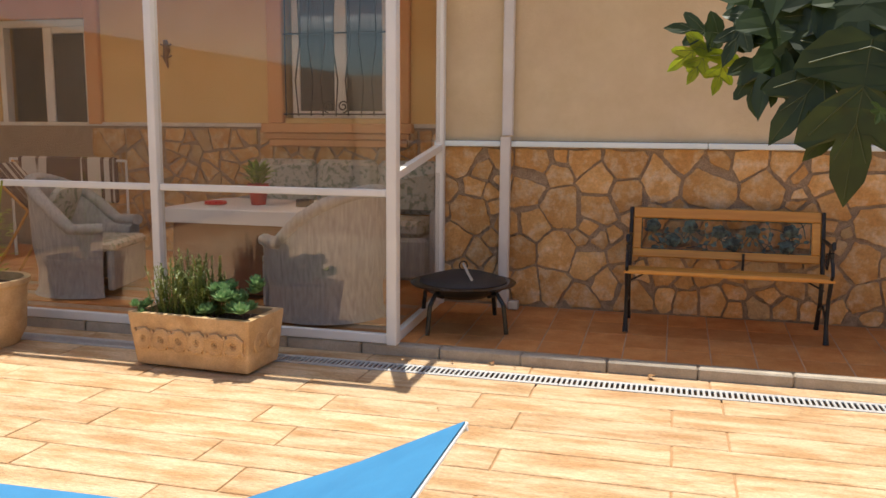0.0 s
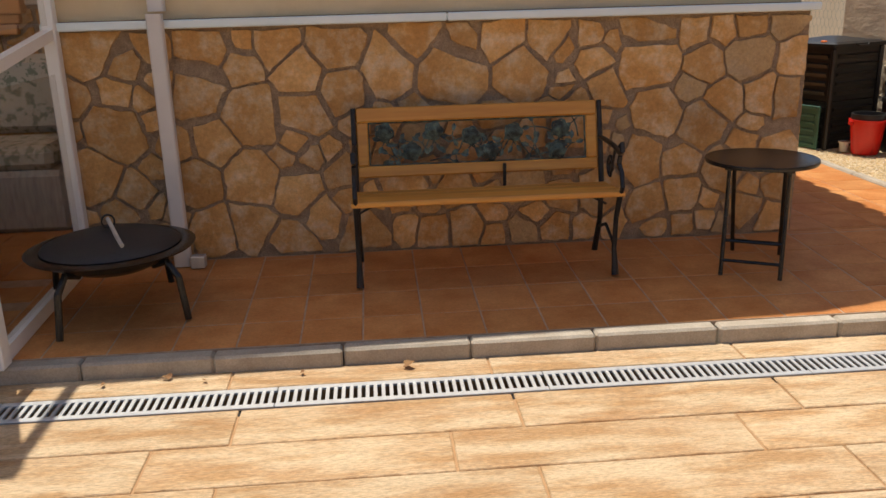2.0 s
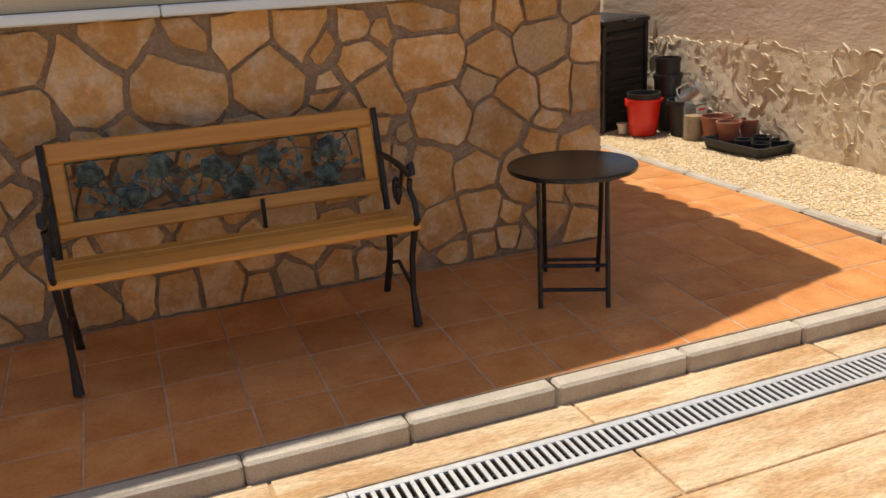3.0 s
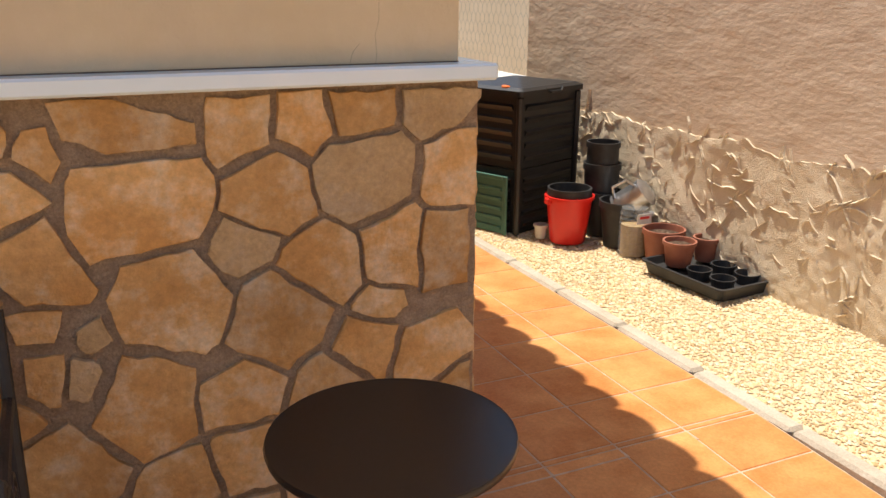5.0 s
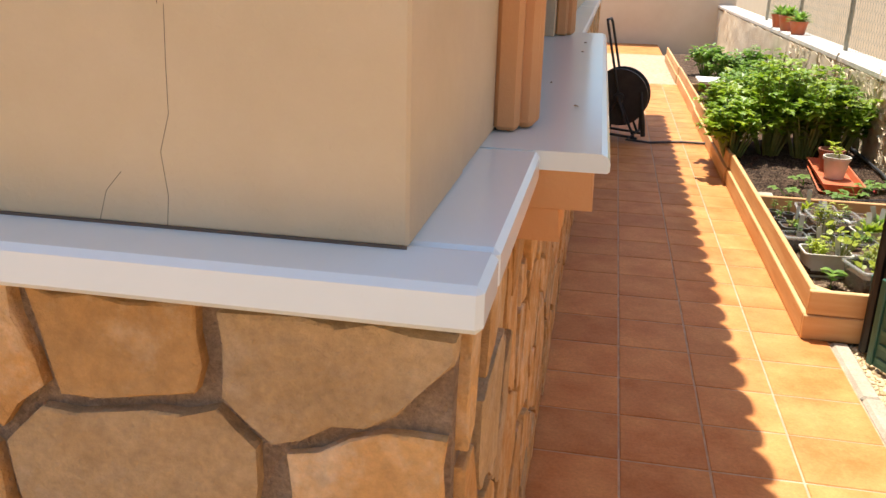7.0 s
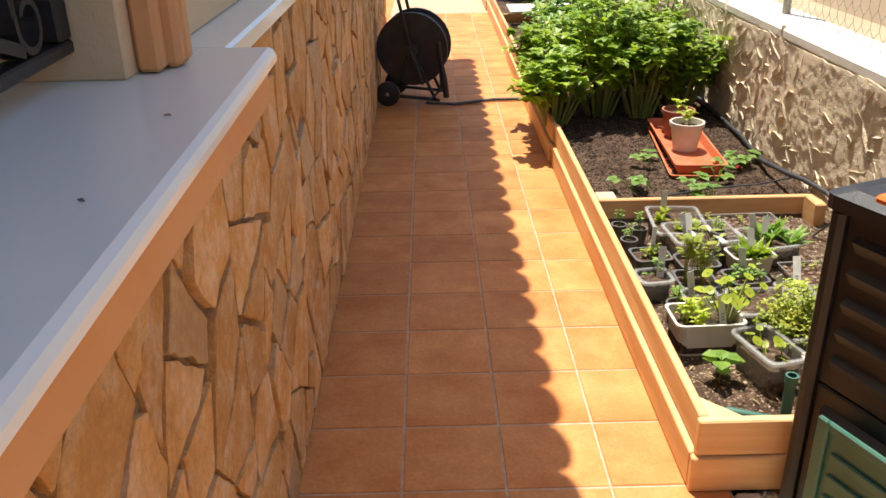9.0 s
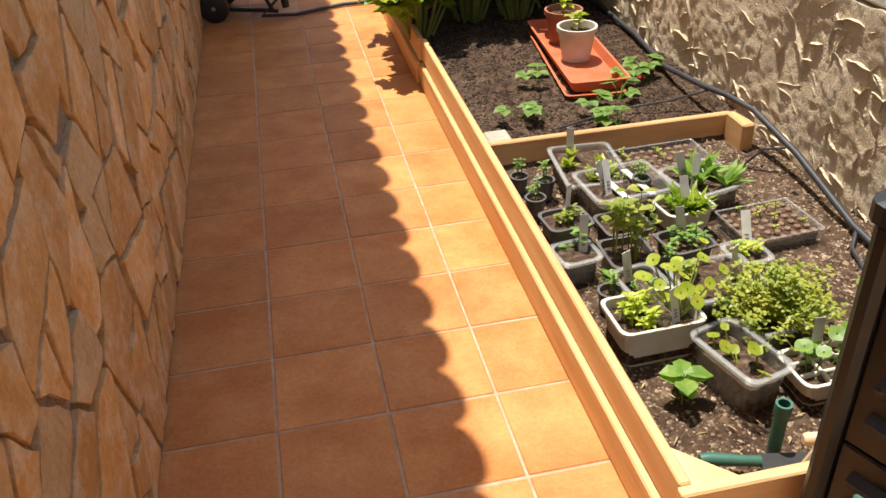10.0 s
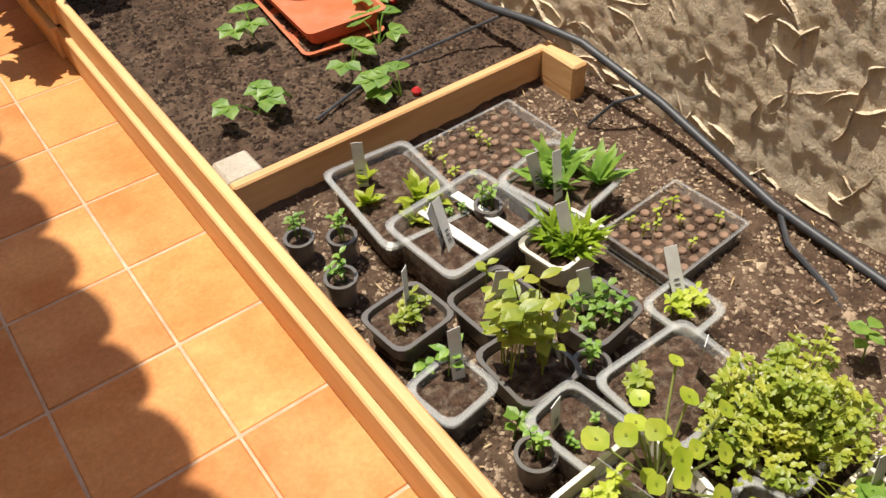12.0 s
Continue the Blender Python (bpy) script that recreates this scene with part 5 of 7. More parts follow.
def pebbles(n, x0, x1, y0, y1, size, zf, material, name, label, category, seed):
    """Many small faceted stones joined into one mesh."""
    r = np.random.RandomState(seed)
    base = np.array([(1, 0, 0), (0, 1, 0), (-1, 0, 0), (0, -1, 0), (0.1, 0.1, 1), (0, 0, -1)], float)
    tri = np.array([(0, 1, 4), (1, 2, 4), (2, 3, 4), (3, 0, 4), (1, 0, 5), (2, 1, 5), (3, 2, 5), (0, 3, 5)])
    xs, ys = r.uniform(x0, x1, n), r.uniform(y0, y1, n)
    zs = np.array([zf(a, b) for a, b in zip(xs, ys)])
    sc = r.uniform(*size, (n, 1, 1)) * r.uniform(0.6, 1.3, (n, 1, 3)) * np.array([1, 0.75, 0.55])
    vv = base[None] * sc * r.uniform(0.75, 1.2, (n, 6, 1))
    a = r.uniform(0, 6.28, n)
    ca, sa = np.cos(a)[:, None], np.sin(a)[:, None]
    out = np.stack([vv[..., 0] * ca - vv[..., 1] * sa + xs[:, None], vv[..., 0] * sa + vv[..., 1] * ca + ys[:, None], vv[..., 2] + zs[:, None]], -1)
    gg = Geo()
    gg.v = [tuple(p) for p in out.reshape(-1, 3).tolist()]
    gg.f = [tuple(p) for p in (tri[None] + (np.arange(n) * 6)[:, None, None]).reshape(-1, 3).tolist()]
    o = part(name, gg, material, None, tidy=False)
    return tagged(o, label, category, "", "stuff")


def island_mat(name, cols, rough=0.9):
    """Colour picked for each loose piece of a joined mesh."""
    m = bpy.data.materials.new(name)
    m.use_nodes = True
    nt = m.node_tree
    geo = nt.nodes.new("ShaderNodeNewGeometry")
    cr = nt.nodes.new("ShaderNodeValToRGB")
    cr.color_ramp.elements[0].color, cr.color_ramp.elements[1].color = (*cols[0], 1), (*cols[-1], 1)
    for k, c in enumerate(cols[1:-1]):
        e = cr.color_ramp.elements.new((k + 1) / (len(cols) - 1))
        e.color = (*c, 1)
    nt.links.new(geo.outputs["Random Per Island"], cr.inputs[0])
    b = nt.nodes["Principled BSDF"]
    nt.links.new(cr.outputs[0], b.inputs["Base Color"])
    b.inputs["Roughness"].default_value, b.inputs["Specular IOR Level"].default_value = rough, 0.2
    return m


PEBBLE = island_mat("gravel_stones", [(0.66, 0.48, 0.24), (0.76, 0.62, 0.40), (0.52, 0.36, 0.18), (0.80, 0.70, 0.52), (0.62, 0.44, 0.22)])
CLOD = island_mat("soil_clods", [(0.035, 0.02, 0.013), (0.20, 0.13, 0.085), (0.07, 0.042, 0.028), (0.50, 0.38, 0.26), (0.12, 0.075, 0.05), (0.38, 0.28, 0.19)])
pebbles(17000, 1.15, 1.98, -1.12, 2.75, (0.006, 0.014), lambda a, b: -0.018 + 0.02 * (a - 1.145) / 0.86 + 0.012 * noise.noise(Vector((a * 4, b * 4, 0))), PEBBLE, "gravel", "loose pale yellow gravel", "gravel", 3)

# ---- compost bin ----
cb = thing("compost_bin", "black ribbed plastic compost bin with a hatch", "compost bin", m=pose(1.372, 2.205, -0.01, 0, 0, 23))
CW, CD, CH = 0.58, 0.51, 0.80


def bin_rib(w, zz, ribs):
    """One sloping louvre of a panel."""
    return Geo().add([(0.06, 0.013, zz - ribs * 0.38), (w - 0.06, 0.013, zz - ribs * 0.38), (w - 0.06, -0.004, zz + ribs * 0.1), (0.06, -0.004, zz + ribs * 0.1), (w - 0.06, 0.013, zz + ribs * 0.3), (0.06, 0.013, zz + ribs * 0.3)],
                     [(0, 1, 2, 3), (3, 2, 4, 5), (0, 3, 5), (1, 4, 2)])


sides = ((0, 0, 0, CW), (0, CD, -90, CD), (CW, 0, 90, CD), (CW, CD, 180, CW))
for k, (sx, sy, rz, w) in enumerate(sides):
    m = pose(sx, sy, 0, 0, 0, rz)
    for z0, z1 in ((0.0, 0.38), (0.385, CH)):
        side_panel = part("side_panel", Geo().box(0.03, w - 0.03, 0.012, 0.03, z0, z1, 0.004, m), BIN_BLACK, cb)
        n = int((z1 - z0 - 0.06) / 0.062)
        for q in range(n):
            rib = bin_rib(w, z0 + 0.03 + (q + 0.5) * (z1 - z0 - 0.06) / n, 0.062)
            part("louvre", Geo().add([m @ Vector(p) for p in rib.v], rib.f), BIN_BLACK, side_panel)
for sx, sy in ((0, 0), (CW, 0), (0, CD), (CW, CD)):
    part("corner_post", Geo().box(sx - 0.03 if sx else -0.008, sx + 0.008 if sx else 0.03, sy - 0.03 if sy else -0.008, sy + 0.008 if sy else 0.03, 0, CH, 0.012), BIN_BLACK, cb)
lid = part("lid", Geo().tray([(CW / 2 + 0.02, CD / 2 + 0.02, 0.03, CH), (CW / 2 + 0.02, CD / 2 + 0.02, 0.03, CH + 0.03), (CW / 2 - 0.01, CD / 2 - 0.01, 0.03, CH + 0.045), (CW / 2 - 0.03, CD / 2 - 0.03, 0.03, CH + 0.043), (0.05, 0.05, 0.02, CH + 0.075)], pose(CW / 2, CD / 2, 0)), BIN_BLACK, cb, "black domed lid")
part("lid_handle", Geo().tube([(CW / 2 - 0.08, -0.018, CH + 0.03), (CW / 2 - 0.05, -0.03, CH + 0.012), (CW / 2 + 0.05, -0.03, CH + 0.012), (CW / 2 + 0.08, -0.018, CH + 0.03)], 0.008, 8), BIN_BLACK, lid)
for yy in (0.12, 0.40):
    part("lid_catch", Geo().box(0.0, 0.03, yy - 0.025, yy + 0.025, CH + 0.031, CH + 0.055, 0.008), mat("orange_plastic", (0.8, 0.17, 0.02), 0.4), lid, "orange turning catch")
hatch = part("hatch", Geo().box(-0.035, -0.02, 0.06, 0.40, 0.005, 0.34, 0.008).box(-0.047, -0.034, 0.045, 0.075, 0.005, 0.35, 0.005).box(-0.047, -0.034, 0.385, 0.415, 0.005, 0.35, 0.005).box(-0.047, -0.034, 0.075, 0.385, 0.325, 0.35, 0.005), GREEN_PLASTIC, cb, "faded green sliding hatch")
for k in range(5):
    part("hatch_rib", Geo().box(-0.044, -0.034, 0.09, 0.37, 0.03 + k * 0.057, 0.05 + k * 0.057, 0.003), GREEN_PLASTIC, hatch)


# ---- pots and buckets ----
def round_pot(name, label, x, y, z, r0, r1, h, material, category="plant pot", group="", soil=0.85, rim=0.006, tilt=None):
    o = thing(name, label, category, group, pose(x, y, z) if tilt is None else pose(x, y, z, *tilt))
    part("pot", Geo().lathe([(r0, 0), (r1 * 0.985, h * 0.86), (r1 + rim, h * 0.86), (r1 + rim, h), (r1 - 0.004, h), (r0 * 0.95, 0.02)], 26), material, o, smooth=True)
    if soil:
        rs = r0 + (r1 - r0) * soil - 0.003
        part("soil", Geo().lathe([(rs, h * soil - 0.006), (rs * 0.6, h * soil + 0.004), (0, h * soil)], 20), POT_SOIL, o)
    return o


bk = thing("red_bucket", "bright red plastic bucket holding a black pot", "bucket", m=pose(1.58, 1.99, 0.0))
part("bucket", Geo().lathe([(0.095, 0), (0.10, 0.01), (0.128, 0.25), (0.14, 0.252), (0.14, 0.268), (0.125, 0.268), (0.095, 0.02)], 30), RED_PLASTIC, bk, smooth=True)
for sx in (-0.14, 0.14):
    part("handle_lug", Geo().box(sx - 0.012, sx + 0.012, -0.02, 0.02, 0.225, 0.26, 0.005), RED_PLASTIC, bk)
round_pot("black_pot", "round black plastic pot standing in the red bucket", 1.58, 1.99, 0.03, 0.09, 0.118, 0.28, BLACK_POT, soil=0.6)
for k in range(3):
    round_pot("black_pot", "tall black plastic nursery pot in a stack", 1.83, 2.05, 0.0 + 0.16 * k, 0.09, 0.115 - 0.012 * k, 0.26 if k < 2 else 0.22, BLACK_POT, group="stacked black pots", soil=0.7 if k == 2 else 0)
round_pot("black_pot", "black plastic pot beside the watering can", 1.80, 1.80, 0.0, 0.09, 0.12, 0.26, BLACK_POT, soil=0.7)
can = thing("watering_can", "shiny zinc watering can tipped over on a pot", "watering can", m=pose(1.83, 1.74, 0.27, 35, 40, 0))
part("body", Geo().lathe([(0.075, -0.1), (0.085, -0.095), (0.08, 0.07), (0.083, 0.08), (0.06, 0.10), (0.0, 0.105)], 24), ZINC, can, smooth=True)
part("spout", Geo().tube([(0.075, 0, -0.06), (0.16, 0, 0.02), (0.24, 0, 0.12)], [0.022, 0.016, 0.012], 10), ZINC, can)
part("rose", Geo().lathe([(0.012, 0), (0.035, 0.04), (0.036, 0.045), (0, 0.05)], 16, pose(0.24, 0, 0.12, 0, 40, 0)), ZINC, can)
part("handle", Geo().tube([(-0.08, 0, 0.06), (-0.14, 0, 0.05), (-0.15, 0, -0.03), (-0.085, 0, -0.07)], 0.008, 8), ZINC, can)
jug = thing("water_bottle", "large clear ribbed plastic water bottle", "bottle", m=pose(1.76, 1.63, 0.0))
prof_ = [(0.07, 0.0)]
for k in range(9):
    prof_ += [(0.078, 0.02 + k * 0.026), (0.072, 0.033 + k * 0.026)]
prof_ += [(0.07, 0.26), (0.06, 0.265)]
part("bottle", Geo().lathe(prof_, 24), CLEAR, jug, smooth=True)
part("contents", Geo().lathe([(0.066, 0.004), (0.068, 0.17), (0.0, 0.175)], 20), mat("straw_seed", (0.45, 0.32, 0.16), 0.9, 0, (0.3, 0.2, 0.1), 40, 4), jug, "pale straw inside the bottle")
part("paper_label", Geo().box(-0.045, 0.045, -0.083, -0.080, 0.19, 0.245, 0), LABEL, jug, "white paper label")
part("label_bar", Geo().box(-0.03, 0.03, -0.085, -0.0835, 0.218, 0.23, 0), RED_PLASTIC, jug)
tray = thing("pot_tray", "black plastic carrying tray with six pot holes", "seed tray", m=pose(1.83, 1.12, 0.005, 0, 0, 4))
part("tray", Geo().tray([(0.17, 0.25, 0.03, 0.0), (0.185, 0.265, 0.03, 0.055), (0.195, 0.275, 0.03, 0.057), (0.195, 0.275, 0.03, 0.065), (0.18, 0.26, 0.03, 0.065), (0.165, 0.245, 0.03, 0.03)], None, 5), BLACK_POT, tray)
for i in (0, 1):
    for j in (0, 1):
        part("pot_ring", Geo().lathe([(0.05, 0.03), (0.056, 0.075), (0.061, 0.075), (0.061, 0.081), (0.054, 0.081), (0.048, 0.032)], 22, Matrix.Translation((-0.08 + 0.16 * i, -0.17 + 0.15 * j, 0))), BLACK_POT, tray)
round_pot("clay_pot", "brown plastic flower pot with dry soil", 1.76, 1.26, 0.055, 0.06, 0.078, 0.125, TERRA_POT, group="brown pots in the tray")
round_pot("clay_pot", "large brown plastic pot with dry twigs", 1.83, 1.47, 0.0, 0.08, 0.105, 0.18, TERRA_POT)
round_pot("clay_pot", "small brown plastic flower pot", 1.94, 1.27, 0.055, 0.05, 0.063, 0.12, TERRA_POT, group="brown pots in the tray")
round_pot("pale_cup", "small pale green cup lying by the bin", 1.47, 2.10, 0.0, 0.028, 0.038, 0.08, WHITE_POT, "cup", soil=0.5)

# ---- raised bed ----
BX0, BY0 = 0.961, 2.735
bed = thing("raised_bed", "raised garden bed of oiled pine boards", "raised bed")
for k in range(4):
    y0, y1 = BY0 + 0.0 + k * 2.6, BY0 + (k + 1) * 2.6 - 0.004
    off = 0.012 * (k % 2)
    part("lower_board", Geo().box(BX0 - off, BX0 + 0.022 - off, y0 + (0.014 if k == 0 else 0), y1, 0.0, 0.104, 0.004), BED_WOOD, bed)
    part("upper_board", Geo().box(BX0 + 0.017 - off, BX0 + 0.041 - off, y0 + (0.024 if k == 0 else 0), y1, 0.106, 0.208, 0.004), BED_WOOD, bed)
part("end_board", Geo().box(BX0, 1.30, BY0 - 0.012, BY0 + 0.012, 0.0, 0.104, 0.004), BED_WOOD_X, bed)
part("end_board", Geo().box(BX0 + 0.010, 1.30, BY0 - 0.004, BY0 + 0.022, 0.105, 0.208, 0.004), BED_WOOD_X, bed)
part("corner_block", Geo().add([(BX0 + 0.046, BY0 + 0.024, 0.17), (BX0 + 0.15, BY0 + 0.024, 0.17), (BX0 + 0.046, BY0 + 0.13, 0.17), (BX0 + 0.046, BY0 + 0.024, 0.19), (BX0 + 0.15, BY0 + 0.024, 0.19), (BX0 + 0.046, BY0 + 0.13, 0.19)],
     [(0, 2, 1), (3, 4, 5), (0, 1, 4, 3), (1, 2, 5, 4), (2, 0, 3, 5)]), BED_WOOD, bed)
for yd in (4.255, 6.75, 9.0):
    part("divider_board", Geo().box(BX0 + 0.046, RX - 0.08, yd - 0.013, yd + 0.013, 0.03, 0.2, 0.004), BED_WOOD_X, bed)
part("support_block", Geo().box(BX0 + 0.047, BX0 + 0.13, 4.27, 4.36, 0.1, 0.195, 0.006), KERB, bed, "pale block at the divider")
part("support_block", Geo().box(RX - 0.13, RX - 0.085, 4.12, 4.24, 0.06, 0.21, 0.006), BED_WOOD, bed)


def soil_z(xx, yy):
    return 0.105 + 0.012 * noise.noise(Vector((xx * 5, yy * 5, 2))) + 0.02 * (yy > 4.25) + 0.035 * max(0, (xx - 1.6)) + 0.006 * noise.noise(Vector((xx * 22, yy * 22, 5)))


v, nx_, ny_ = [], 50, 200
for i in range(nx_ + 1):
    for j in range(ny_ + 1):
        xx, yy = BX0 + 0.03 + (RX - BX0 - 0.03) * i / nx_, BY0 + (10.3) * (j / ny_) ** 1.5
        v.append((xx, yy, soil_z(xx, yy) + 0.006 * noise.noise(Vector((xx * 45, yy * 45, 1)))))
structure("bed_soil", Geo().add(v, [(i * (ny_ + 1) + j, (i + 1) * (ny_ + 1) + j, (i + 1) * (ny_ + 1) + j + 1, i * (ny_ + 1) + j + 1) for i in range(nx_) for j in range(ny_)]),
          SOIL, "dark crumbly soil in the raised bed", "soil")
# crumbs of a darker range than those in the near bed
DARK_CLOD = island_mat("dark_clods", [(0.018, 0.010, 0.007), (0.06, 0.036, 0.024), (0.03, 0.018, 0.012), (0.17, 0.115, 0.075), (0.04, 0.024, 0.016)])
pebbles(16000, BX0 + 0.05, RX - 0.02, 4.27, 5.8, (0.003, 0.011), soil_z, DARK_CLOD, "dark_soil_clods", "dark crumbs of soil in the far bed", "soil", 18)
pebbles(24000, BX0 + 0.05, RX - 0.02, BY0 + 0.04, 4.24, (0.002, 0.008), soil_z, CLOD, "soil_clods", "crumbs and clods of dry soil", "soil", 8)
pebbles(420, BX0 + 0.05, RX - 0.02, BY0 + 0.04, 4.24, (0.008, 0.017), soil_z, CLOD, "larger_clods", "larger clods of pale dry soil", "soil", 9)

g = Geo()
srd = random.Random(31)
for _ in range(260):
    xx, yy, a = srd.uniform(BX0 + 0.06, RX - 0.05), srd.uniform(BY0 + 0.03, 4.24), srd.uniform(0, 6.28)
    g.leaf((xx, yy, soil_z(xx, yy) + 0.008), (math.cos(a), math.sin(a), srd.uniform(-0.1, 0.25)), (0, 0, 1), srd.uniform(0.01, 0.04), srd.uniform(0.0015, 0.004), 0.2, 0.3)
STRAW = mat("straw", (0.52, 0.38, 0.20), 0.9, 0, (0.34, 0.22, 0.11), 30, 3)
tagged(part("straw_litter", g, STRAW, None, tidy=False), "dry straw and leaf bits scattered on the soil", "straw", "", "stuff")

# ---- black irrigation hose ----
hose = thing("irrigation_hose", "black irrigation hose along the foot of the wall", "hose")
part("pipe", Geo().tube([(1.87, 2.95, 0.13), (1.88, 3.25, 0.125), (1.885, 3.56, 0.14), (1.905, 3.9, 0.20), (1.89, 4.15, 0.245), (1.865, 4.3, 0.245), (1.85, 4.45, 0.225), (1.87, 4.8, 0.17), (1.92, 5.2, 0.16), (1.93, 5.8, 0.16), (1.93, 7.5, 0.17)], 0.0105, 10), HOSE, hose, smooth=True)
part("drip_line", Geo().tube([(1.86, 4.40, 0.225), (1.75, 4.47, 0.17), (1.55, 4.5, 0.145), (1.3, 4.42, 0.14)], 0.004, 6), HOSE, hose)
part("drip_line", Geo().tube([(1.895, 3.95, 0.2), (1.84, 3.98, 0.19), (1.80, 4.02, 0.12)], 0.004, 6), HOSE, hose)
part("drip_line", Geo().tube([(1.88, 3.54, 0.135), (1.83, 3.48, 0.125), (1.80, 3.36, 0.115), (1.76, 3.28, 0.11)], 0.006, 6), HOSE, hose)
reel = thing("hose_reel", "black hose reel cart parked against the wall", "hose reel", m=pose(0.21, 6.72, 0.0, 0, 0, -8))
part("drum", Geo().lathe([(0.05, -0.11), (0.235, -0.11), (0.235, -0.085), (0.19, -0.08), (0.19, 0.08), (0.235, 0.085), (0.235, 0.11), (0.05, 0.11)], 32, pose(0.02, 0, 0.36, 90, 0, 0)), BLACK_POT, reel, smooth=True)
part("wound_hose", Geo().lathe([(0.19, -0.075), (0.215, -0.05), (0.20, -0.025), (0.218, 0.0), (0.2, 0.025), (0.215, 0.05), (0.19, 0.075)], 32, pose(0.02, 0, 0.36, 90, 0, 0)), HOSE, reel, smooth=True)
part("hub", Geo().lathe([(0.045, 0), (0.04, 0.05), (0.0, 0.055)], 16, pose(0.02, -0.11, 0.36, 90, 0, 0)), BLACK_POT, reel)
part("crank", Geo().tube([(0.02, -0.17, 0.36), (0.07, -0.19, 0.24), (0.10, -0.19, 0.15)], 0.012, 8), BLACK_POT, reel)
for sy in (-0.13, 0.13):
    part("frame_tube", Geo().tube([(-0.14, sy, 0.06), (0.02, sy, 0.36), (-0.12, sy, 0.95)], 0.011, 8).tube([(-0.14, sy, 0.06), (0.12, sy, 0.04), (0.2, sy, 0.03)], 0.011, 8).tube([(0.02, sy, 0.36), (0.17, sy, 0.04)], 0.011, 8), BLACK_POT, reel)
part("handle", Geo().tube([(-0.12, -0.13, 0.95), (-0.13, -0.1, 0.98), (-0.13, 0.1, 0.98), (-0.12, 0.13, 0.95)], 0.011, 8), BLACK_POT, reel)
for sy in (-0.17, 0.17):
    wheel = part("wheel", Geo().lathe([(0.02, -0.02), (0.07, -0.022), (0.08, -0.015), (0.08, 0.015), (0.07, 0.022), (0.02, 0.02)], 24, pose(-0.14, sy, 0.08, 90, 0, 0)), BLACK_POT, reel, smooth=True)
    part("wheel_cap", Geo().lathe([(0.012, 0), (0.01, 0.006), (0, 0.007)], 12, pose(-0.14, sy - 0.022, 0.08, 90, 0, 0)), ZINC, wheel)
part("nozzle", Geo().tube([(0.2, -0.14, 0.42), (0.22, -0.16, 0.28), (0.235, -0.16, 0.18), (0.25, -0.16, 0.06)], [0.012, 0.014, 0.022, 0.02], 10), BLACK_POT, reel)
part("hose_tail", Geo().tube([(0.19, 0.0, 0.3), (0.21, -0.1, 0.1), (0.12, -0.2, 0.03), (0.3, -0.16, 0.015), (0.55, -0.02, 0.014), (0.82, 0.02, 0.014)], 0.011, 8), HOSE, reel, smooth=True)


# ---- plants ----
def stem_plant(g, x, y, z, h, n, size, rng, spread=0.35, width=0.6, lean=0.15):
    """A seedling: a thin stem with pairs of leaves."""
    dx, dy = rng.uniform(-lean, lean) * h, rng.uniform(-lean, lean) * h
    g.tube([(x, y, z), (x + dx * 0.4, y + dy * 0.4, z + h * 0.5), (x + dx, y + dy, z + h)], [0.0022, 0.0018, 0.0012], 4, caps=False)
    for k in range(n):
        t = 1 - 0.55 * k / max(1, n)
        a = k * 1.57 + rng.uniform(-0.4, 0.4)
        for s in (0, math.pi):
            d = (math.cos(a + s), math.sin(a + s), rng.uniform(0.1, spread + 0.35))
            g.leaf((x + dx * t, y + dy * t, z + h * t), d, (0, 0, 1), size * rng.uniform(0.7, 1.2), size * width * rng.uniform(0.8, 1.2), rng.uniform(0.1, 0.5), 0.2)


def round_leaf(g, base, n, size, up):
    c, nn = Vector(base), Vector(up).normalized()
    s = nn.cross(Vector((0.3, 1, 0.2))).normalized()
    t = nn.cross(s)
    v = [c - nn * size * 0.12] + [c + (s * math.cos(k * 6.283 / n) + t * math.sin(k * 6.283 / n)) * size * (1 + 0.08 * math.sin(k * 2.2)) for k in range(n)]
    g.add(v, [(0, k + 1, (k + 1) % n + 1) for k in range(n)])


prng = random.Random(21)


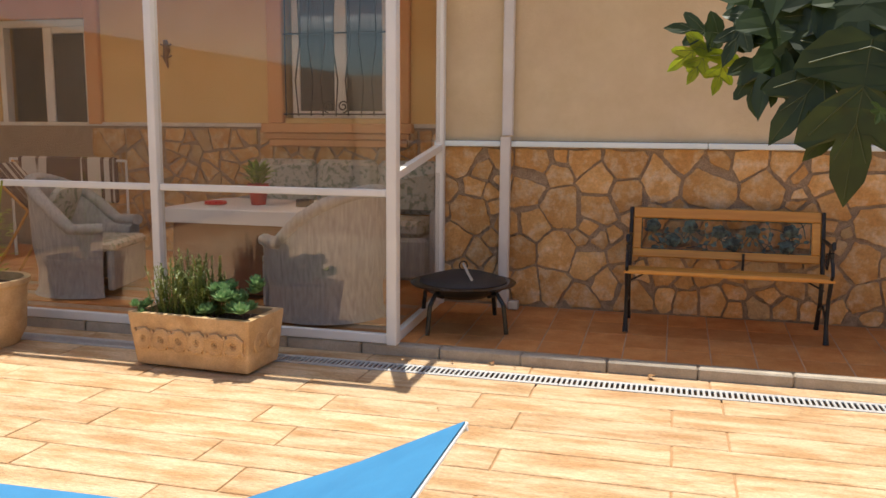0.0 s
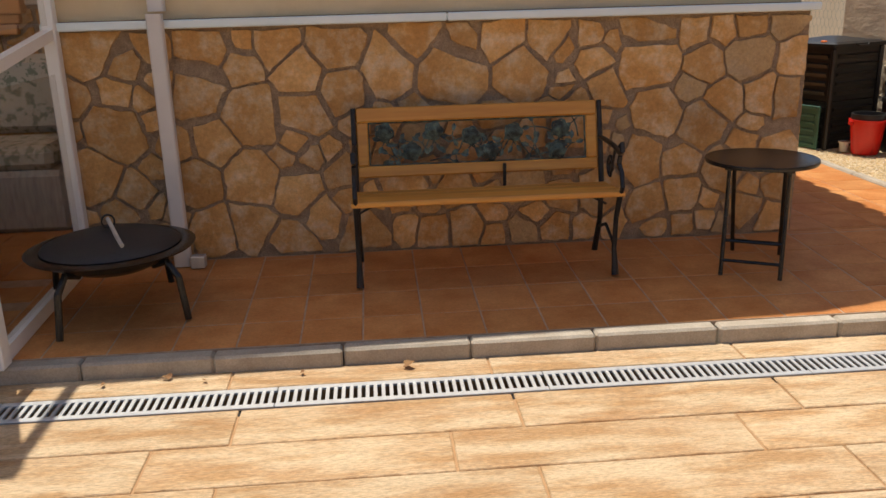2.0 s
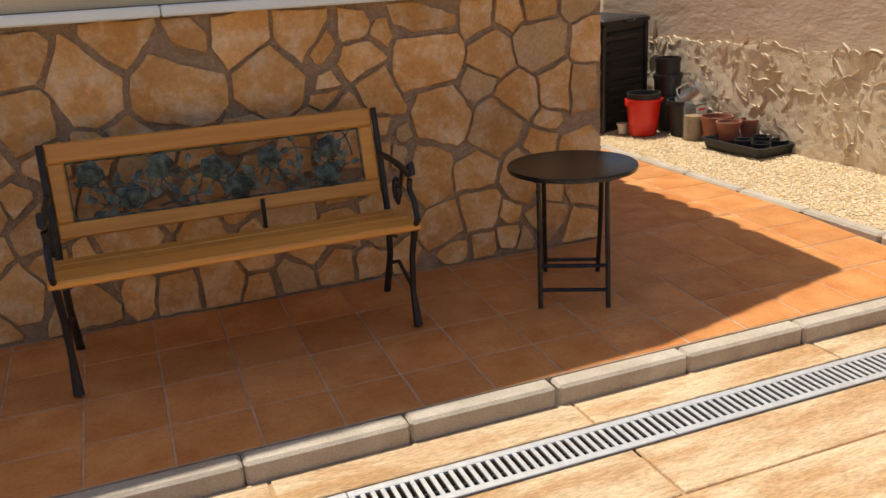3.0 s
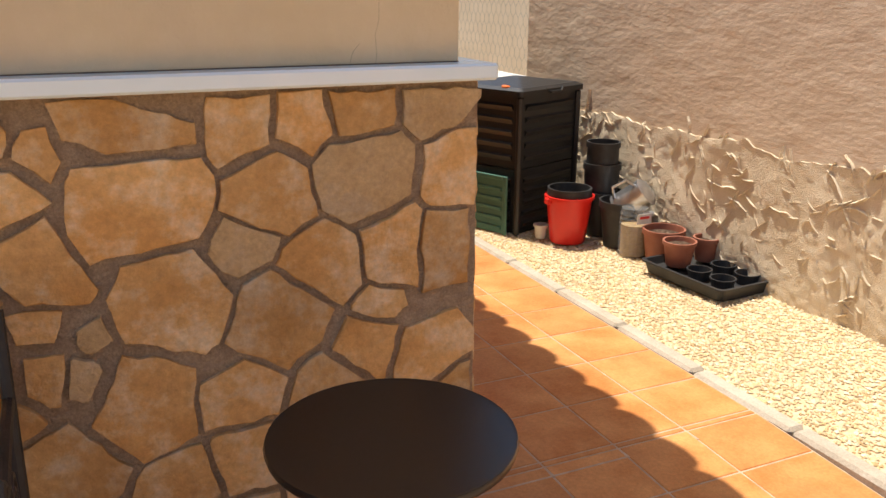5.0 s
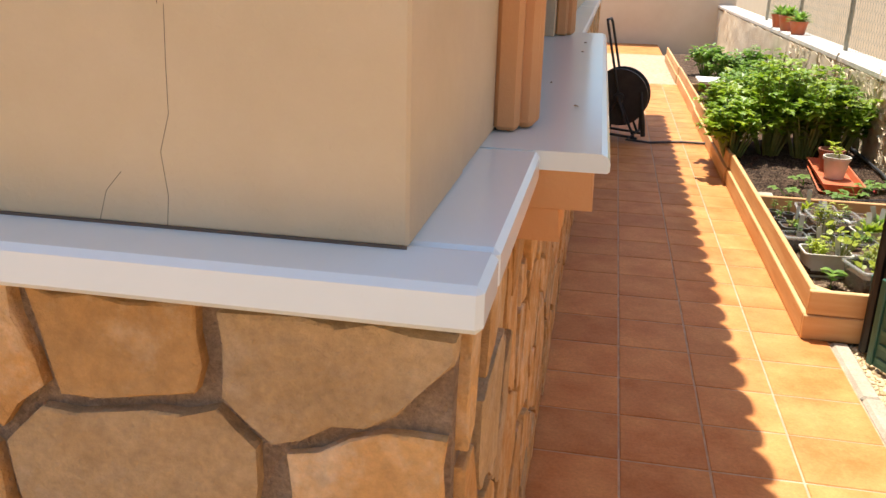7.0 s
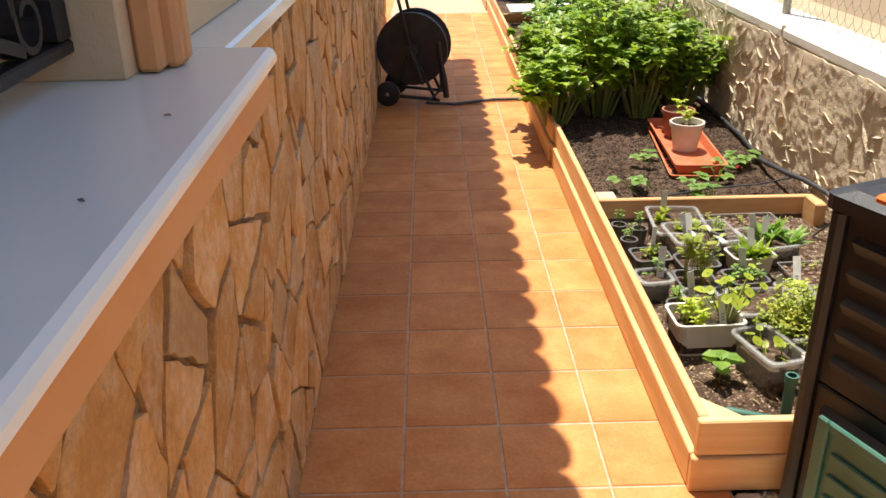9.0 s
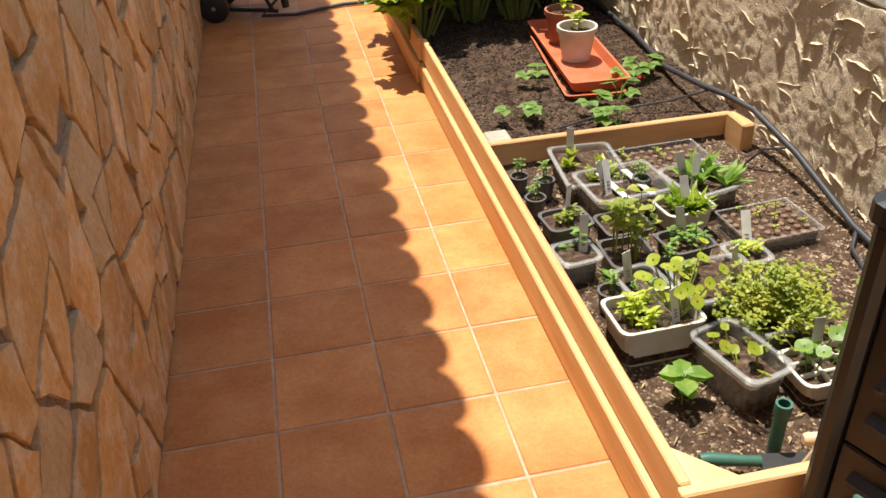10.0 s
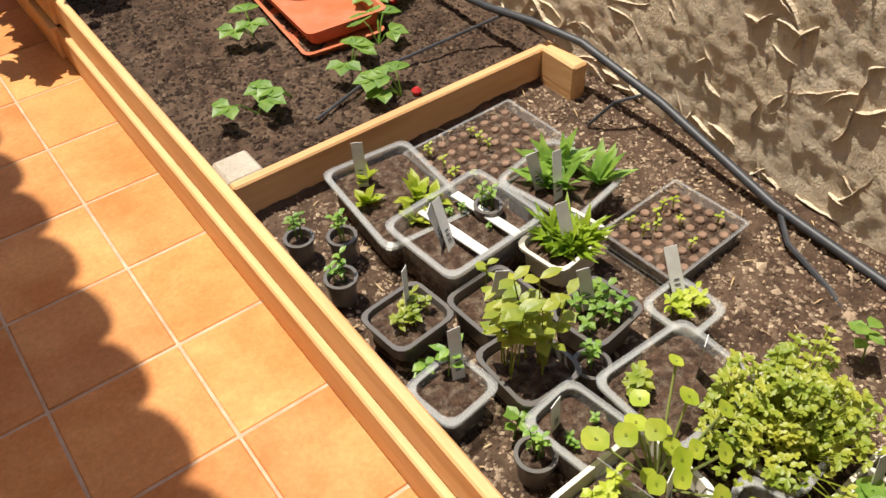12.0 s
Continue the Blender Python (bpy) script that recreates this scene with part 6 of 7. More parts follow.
def tub(name, label, x, y, z, w, d, h, rz, material, soil=0.7, plants=None, labels=0, r=0.022, category="plant tub", group="", rim=0.006):
    """A rectangular tub with rim, soil, seedlings and name labels."""
    o = thing(name, label, category, group, pose(x, y, z, 0, 0, rz))
    a, b = w / 2, d / 2
    part("tub", Geo().tray([(a * 0.86, b * 0.86, r, 0), (a * 0.985, b * 0.985, r, h * 0.93), (a + rim, b + rim, r, h * 0.93), (a + rim, b + rim, r, h), (a - 0.002, b - 0.002, r, h), (a * 0.85, b * 0.85, r, 0.006)]), material, o)
    if material == CLEAR:
        ring = Geo().tray([(a - 0.003, b - 0.003, r, h + 0.001), (a + rim + 0.002, b + rim + 0.002, r, h - 0.005), (a + rim + 0.003, b + rim + 0.003, r, h + 0.003), (a - 0.003, b - 0.003, r, h + 0.004)])
        ring.f = ring.f[:-2]
        part("rim", ring, CLEAR_RIM, o)
    q = 0.86 + 0.125 * soil
    zs = h * soil
    part("soil", Geo().tray([(a * q - 0.004, b * q - 0.004, r * 0.9, 0.01), (a * q - 0.004, b * q - 0.004, r * 0.9, zs), (a * 0.4, b * 0.4, 0.01, zs + 0.005)]), POT_SOIL, o)
    if plants:
        kind, n, hh, size, material2, text = plants
        g = Geo()
        for _ in range(n):
            px, py = prng.uniform(-0.8, 0.8) * a * 0.85, prng.uniform(-0.8, 0.8) * b * 0.85
            if kind == "stem":
                stem_plant(g, px, py, zs, hh * prng.uniform(0.6, 1.1), prng.choice((2, 3, 4)), size, prng)
            elif kind == "tuft":
                for k in range(9):
                    aa, t = prng.uniform(0, 6.28), prng.uniform(0.1, 0.9)
                    g.leaf((px, py, zs), (math.cos(aa) * math.sin(t), math.sin(aa) * math.sin(t), math.cos(t)), (0, 0, 1), hh * prng.uniform(0.5, 1.1), size, 0.3, 0.2)
            elif kind == "bush":
                aa, t = prng.uniform(0, 6.28), prng.uniform(0, 1) ** 0.6
                lump = 1 + 0.45 * noise.noise(Vector((math.cos(aa) * 1.7, math.sin(aa) * 1.7, t * 2.5)))
                zz = zs + hh * lump * (1 - 0.5 * t * t) * prng.uniform(0.2, 1.0)
                bx, by = a * 1.4 * t * lump * math.cos(aa), b * 1.5 * t * lump * math.sin(aa)
                if prng.random() < 0.6:
                    g.tube([(bx * 0.5, by * 0.5, zs), (bx, by, zz)], 0.0012, 4, caps=False)
                for k in range(3):
                    a2 = aa + (k - 1) * 1.2
                    g.leaf((bx, by, zz), (math.cos(a2), math.sin(a2), prng.uniform(-0.5, 1.0)), (0, 0, 1), size * prng.uniform(0.6, 1.25), size * 0.66, 0.2, 0.2)
            elif kind == "sprig":
                px = -abs(px) * 0.9
                for k in range(4):
                    stem_plant(g, px + prng.uniform(-0.012, 0.012), py + prng.uniform(-0.01, 0.01), zs, hh * prng.uniform(0.4, 1.0), 3, size, prng, 0.6, 0.5)
            elif kind == "disc":
                zz = zs + hh * prng.uniform(0.3, 1.0)
                lx, ly = px + prng.uniform(-0.03, 0.03), py + prng.uniform(-0.03, 0.03)
                g.tube([(px, py, zs), ((px + lx) / 2, (py + ly) / 2, zs + (zz - zs) * 0.6), (lx, ly, zz)], 0.002, 5, caps=False)
                round_leaf(g, (lx, ly, zz), 11, size * prng.uniform(0.5, 1.0), (prng.uniform(-0.6, 0.6), prng.uniform(-0.8, 0.3), 1))
        tagged(part("seedling_growth", g, material2, o, text, tidy=False), kind="stuff")
    for k in range(labels):
        lx, ly = prng.uniform(-0.6, 0.6) * a, prng.uniform(-0.6, 0.6) * b
        m = pose(lx, ly, zs - 0.015, prng.uniform(-25, 5), prng.uniform(-22, 22), prng.uniform(-40, 40))
        lb = part("plant_label", Geo().box(-0.012, 0.012, -0.0006, 0.0006, 0, 0.125, 0, m), LABEL, o, "white plastic name label")
        part("writing", Geo().box(-0.005, 0.005, -0.0016, -0.0009, 0.038, 0.041, 0, m).box(-0.005, 0.005, -0.0016, -0.0009, 0.048, 0.051, 0, m).box(-0.005, 0.005, -0.0016, -0.0009, 0.058, 0.061, 0, m), INK, lb)
    return o


Z = 0.11
tub("white_tub", "white plastic tub of nasturtium and seedlings", 1.138, 3.248, Z, 0.20, 0.138, 0.11, 2, WHITE_POT, 0.75, ("sprig", 6, 0.075, 0.020, LIME, "bright sprigs of seedlings"), 1)
tub("clear_tub", "clear plastic food tub with pale seedlings", 1.262, 3.064, Z, 0.112, 0.19, 0.11, 15, CLEAR, 0.7, ("disc", 7, 0.07, 0.020, LIME, "small pale leaves"), 0)
tub("clear_tub", "long clear plastic tub divided by white strips", 1.308, 3.854, Z, 0.235, 0.185, 0.11, 5, CLEAR, 0.72, ("stem", 5, 0.03, 0.010, MIDGREEN, "tiny sprouts"), 2)
tub("clear_tub", "shallow clear tray with yellow-green lettuce", 1.268, 4.03, Z, 0.19, 0.265, 0.085, -4, CLEAR, 0.8, ("tuft", 6, 0.06, 0.022, LIME, "yellow-green lettuce leaves"), 1)
tub("clear_tub", "clear plastic tub of spinach seedlings", 1.558, 3.852, Z, 0.175, 0.185, 0.085, 12, CLEAR, 0.75, ("tuft", 9, 0.085, 0.022, MIDGREEN, "grey-green leaves"), 2)
tub("cream_tub", "cream plastic tub full of green leaves", 1.439, 3.715, Z, 0.145, 0.105, 0.09, 8, WHITE_POT, 0.8, ("tuft", 22, 0.07, 0.012, CELERY, "narrow bright green leaves"), 1)
tub("small_tub", "smoked plastic tub of yellow-green seedlings", 1.100, 3.752, Z, 0.125, 0.11, 0.075, 6, GREY_POT, 0.85, ("stem", 12, 0.035, 0.018, HERB, "small seedlings"), 1)
tub("small_tub", "clear smoked tub with one dark seedling", 1.067, 3.577, Z, 0.105, 0.10, 0.075, 8, CLEAR, 0.78, ("stem", 1, 0.06, 0.03, MIDGREEN, "dark green seedling"), 1)
tub("small_tub", "smoked tub of tall pepper seedlings", 1.198, 3.538, Z, 0.12, 0.135, 0.08, 0, GREY_POT, 0.75, ("stem", 14, 0.17, 0.036, HERB, "tall stems with paired leaves"), 0)
tub("small_tub", "dark smoked tub of soil behind the pepper seedlings", 1.243, 3.682, Z, 0.13, 0.115, 0.08, 4, GREY_POT, 0.75, ("stem", 3, 0.09, 0.03, HERB, "thin seedlings"), 1)
tub("small_tub", "low smoked tub of thin seedlings", 1.367, 3.552, Z, 0.125, 0.11, 0.08, 8, GREY_POT, 0.75, ("stem", 11, 0.055, 0.02, MIDGREEN, "thin seedlings"), 1)
tub("small_tub", "square clear tub with yellow sprouts", 1.500, 3.466, Z, 0.095, 0.098, 0.07, 4, CLEAR, 0.85, ("stem", 6, 0.04, 0.02, LIME, "yellow sprouts"), 1)
tub("clear_tub", "wide clear tub of bare soil with one seedling", 1.356, 3.352, Z, 0.20, 0.165, 0.09, 0, CLEAR, 0.85, None, 1)
tub("small_tub", "clear smoked tub of bare soil", 1.178, 3.388, Z, 0.105, 0.135, 0.085, 8, CLEAR, 0.8, ("stem", 4, 0.03, 0.012, MIDGREEN, "sprouts"), 1)
tub("herb_tub", "white tub with a dense bush of yellow-green herbs", 1.425, 3.20, Z, 0.19, 0.15, 0.09, 8, CLEAR, 0.8, ("bush", 620, 0.12, 0.0135, HERB, "dense small yellow-green leaves"), 0)
tub("cell_tray", "white foam cell tray with young plants", 1.452, 3.022, Z, 0.175, 0.12, 0.07, 2, WHITE_POT, 0.8, ("disc", 11, 0.08, 0.024, MIDGREEN, "round green leaves"), 1)
# nasturtium at the end of the white tub, and the seedling in the wide one
nast = thing("nasturtium", "nasturtium with round lime-green leaves in the white tub", "plant", m=pose(1.205, 3.255, Z + 0.085))
g = Geo()
for k in range(17):
    a, t = k * 2.4, 0.015 + 0.006 * k
    top = Vector((t * math.cos(a), t * math.sin(a), prng.uniform(0.05, 0.15)))
    part("stalk", Geo().tube([(0.2 * top.x, 0.2 * top.y, 0), (0.7 * top.x, 0.7 * top.y, top.z * 0.6), top], 0.0022, 5, caps=False), STALK, nast, tidy=False)
    g = Geo()
    round_leaf(g, top, 12, prng.uniform(0.012, 0.023), (0.5 * math.cos(a) + prng.uniform(-0.4, 0.4), 0.5 * math.sin(a) - 0.4, 1))
    part("leaf", g, LIME, nast, tidy=False)
pale = thing("young_plant", "pale green seedling alone in the wide clear tub", "plant", m=pose(1.295, 3.385, Z + 0.077))
g = Geo()
for k in range(5):
    stem_plant(g, prng.uniform(-0.015, 0.015), prng.uniform(-0.012, 0.012), 0, prng.uniform(0.025, 0.05), 3, 0.022, prng)
part("foliage", g, HERB, pale, tidy=False)
# low walls between the cells of the foam tray, and the glass slip in the white tub
cells = thing("cell_grid", "white foam grid of a seed tray", "seed tray", m=pose(1.452, 3.022, Z, 0, 0, 2))
for q in (-0.028, 0.028):
    part("cell_wall", Geo().box(q - 0.004, q + 0.004, -0.056, 0.056, 0.05, 0.0695, 0.002), WHITE_POT, cells)
    part("cell_wall", Geo().box(-0.08, 0.08, q * 0.7 - 0.004, q * 0.7 + 0.004, 0.05, 0.069, 0.002), WHITE_POT, cells)
slip = thing("glass_slip", "clear plastic slip dividing the white tub", "plastic strip", m=pose(1.14, 3.248, Z + 0.075, 0, 0, 100))
part("sheet", Geo().box(-0.065, 0.065, -0.001, 0.001, 0, 0.07, 0), CLEAR_RIM, slip)
strips = thing("divider_strips", "two white plastic strips laid across the tub", "plastic strip")
for q in (-0.03, 0.05):
    part("strip", Geo().box(-0.011, 0.011, -0.085, 0.085, 0, 0.003, 0, pose(1.308 + q, 3.854, Z + 0.098, 0, 6, 8)), LABEL, strips)
for xx, yy, rr, hh in ((1.053, 4.064, 0.028, 0.06), (1.121, 4.010, 0.028, 0.065), (1.062, 3.920, 0.03, 0.06), (1.100, 3.405, 0.032, 0.065), (1.288, 3.478, 0.031, 0.065), (1.372, 3.862, 0.026, 0.11)):
    o = round_pot("small_pot", "small smoked plastic cup with a sprout", xx, yy, Z, rr * 0.85, rr, hh, GREY_POT, group="small seedling cups", soil=0.8, rim=0.003)
    g = Geo()
    for k in range(3):
        stem_plant(g, prng.uniform(-0.012, 0.012), prng.uniform(-0.012, 0.012), hh * 0.8, prng.uniform(0.04, 0.08), 3, 0.016, prng)
    part("sprout", g, MIDGREEN, o, tidy=False)


def peat_tray(label, x, y, w, d, rz, nx, ny):
    o = thing("peat_tray", label, "seed tray", "", pose(x, y, Z, 0, 0, rz))
    part("tray", Geo().tray([(w / 2 * 0.95, d / 2 * 0.95, 0.008, 0), (w / 2, d / 2, 0.008, 0.045), (w / 2 + 0.004, d / 2 + 0.004, 0.008, 0.048), (w / 2 - 0.003, d / 2 - 0.003, 0.008, 0.048), (w / 2 * 0.94, d / 2 * 0.94, 0.008, 0.012)]), CLEAR if nx > 6 else EGGBOX, o)
    part("peat", Geo().box(-w / 2 * 0.93, w / 2 * 0.93, -d / 2 * 0.93, d / 2 * 0.93, 0.013, 0.034, 0.004), POT_SOIL if nx > 6 else EGGBOX, o)
    me = Geo().lathe([(0.0095, 0), (0.010, 0.008), (0.008, 0.011), (0.003, 0.010)], 9).mesh("peat_pellet", EGGBOX)
    for i in range(nx):
        for j in range(ny):
            q = new("peat_pellet", me)
            q.parent = o
            q.matrix_local = pose(-w / 2 * 0.82 + w * 0.82 * i / (nx - 1), -d / 2 * 0.82 + d * 0.82 * j / (ny - 1), 0.028 + prng.uniform(-0.003, 0.003))
    g = Geo()
    for k in range(9):
        stem_plant(g, prng.uniform(-0.4, 0.4) * w, prng.uniform(-0.4, 0.4) * d, 0.04, prng.uniform(0.015, 0.03), 2, 0.012, prng)
    tagged(part("sprout_growth", g, LIME, o, tidy=False), kind="stuff")


peat_tray("clear tray of brown peat pellets", 1.535, 4.06, 0.31, 0.22, 2, 9, 6)
peat_tray("brown pulp tray of peat pellets", 1.662, 3.631, 0.232, 0.18, 4, 7, 6)

# young plants straight in the soil
for x, y, h, n, size, text in ((1.13, 3.05, 0.08, 4, 0.06, "young bean plant with broad dark leaves"), (1.70, 3.22, 0.10, 3, 0.04, "young plant by the wall"),
                               (1.115, 3.475, 0.06, 3, 0.028, "small pale seedling in the soil"), (1.075, 3.665, 0.04, 3, 0.026, "small pale seedling by the tubs")):
    o = thing("young_plant", text, "plant", m=pose(x, y, soil_z(x, y)))
    g = Geo()
    stem_plant(g, 0, 0, 0, h, n, size, prng, 0.3, 0.7)
    part("foliage", g, MIDGREEN, o, tidy=False)
for x, y in ((1.21, 4.55), (1.31, 4.56), (1.615, 4.63), (1.525, 4.39), (1.49, 4.57), (1.37, 4.88), (1.735, 4.80), (1.81, 4.84)):
    o = thing("strawberry_plant", "small strawberry plant with three-part leaves", "plant", "strawberry plants", pose(x, y, soil_z(x, y)))
    g = Geo()
    for k in range(prng.choice((2, 3, 4))):
        a, r, hh = prng.uniform(0, 6.28), prng.uniform(0.03, 0.07), prng.uniform(0.03, 0.07)
        tip = (r * math.cos(a), r * math.sin(a), hh)
        g.tube([(0, 0, 0), (tip[0] * 0.6, tip[1] * 0.6, hh * 0.8), tip], 0.002, 4, caps=False)
        for q in (-1.1, 0, 1.1):
            g.leaf(tip, (math.cos(a + q), math.sin(a + q), 0.15), (0, 0, 1), 0.05, 0.04, 0.25, 0.25)
    part("foliage", g, STRAWBERRY, o, tidy=False)
    if prng.random() < 0.35:
        part("strawberry", Geo().lathe([(0.003, 0), (0.011, 0.008), (0.013, 0.016), (0.005, 0.024)], 10, pose(0.03, -0.02, 0.0)), BERRY, o)
otray = thing("drip_tray", "long terracotta plastic plant tray on the soil", "plant tray", m=pose(1.59, 5.08, 0.14, 0, 0, -4))
part("tray", Geo().tray([(0.10, 0.375, 0.02, 0), (0.115, 0.39, 0.02, 0.045), (0.121, 0.396, 0.02, 0.047), (0.111, 0.386, 0.02, 0.047), (0.098, 0.37, 0.02, 0.012)]), ORANGE_TRAY, otray)
o = thing("drip_tray", "second terracotta plastic tray under the first", "plant tray", m=pose(1.575, 5.05, 0.115, 0, 0, -6))
part("tray", Geo().tray([(0.10, 0.375, 0.02, 0), (0.115, 0.39, 0.02, 0.03), (0.121, 0.396, 0.02, 0.032), (0.111, 0.386, 0.02, 0.032), (0.098, 0.37, 0.02, 0.012)]), ORANGE_TRAY, o)
for nm, x, y, mm, text in (("white_pot", 1.58, 5.03, WHITE_POT, "white plastic pot with a pale seedling"), ("brown_pot", 1.60, 5.26, TERRA_POT, "brown plastic pot with a pale seedling")):
    o = round_pot(nm, text, x, y, 0.154, 0.058, 0.078, 0.14, mm)
    g = Geo()
    for k in range(3):
        stem_plant(g, prng.uniform(-0.02, 0.02), prng.uniform(-0.02, 0.02), 0.12, 0.06, 2, 0.045, prng)
    part("seedling", g, LIME, o, tidy=False)


# celery: clumps of stalks with divided leaves
def celery(x, y, h, spread, n, seed, material, name="celery_plant", text="tall bushy celery plant with bright green leaves", stalk=STALK):
    r = random.Random(seed)
    o = thing(name, text, "plant", "row of " + name.replace("_", " ") + "s", pose(x, y, soil_z(min(x, 1.95), y)))
    gs, gl = Geo(), Geo()
    for k in range(n):
        a, t = r.uniform(0, 6.28), r.uniform(0.05, 1) ** 0.7
        hh = h * r.uniform(0.55, 1.0) * (1 - 0.25 * t)
        tip = Vector((spread * t * math.cos(a), spread * t * math.sin(a), hh))
        base = Vector((0.07 * t * math.cos(a), 0.07 * t * math.sin(a), 0))
        mid = base.lerp(tip, 0.55) + Vector((0, 0, 0.06))
        gs.tube([base, mid, tip], [0.008, 0.006, 0.003], 5, caps=False)
        for q in range(12):
            w = r.uniform(0.0, 1.0) ** 0.75
            p = base.lerp(mid, 0.55 + 1.12 * w) if w < 0.4 else mid.lerp(tip, (w - 0.4) / 0.6)
            b = r.uniform(0, 6.28)
            d = Vector((math.cos(b), math.sin(b), r.uniform(0.0, 0.8)))
            c = p + d * r.uniform(0.02, 0.06)
            for e in (-0.8, 0, 0.8):
                gl.leaf(c, (math.cos(b + e), math.sin(b + e), d.z + r.uniform(-0.4, 0.3)), (0, 0, 1), r.uniform(0.038, 0.066), r.uniform(0.03, 0.048), r.uniform(0, 0.5), 0.25)
    part("stalk_clump", gs, stalk, o, tidy=False)
    part("foliage", gl, material, o, tidy=False)


for k, (x, y, h) in enumerate(((1.02, 5.62, 0.50), (1.30, 5.78, 0.60), (1.52, 5.74, 0.60), (1.74, 5.80, 0.56), (1.06, 6.1, 0.60), (1.44, 6.25, 0.65), (1.72, 6.3, 0.62))):
    celery(x, y, h * (0.95 + 0.09 * (k * 7 % 4)), 0.29, 36, 100 + k, CELERY)
for k, (x, y, h) in enumerate(((1.25, 7.3, 0.35), (1.6, 7.5, 0.4), (1.35, 8.1, 0.38), (1.7, 8.4, 0.42), (1.4, 9.3, 0.4), (1.7, 9.8, 0.45), (1.3, 10.4, 0.4))):
    celery(x, y, h, 0.22, 26, 200 + k, MIDGREEN, "potato_plant", "dark green leafy vegetable plant", MIDGREEN)

# garden tools by the near corner
tr = thing("hand_trowel", "hand trowel with a green plastic handle", "trowel", m=pose(1.14, 2.84, 0.15, 0, 0, -12))
part("handle", Geo().tube([(-0.07, 0, 0.0), (-0.05, 0, 0.0), (0.03, 0, -0.008), (0.05, 0, -0.01)], [0.011, 0.014, 0.011, 0.012], 10), GREEN_PLASTIC, tr, smooth=True)
part("blade", Geo().box(0.05, 0.16, -0.025, 0.025, -0.018, -0.014, 0.001), BLACK_POT, tr)
st = thing("water_spike", "dark green plastic irrigation spike", "irrigation spike", m=pose(1.245, 2.87, 0.10))
part("tube", Geo().lathe([(0.014, 0), (0.014, 0.12), (0.017, 0.122), (0.017, 0.145), (0.012, 0.145), (0.011, 0.1)], 16), GREEN_PLASTIC, st, smooth=True)
hd = thing("wooden_tool", "small tool with a pale wooden handle", "garden tool", m=pose(1.27, 2.785, 0.225, 0, 0, -12))
part("handle", Geo().tube([(-0.03, 0, 0.0), (-0.025, 0, 0), (0.10, 0, 0.01), (0.12, 0, 0.01)], [0.009, 0.013, 0.012, 0.009], 12), PALE_WOOD, hd, smooth=True)
part("shaft", Geo().tube([(0.02, 0, 0.0), (0.0, 0.02, -0.1)], 0.012, 8), PALE_WOOD, hd)
weed = thing("weed", "thin grass blade growing at the bed corner", "weed", m=pose(1.2, 2.66, -0.01))
g = Geo()
for k in range(6):
    a = k * 1.1
    g.leaf((0.01 * k, 0, 0), (math.cos(a) * 0.4, math.sin(a) * 0.4, 1), (math.cos(a), math.sin(a), 0.2), 0.1, 0.006, 0.6, 0.1)
part("blades", g, HERB, weed, tidy=False)

# pots on the far part of the low wall
for k, (y, r) in enumerate(((9.2, 0.09), (9.75, 0.11), (10.3, 0.10))):
    o = round_pot("wall_pot", "terracotta pot with a plant on the wall cap", RX + 0.08, y, 0.746, r * 0.75, r, r * 1.5, ORANGE_TRAY, group="pots on the low wall")
    g = Geo()
    for q in range(40):
        a, t = prng.uniform(0, 6.28), prng.uniform(0.2, 1.3)
        g.leaf((0, 0, r * 1.3), (math.cos(a) * math.sin(t), math.sin(a) * math.sin(t), math.cos(t)), (0, 0, 1), 0.15, 0.04)
    part("foliage", g, MIDGREEN, o, tidy=False)
boards = thing("cold_frame", "stack of pale boards lying on the far bed", "boards", m=pose(1.35, 8.9, 0.25))
for k in range(3):
    part("board", Geo().box(-0.3, 0.3, -0.22 + 0.15 * k, -0.09 + 0.15 * k, 0, 0.02, 0.003), CAP, boards)

# leaf litter on the patio and terrace
for x, y, s in ((-2.15, -1.2, 0.05), (-3.05, -1.19, 0.035), (-2.55, -1.2, 0.025), (-3.3, -1.21, 0.025), (-2.9, -1.21, 0.02), (-3.15, -2.05, 0.018)):
    o = thing("dead_leaf", "small dry curled leaf on the patio", "leaf", "fallen leaves", pose(x, y, PATIO + 0.008, 0, 0, prng.uniform(0, 360)))
    g = Geo()
    g.leaf((0, 0, 0), (1, 0, 0.1), (0, 0, 1), s, s * 0.7, -0.3, 0.4)
    g.leaf((s * 0.3, 0.005, 0), (0.3, 1, 0.2), (0, 0, 1), s * 0.7, s * 0.5, -0.2, 0.5)
    part("blade", g, DRY, o, tidy=False)
for x, y in ((-0.005, 1.09), (0.054, 0.82), (-0.111, 1.64), (0.037, 1.735), (0.036, 2.01), (-0.085, 1.187)):
    o = thing("dead_leaf", "tiny dry husk on the marble sill", "leaf", "husks on the sill", pose(x, y, 1.1905, 0, 0, prng.uniform(0, 360)))
    part("blade", Geo().tube([(0, 0, 0.001), (0.003, 0, 0.002), (0.009, 0.001, 0.001)], [0.0006, 0.0016, 0.0006], 6), BARK, o)


# ---- stones of the house walls, each a piece of its own ----
def fill_seeds(seeds, x0, x1, z0, z1, gap, rng):
    """Add centres at random, no nearer than gap to another."""
    out = list(seeds)
    for _ in range(6000):
        p = (rng.uniform(x0 + 0.04, x1 - 0.04), rng.uniform(z0 + 0.05, z1 - 0.05))
        if all((p[0] - q[0]) ** 2 + (p[1] - q[1]) ** 2 > gap * gap for q in out):
            out.append(p)
    return out


def weight(i):
    """A size of its own for each stone."""
    return 0.012 * math.sin(i * 12.9898 + 1.3)


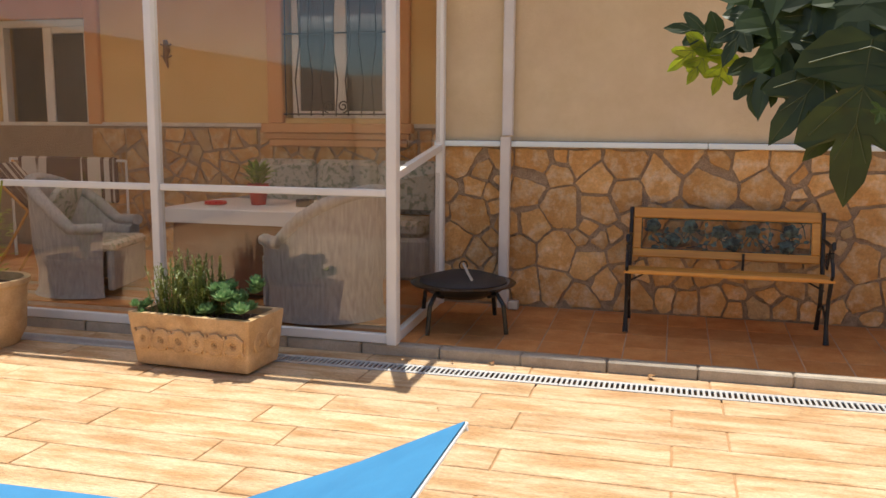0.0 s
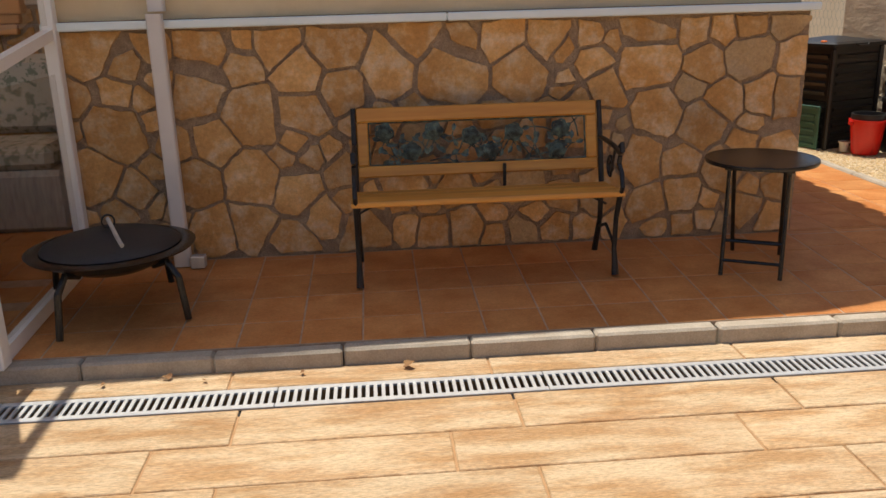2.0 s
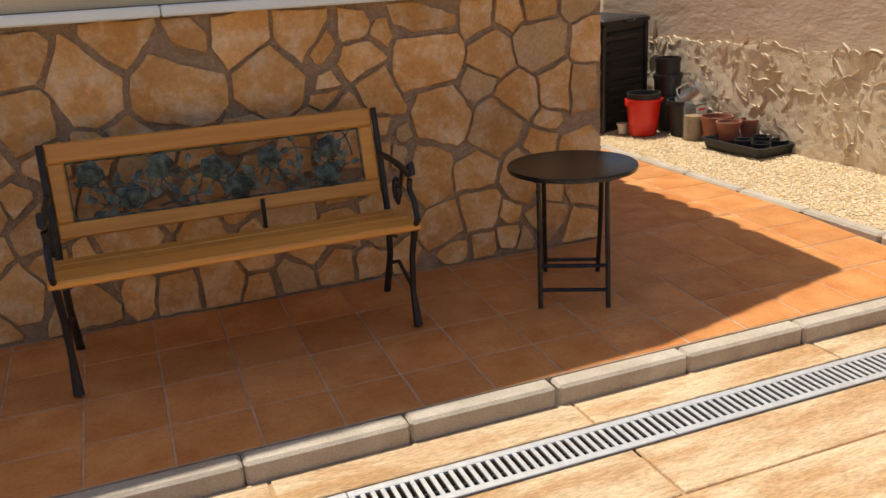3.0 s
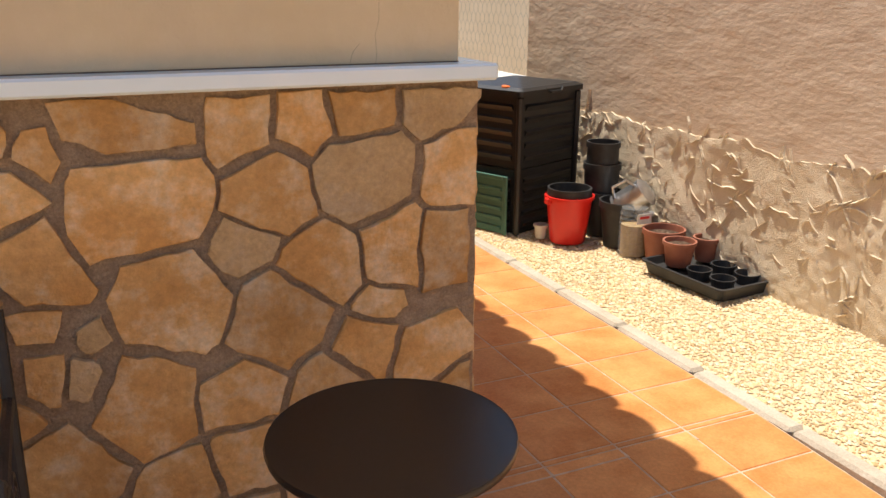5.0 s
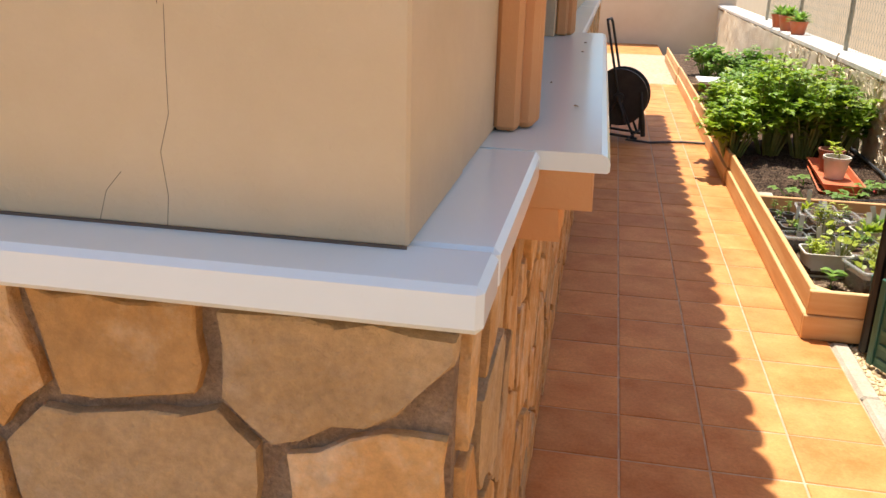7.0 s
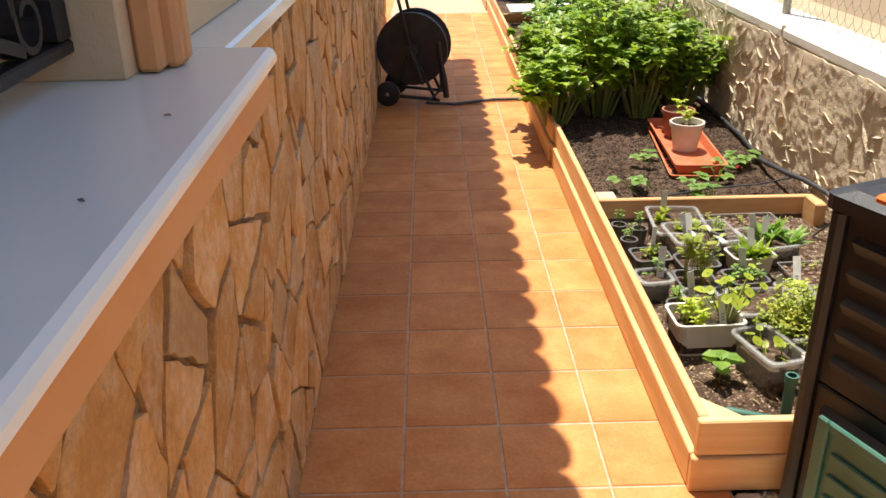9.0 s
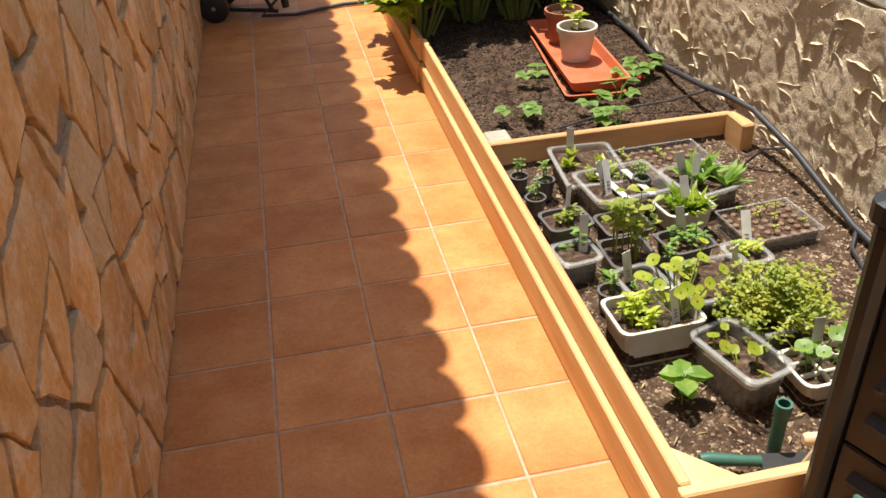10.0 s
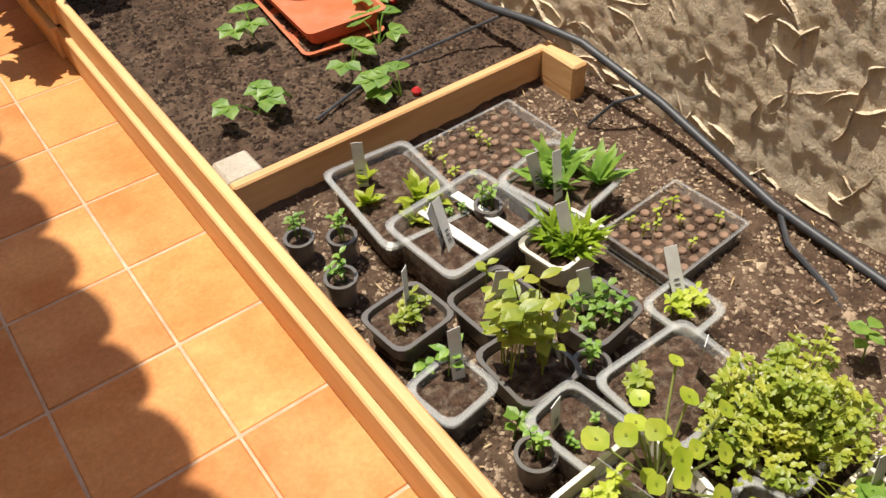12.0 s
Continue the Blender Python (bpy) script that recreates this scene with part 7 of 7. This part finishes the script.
def cell(i, pts, x0, x1, z0, z1):
    """The region of centre i: the rectangle cut by the lines half way to each neighbour."""
    poly = [(x0, z0), (x1, z0), (x1, z1), (x0, z1)]
    px, pz = pts[i]
    for j, (qx, qz) in enumerate(pts):
        if j == i or (qx - px) ** 2 + (qz - pz) ** 2 > 1.0:
            continue
        nx, nz, c = qx - px, qz - pz, ((qx * qx + qz * qz) - (px * px + pz * pz) + weight(i) - weight(j)) / 2
        out = []
        for k in range(len(poly)):
            a, b = poly[k], poly[(k + 1) % len(poly)]
            da, db = a[0] * nx + a[1] * nz - c, b[0] * nx + b[1] * nz - c
            if da <= 0:
                out.append(a)
            if (da < 0 < db) or (db < 0 < da):
                t = da / (da - db)
                out.append((a[0] + (b[0] - a[0]) * t, a[1] + (b[1] - a[1]) * t))
        poly = out
        if not poly:
            break
    return poly


def inset(poly, d):
    """Move each side inwards by its own distance d()."""
    n = len(poly)
    cx, cz = sum(p[0] for p in poly) / n, sum(p[1] for p in poly) / n
    out = poly
    for k in range(n):
        a, b = poly[k], poly[(k + 1) % n]
        ex, ez = b[0] - a[0], b[1] - a[1]
        ln = math.hypot(ex, ez)
        if ln < 1e-6:
            continue
        nx, nz = ez / ln, -ex / ln
        if (cx - a[0]) * nx + (cz - a[1]) * nz > 0:
            nx, nz = -nx, -nz
        c = a[0] * nx + a[1] * nz - d()
        res = []
        for q in range(len(out)):
            s, e = out[q], out[(q + 1) % len(out)]
            ds, de = s[0] * nx + s[1] * nz - c, e[0] * nx + e[1] * nz - c
            if ds <= 0:
                res.append(s)
            if (ds < 0 < de) or (de < 0 < ds):
                t = ds / (ds - de)
                res.append((s[0] + (e[0] - s[0]) * t, s[1] + (e[1] - s[1]) * t))
        out = res
        if len(out) < 3:
            return []
    return out


def warp(p):
    """Bend the joints so that no two sides run straight or alike."""
    q = noise.noise_vector(Vector((p[0] * 5, p[1] * 5, 0.7))) * 0.016 + noise.noise_vector(Vector((p[0] * 19, p[1] * 19, 4.7))) * 0.007
    return (p[0] + q[0], p[1] + q[1])


def area(poly):
    return abs(sum(a[0] * b[1] - b[0] * a[1] for a, b in zip(poly, poly[1:] + poly[:1]))) / 2


def cut(poly, nx, nz, c):
    """The part of a polygon where nx x + nz z <= c."""
    out = []
    for k in range(len(poly)):
        a, b = poly[k], poly[(k + 1) % len(poly)]
        da, db = a[0] * nx + a[1] * nz - c, b[0] * nx + b[1] * nz - c
        if da <= 0:
            out.append(a)
        if (da < 0 < db) or (db < 0 < da):
            t = da / (da - db)
            out.append((a[0] + (b[0] - a[0]) * t, a[1] + (b[1] - a[1]) * t))
    return out


def shards(poly, rng, most):
    """Break a slab across its length into shards no larger than a size of their own."""
    if len(poly) < 3 or area(poly) < most * rng.uniform(0.55, 1.7):
        return [poly] if len(poly) > 2 and area(poly) > 0.0012 else []
    n = len(poly)
    cx, cz = sum(p[0] for p in poly) / n, sum(p[1] for p in poly) / n
    sxx, szz, sxz = sum((p[0] - cx) ** 2 for p in poly), sum((p[1] - cz) ** 2 for p in poly), sum((p[0] - cx) * (p[1] - cz) for p in poly)
    a = 0.5 * math.atan2(2 * sxz, sxx - szz) + rng.uniform(-0.5, 0.5)
    nx, nz = math.cos(a), math.sin(a)
    c = (cx * nx + cz * nz) + rng.uniform(-0.16, 0.16) * math.sqrt(area(poly))
    return shards(cut(poly, nx, nz, c), rng, most) + shards(cut(poly, -nx, -nz, -c), rng, most)


def stones(parent, pts, x0, x1, z0, z1, place, rng, joint=(0.004, 0.015), depth=0.014, most=0.042, whole=False):
    """Build slabs of stone for each centre; place() turns wall coordinates into the world."""
    polys = list(pts) if whole else []
    for i in range(0 if whole else len(pts)):
        polys += shards(cell(i, pts, x0, x1, z0, z1), rng, most)
    for poly in polys:
        if len(poly) < 3:
            continue
        poly = inset(poly, lambda: rng.uniform(*joint) * rng.choice((1, 1, 1, 1.7)))
        if len(poly) > 2 and rng.random() < (0.35 if whole else 0.6):           # a broken-off corner
            k = rng.randrange(len(poly))
            m = (sum(p[0] for p in poly) / len(poly), sum(p[1] for p in poly) / len(poly))
            nx, nz = poly[k][0] - m[0], poly[k][1] - m[1]
            ln = math.hypot(nx, nz) or 1.0
            tw = rng.uniform(-0.5, 0.5)
            nx, nz = (nx * math.cos(tw) - nz * math.sin(tw)) / ln, (nx * math.sin(tw) + nz * math.cos(tw)) / ln
            poly = cut(poly, nx, nz, poly[k][0] * nx + poly[k][1] * nz - ln * rng.uniform(0.1, 0.4))
        if len(poly) < 3 or area(poly) < 0.0012:
            continue
        ring = []
        for k in range(len(poly)):
            a, b = poly[k], poly[(k + 1) % len(poly)]
            ln = math.hypot(b[0] - a[0], b[1] - a[1])
            if ln < 0.008:
                continue
            steps = max(2, min(7, int(ln / 0.03)))
            for q in range(steps):
                t = q / steps
                j = 0.0035 if q else 0.0
                ring.append((a[0] + (b[0] - a[0]) * t + rng.uniform(-j, j), a[1] + (b[1] - a[1]) * t + rng.uniform(-j, j)))
        ring = [warp(p) for p in ring]
        n = len(ring)
        if n < 4:
            continue
        cx, cz = sum(p[0] for p in ring) / n, sum(p[1] for p in ring) / n
        tx, tz, d0 = rng.uniform(-0.025, 0.025), rng.uniform(-0.025, 0.025), depth * rng.uniform(0.7, 1.3)
        v = [(x, z, -0.01) for x, z in ring]
        v += [(x, z, d0 * rng.uniform(0.8, 0.98) + tx * (x - cx) + tz * (z - cz)) for x, z in ring]
        v += [(cx + (x - cx) * e + rng.uniform(-0.002, 0.002), cz + (z - cz) * e + rng.uniform(-0.002, 0.002), d0 + tx * (x - cx) + tz * (z - cz) + rng.uniform(-0.0012, 0.0012))
              for (x, z), e in ((p, rng.uniform(0.95, 0.985)) for p in ring)]
        v += [(cx + (x - cx) * 0.5, cz + (z - cz) * 0.5, d0 + 0.004 * noise.noise(Vector((x * 9, z * 9, 3)))) for x, z in ring]
        f = []
        for r in range(3):
            for k in range(n):
                f.append((r * n + k, r * n + (k + 1) % n, (r + 1) * n + (k + 1) % n, (r + 1) * n + k))
        f.append(tuple(range(3 * n, 4 * n)))
        o = part("stone", Geo().add([place(*p) for p in v], f), STONE_GREY if rng.random() < 0.08 else STONE, parent, tidy=True)
        o.data.polygons.foreach_set("use_smooth", [True] * len(o.data.polygons))
        o.data.set_sharp_from_angle(angle=radians(22))


def lobed_cells(slabs, x0, x1, z0, z1):
    """Regions of slabs of known reach (x, z, half length, half width, turn), parted in proportion to their reach towards each other."""
    out = []
    for i, (cx, cz, a, b, w) in enumerate(slabs):
        poly = [(x0, z0), (x1, z0), (x1, z1), (x0, z1)]
        for j, (qx, qz, a2, b2, w2) in enumerate(slabs):
            d = math.hypot(qx - cx, qz - cz)
            if j == i or d > 1.0:
                continue
            nx, nz = (qx - cx) / d, (qz - cz) / d
            way = math.atan2(nz, nx)
            h1 = math.hypot(a * math.cos(way - w), b * math.sin(way - w))
            h2 = math.hypot(a2 * math.cos(way - w2), b2 * math.sin(way - w2))
            poly = cut(poly, nx, nz, cx * nx + cz * nz + d * h1 / (h1 + h2))
            if len(poly) < 3:
                break
        for k in range(5):                                 # no slab runs on into open mortar
            v = w + k * 1.2566 + 0.3 * math.sin(cx * 90 + k)
            if len(poly) > 2:
                h = math.hypot(a * math.cos(v - w), b * math.sin(v - w)) * (1.5 + 0.2 * math.sin(cz * 70 + 2 * k))
                poly = cut(poly, math.cos(v), math.sin(v), cx * math.cos(v) + cz * math.sin(v) + h)
        out.append(poly)
    return out


srng = random.Random(11)
CORNER_SLABS = [(-1.13, 1.05, 0.07), (-1.02, 1.02, 0.05), (-0.6, 1.07, 0.08), (-0.45, 1.06, 0.07), (-0.31, 1.1, 0.07), (-0.14, 1.09, 0.08), (-1.25, 0.99, 0.07), (-0.83, 0.92, 0.15),
         (-1.25, 0.83, 0.06), (-0.54, 0.91, 0.1), (-0.3, 0.92, 0.12), (-0.07, 0.92, 0.08), (-0.62, 0.79, 0.07), (-0.41, 0.72, 0.09), (-0.24, 0.74, 0.1), (-0.08, 0.72, 0.09),
         (-0.79, 0.68, 0.14), (-0.53, 0.58, 0.11), (-1.2, 0.76, 0.06), (-0.94, 0.63, 0.04), (-1.05, 0.54, 0.06), (-0.98, 0.52, 0.05), (-0.86, 0.45, 0.12), (-0.63, 0.43, 0.1),
         (-0.31, 0.48, 0.08), (-0.14, 0.44, 0.1), (-0.4, 0.37, 0.11)]
LONG_SLABS = [(-0.83, 1.07, 0.16, 0.04, -0.37), (-1.04, 0.81, 0.17, 0.06, -0.91)]
BENCH_SLABS = [(-3.0, 1.07, 0.11), (-2.82, 1.08, 0.05), (-2.67, 1.06, 0.11), (-2.39, 1.04, 0.13), (-2.12, 0.94, 0.13), (-2.0, 1.07, 0.11), (-1.82, 0.91, 0.18), (-1.75, 1.08, 0.07),
         (-1.57, 1.05, 0.11), (-1.48, 0.89, 0.14), (-1.33, 1.05, 0.12), (-1.25, 0.82, 0.09), (-1.11, 0.92, 0.13), (-3.06, 0.86, 0.14), (-2.85, 0.96, 0.1), (-2.56, 0.92, 0.13),
         (-2.83, 0.73, 0.15), (-2.56, 0.74, 0.13), (-2.37, 0.83, 0.12), (-3.0, 0.61, 0.11), (-3.12, 0.4, 0.12), (-2.82, 0.4, 0.15), (-2.63, 0.35, 0.12), (-2.86, 0.18, 0.12),
         (-3.05, 0.15, 0.11), (-2.49, 0.19, 0.1), (-3.56, 1.09, 0.13), (-3.4, 0.99, 0.06), (-3.48, 0.68, 0.15), (-3.6, 0.46, 0.12), (-3.45, 0.86, 0.08)]
slabs = LONG_SLABS + [(x, z, r, r * srng.uniform(0.9, 1.05), srng.uniform(0, 3)) for x, z, r in CORNER_SLABS + BENCH_SLABS]
for _ in range(5000):
    x, z, r = srng.uniform(HX + 0.04, -0.04), srng.uniform(0.05, 1.1), srng.uniform(0.05, 0.13)
    if all(math.hypot(x - q[0], z - q[1]) > (r + min(q[2], q[3])) * 0.92 for q in slabs):
        slabs.append((x, z, r * srng.uniform(1, 1.25), r * srng.uniform(0.8, 1), srng.uniform(0, 3)))
stones(wall_front, lobed_cells(slabs, HX + 0.01, 0.002, 0.003, 1.148), HX + 0.01, 0.002, 0.003, 1.148,
       lambda a, b, c: (a, 0.016 - c, b), srng, joint=(0.004, 0.0125), whole=True)
stones(wall_side, fill_seeds([], 0.31, 2.41, 0.0, 1.1, 0.27, srng), 0.31, 2.41, 0.003, 1.105,
       lambda a, b, c: (-0.036 + c, a, b), srng, joint=(0.002, 0.009), most=0.04)
stones(wall_side, fill_seeds([], 2.41, HY, 0.0, 1.15, 0.27, srng), 2.412, HY, 0.003, 1.148,
       lambda a, b, c: (-0.036 + c, a, b), srng, joint=(0.002, 0.009), most=0.04)
stones(wall_side, fill_seeds([], 0.02, 0.3, 0.0, 1.15, 0.2, srng), 0.02, 0.3, 0.003, 1.148,
       lambda a, b, c: (-0.002 + c * 0.8, a, b), srng, most=0.025)
stones(wall_porch, fill_seeds([], -7.9, HX, 0.0, INZ, 0.34, srng), -7.9, HX, 0.003, INZ - 0.03,
       lambda a, b, c: (a, INY + 0.015 - c, b), srng)

# ---- terracotta tiles ----
def tile_mesh(w, d, h=0.012):
    return Geo().box(-w / 2, w / 2, -d / 2, d / 2, -h, 0, 0.003).mesh("tile", TILE)


tile_cache = {}


def lay_tile(x0, x1, y0, y1):
    key = (round(x1 - x0, 3), round(y1 - y0, 3))
    if key not in tile_cache:
        tile_cache[key] = tile_mesh(key[0] - 0.0055, key[1] - 0.0055)
    o = new("tile", tile_cache[key])
    o.parent = terrace
    yc = (y0 + y1) / 2
    o.matrix_world = Matrix.Translation(((x0 + x1) / 2, yc, floor_z(yc) + srng.uniform(-0.0006, 0.0006))) @ pose(0, 0, 0, math.degrees(math.atan(SLOPE)) if yc < 0 else 0)


ROWY = [2.752 + 0.2725 * k for k in range(-15, 29)]
COLX = [-0.032, 0.238, 0.505, 0.772]
for ya, yb in zip(ROWY, ROWY[1:]):
    if yb < -1.06:
        continue
    a = max(ya, -1.06)
    if a < 0.0 < yb and yb > 0.02:
        spans = [(a, 0.0), (0.0, yb)]
    else:
        spans = [(a, yb)]
    for s, e in spans:
        if e - s < 0.02:
            continue
        for xa, xb in zip(COLX, COLX[1:]):
            lay_tile(xa, xb, s, e)
        lay_tile(0.772, 1.068 if s < 2.7 else 0.966, s, e)
FROWS = [0.0, -0.29, -0.56, -0.83, -1.06]
for k in range(15):
    xb = -0.034 - 0.252 * k
    for yb, ya in zip(FROWS, FROWS[1:]):
        lay_tile(xb - 0.252, xb, ya, yb)
far = Geo()
for k in range(20):
    for j in range(9):
        xb, yb = -3.814 - 0.252 * k, 1.57 - 0.29 * j
        z = floor_z(yb - 0.145)
        far.box(xb - 0.249, xb - 0.003, yb - 0.287, yb - 0.003, z - 0.012, z, 0.003)
tagged(part("porch_tiles", far, TILE, terrace, tidy=False), kind="stuff")

# ---- stamped planks of the patio ----
plank_cache = {}


def lay_plank(x0, x1, y0, y1):
    key = (round(x1 - x0, 3), round(y1 - y0, 3))
    if key not in plank_cache:
        w, d = key[0] - 0.009, key[1] - 0.007
        plank_cache[key] = Geo().box(-w / 2, w / 2, -d / 2, d / 2, -0.01, 0, 0.004).mesh("plank", PLANK)
    o = new("plank", plank_cache[key])
    o.parent = patio
    o.matrix_world = Matrix.Translation(((x0 + x1) / 2, (y0 + y1) / 2, PATIO + srng.uniform(-0.001, 0.001)))


for r in range(20):
    yb, ya = -1.46 - 0.248 * r, -1.46 - 0.248 * (r + 1)
    off = -0.785 if r % 2 == 0 else -1.034
    for k in range(-7, 3):
        lay_plank(off + 0.977 * k, off + 0.977 * (k + 1), ya, yb)
for k in range(-7, 3):
    lay_plank(-0.81 + 1.0 * k, -0.81 + 1.0 * (k + 1), -1.29, -1.132)
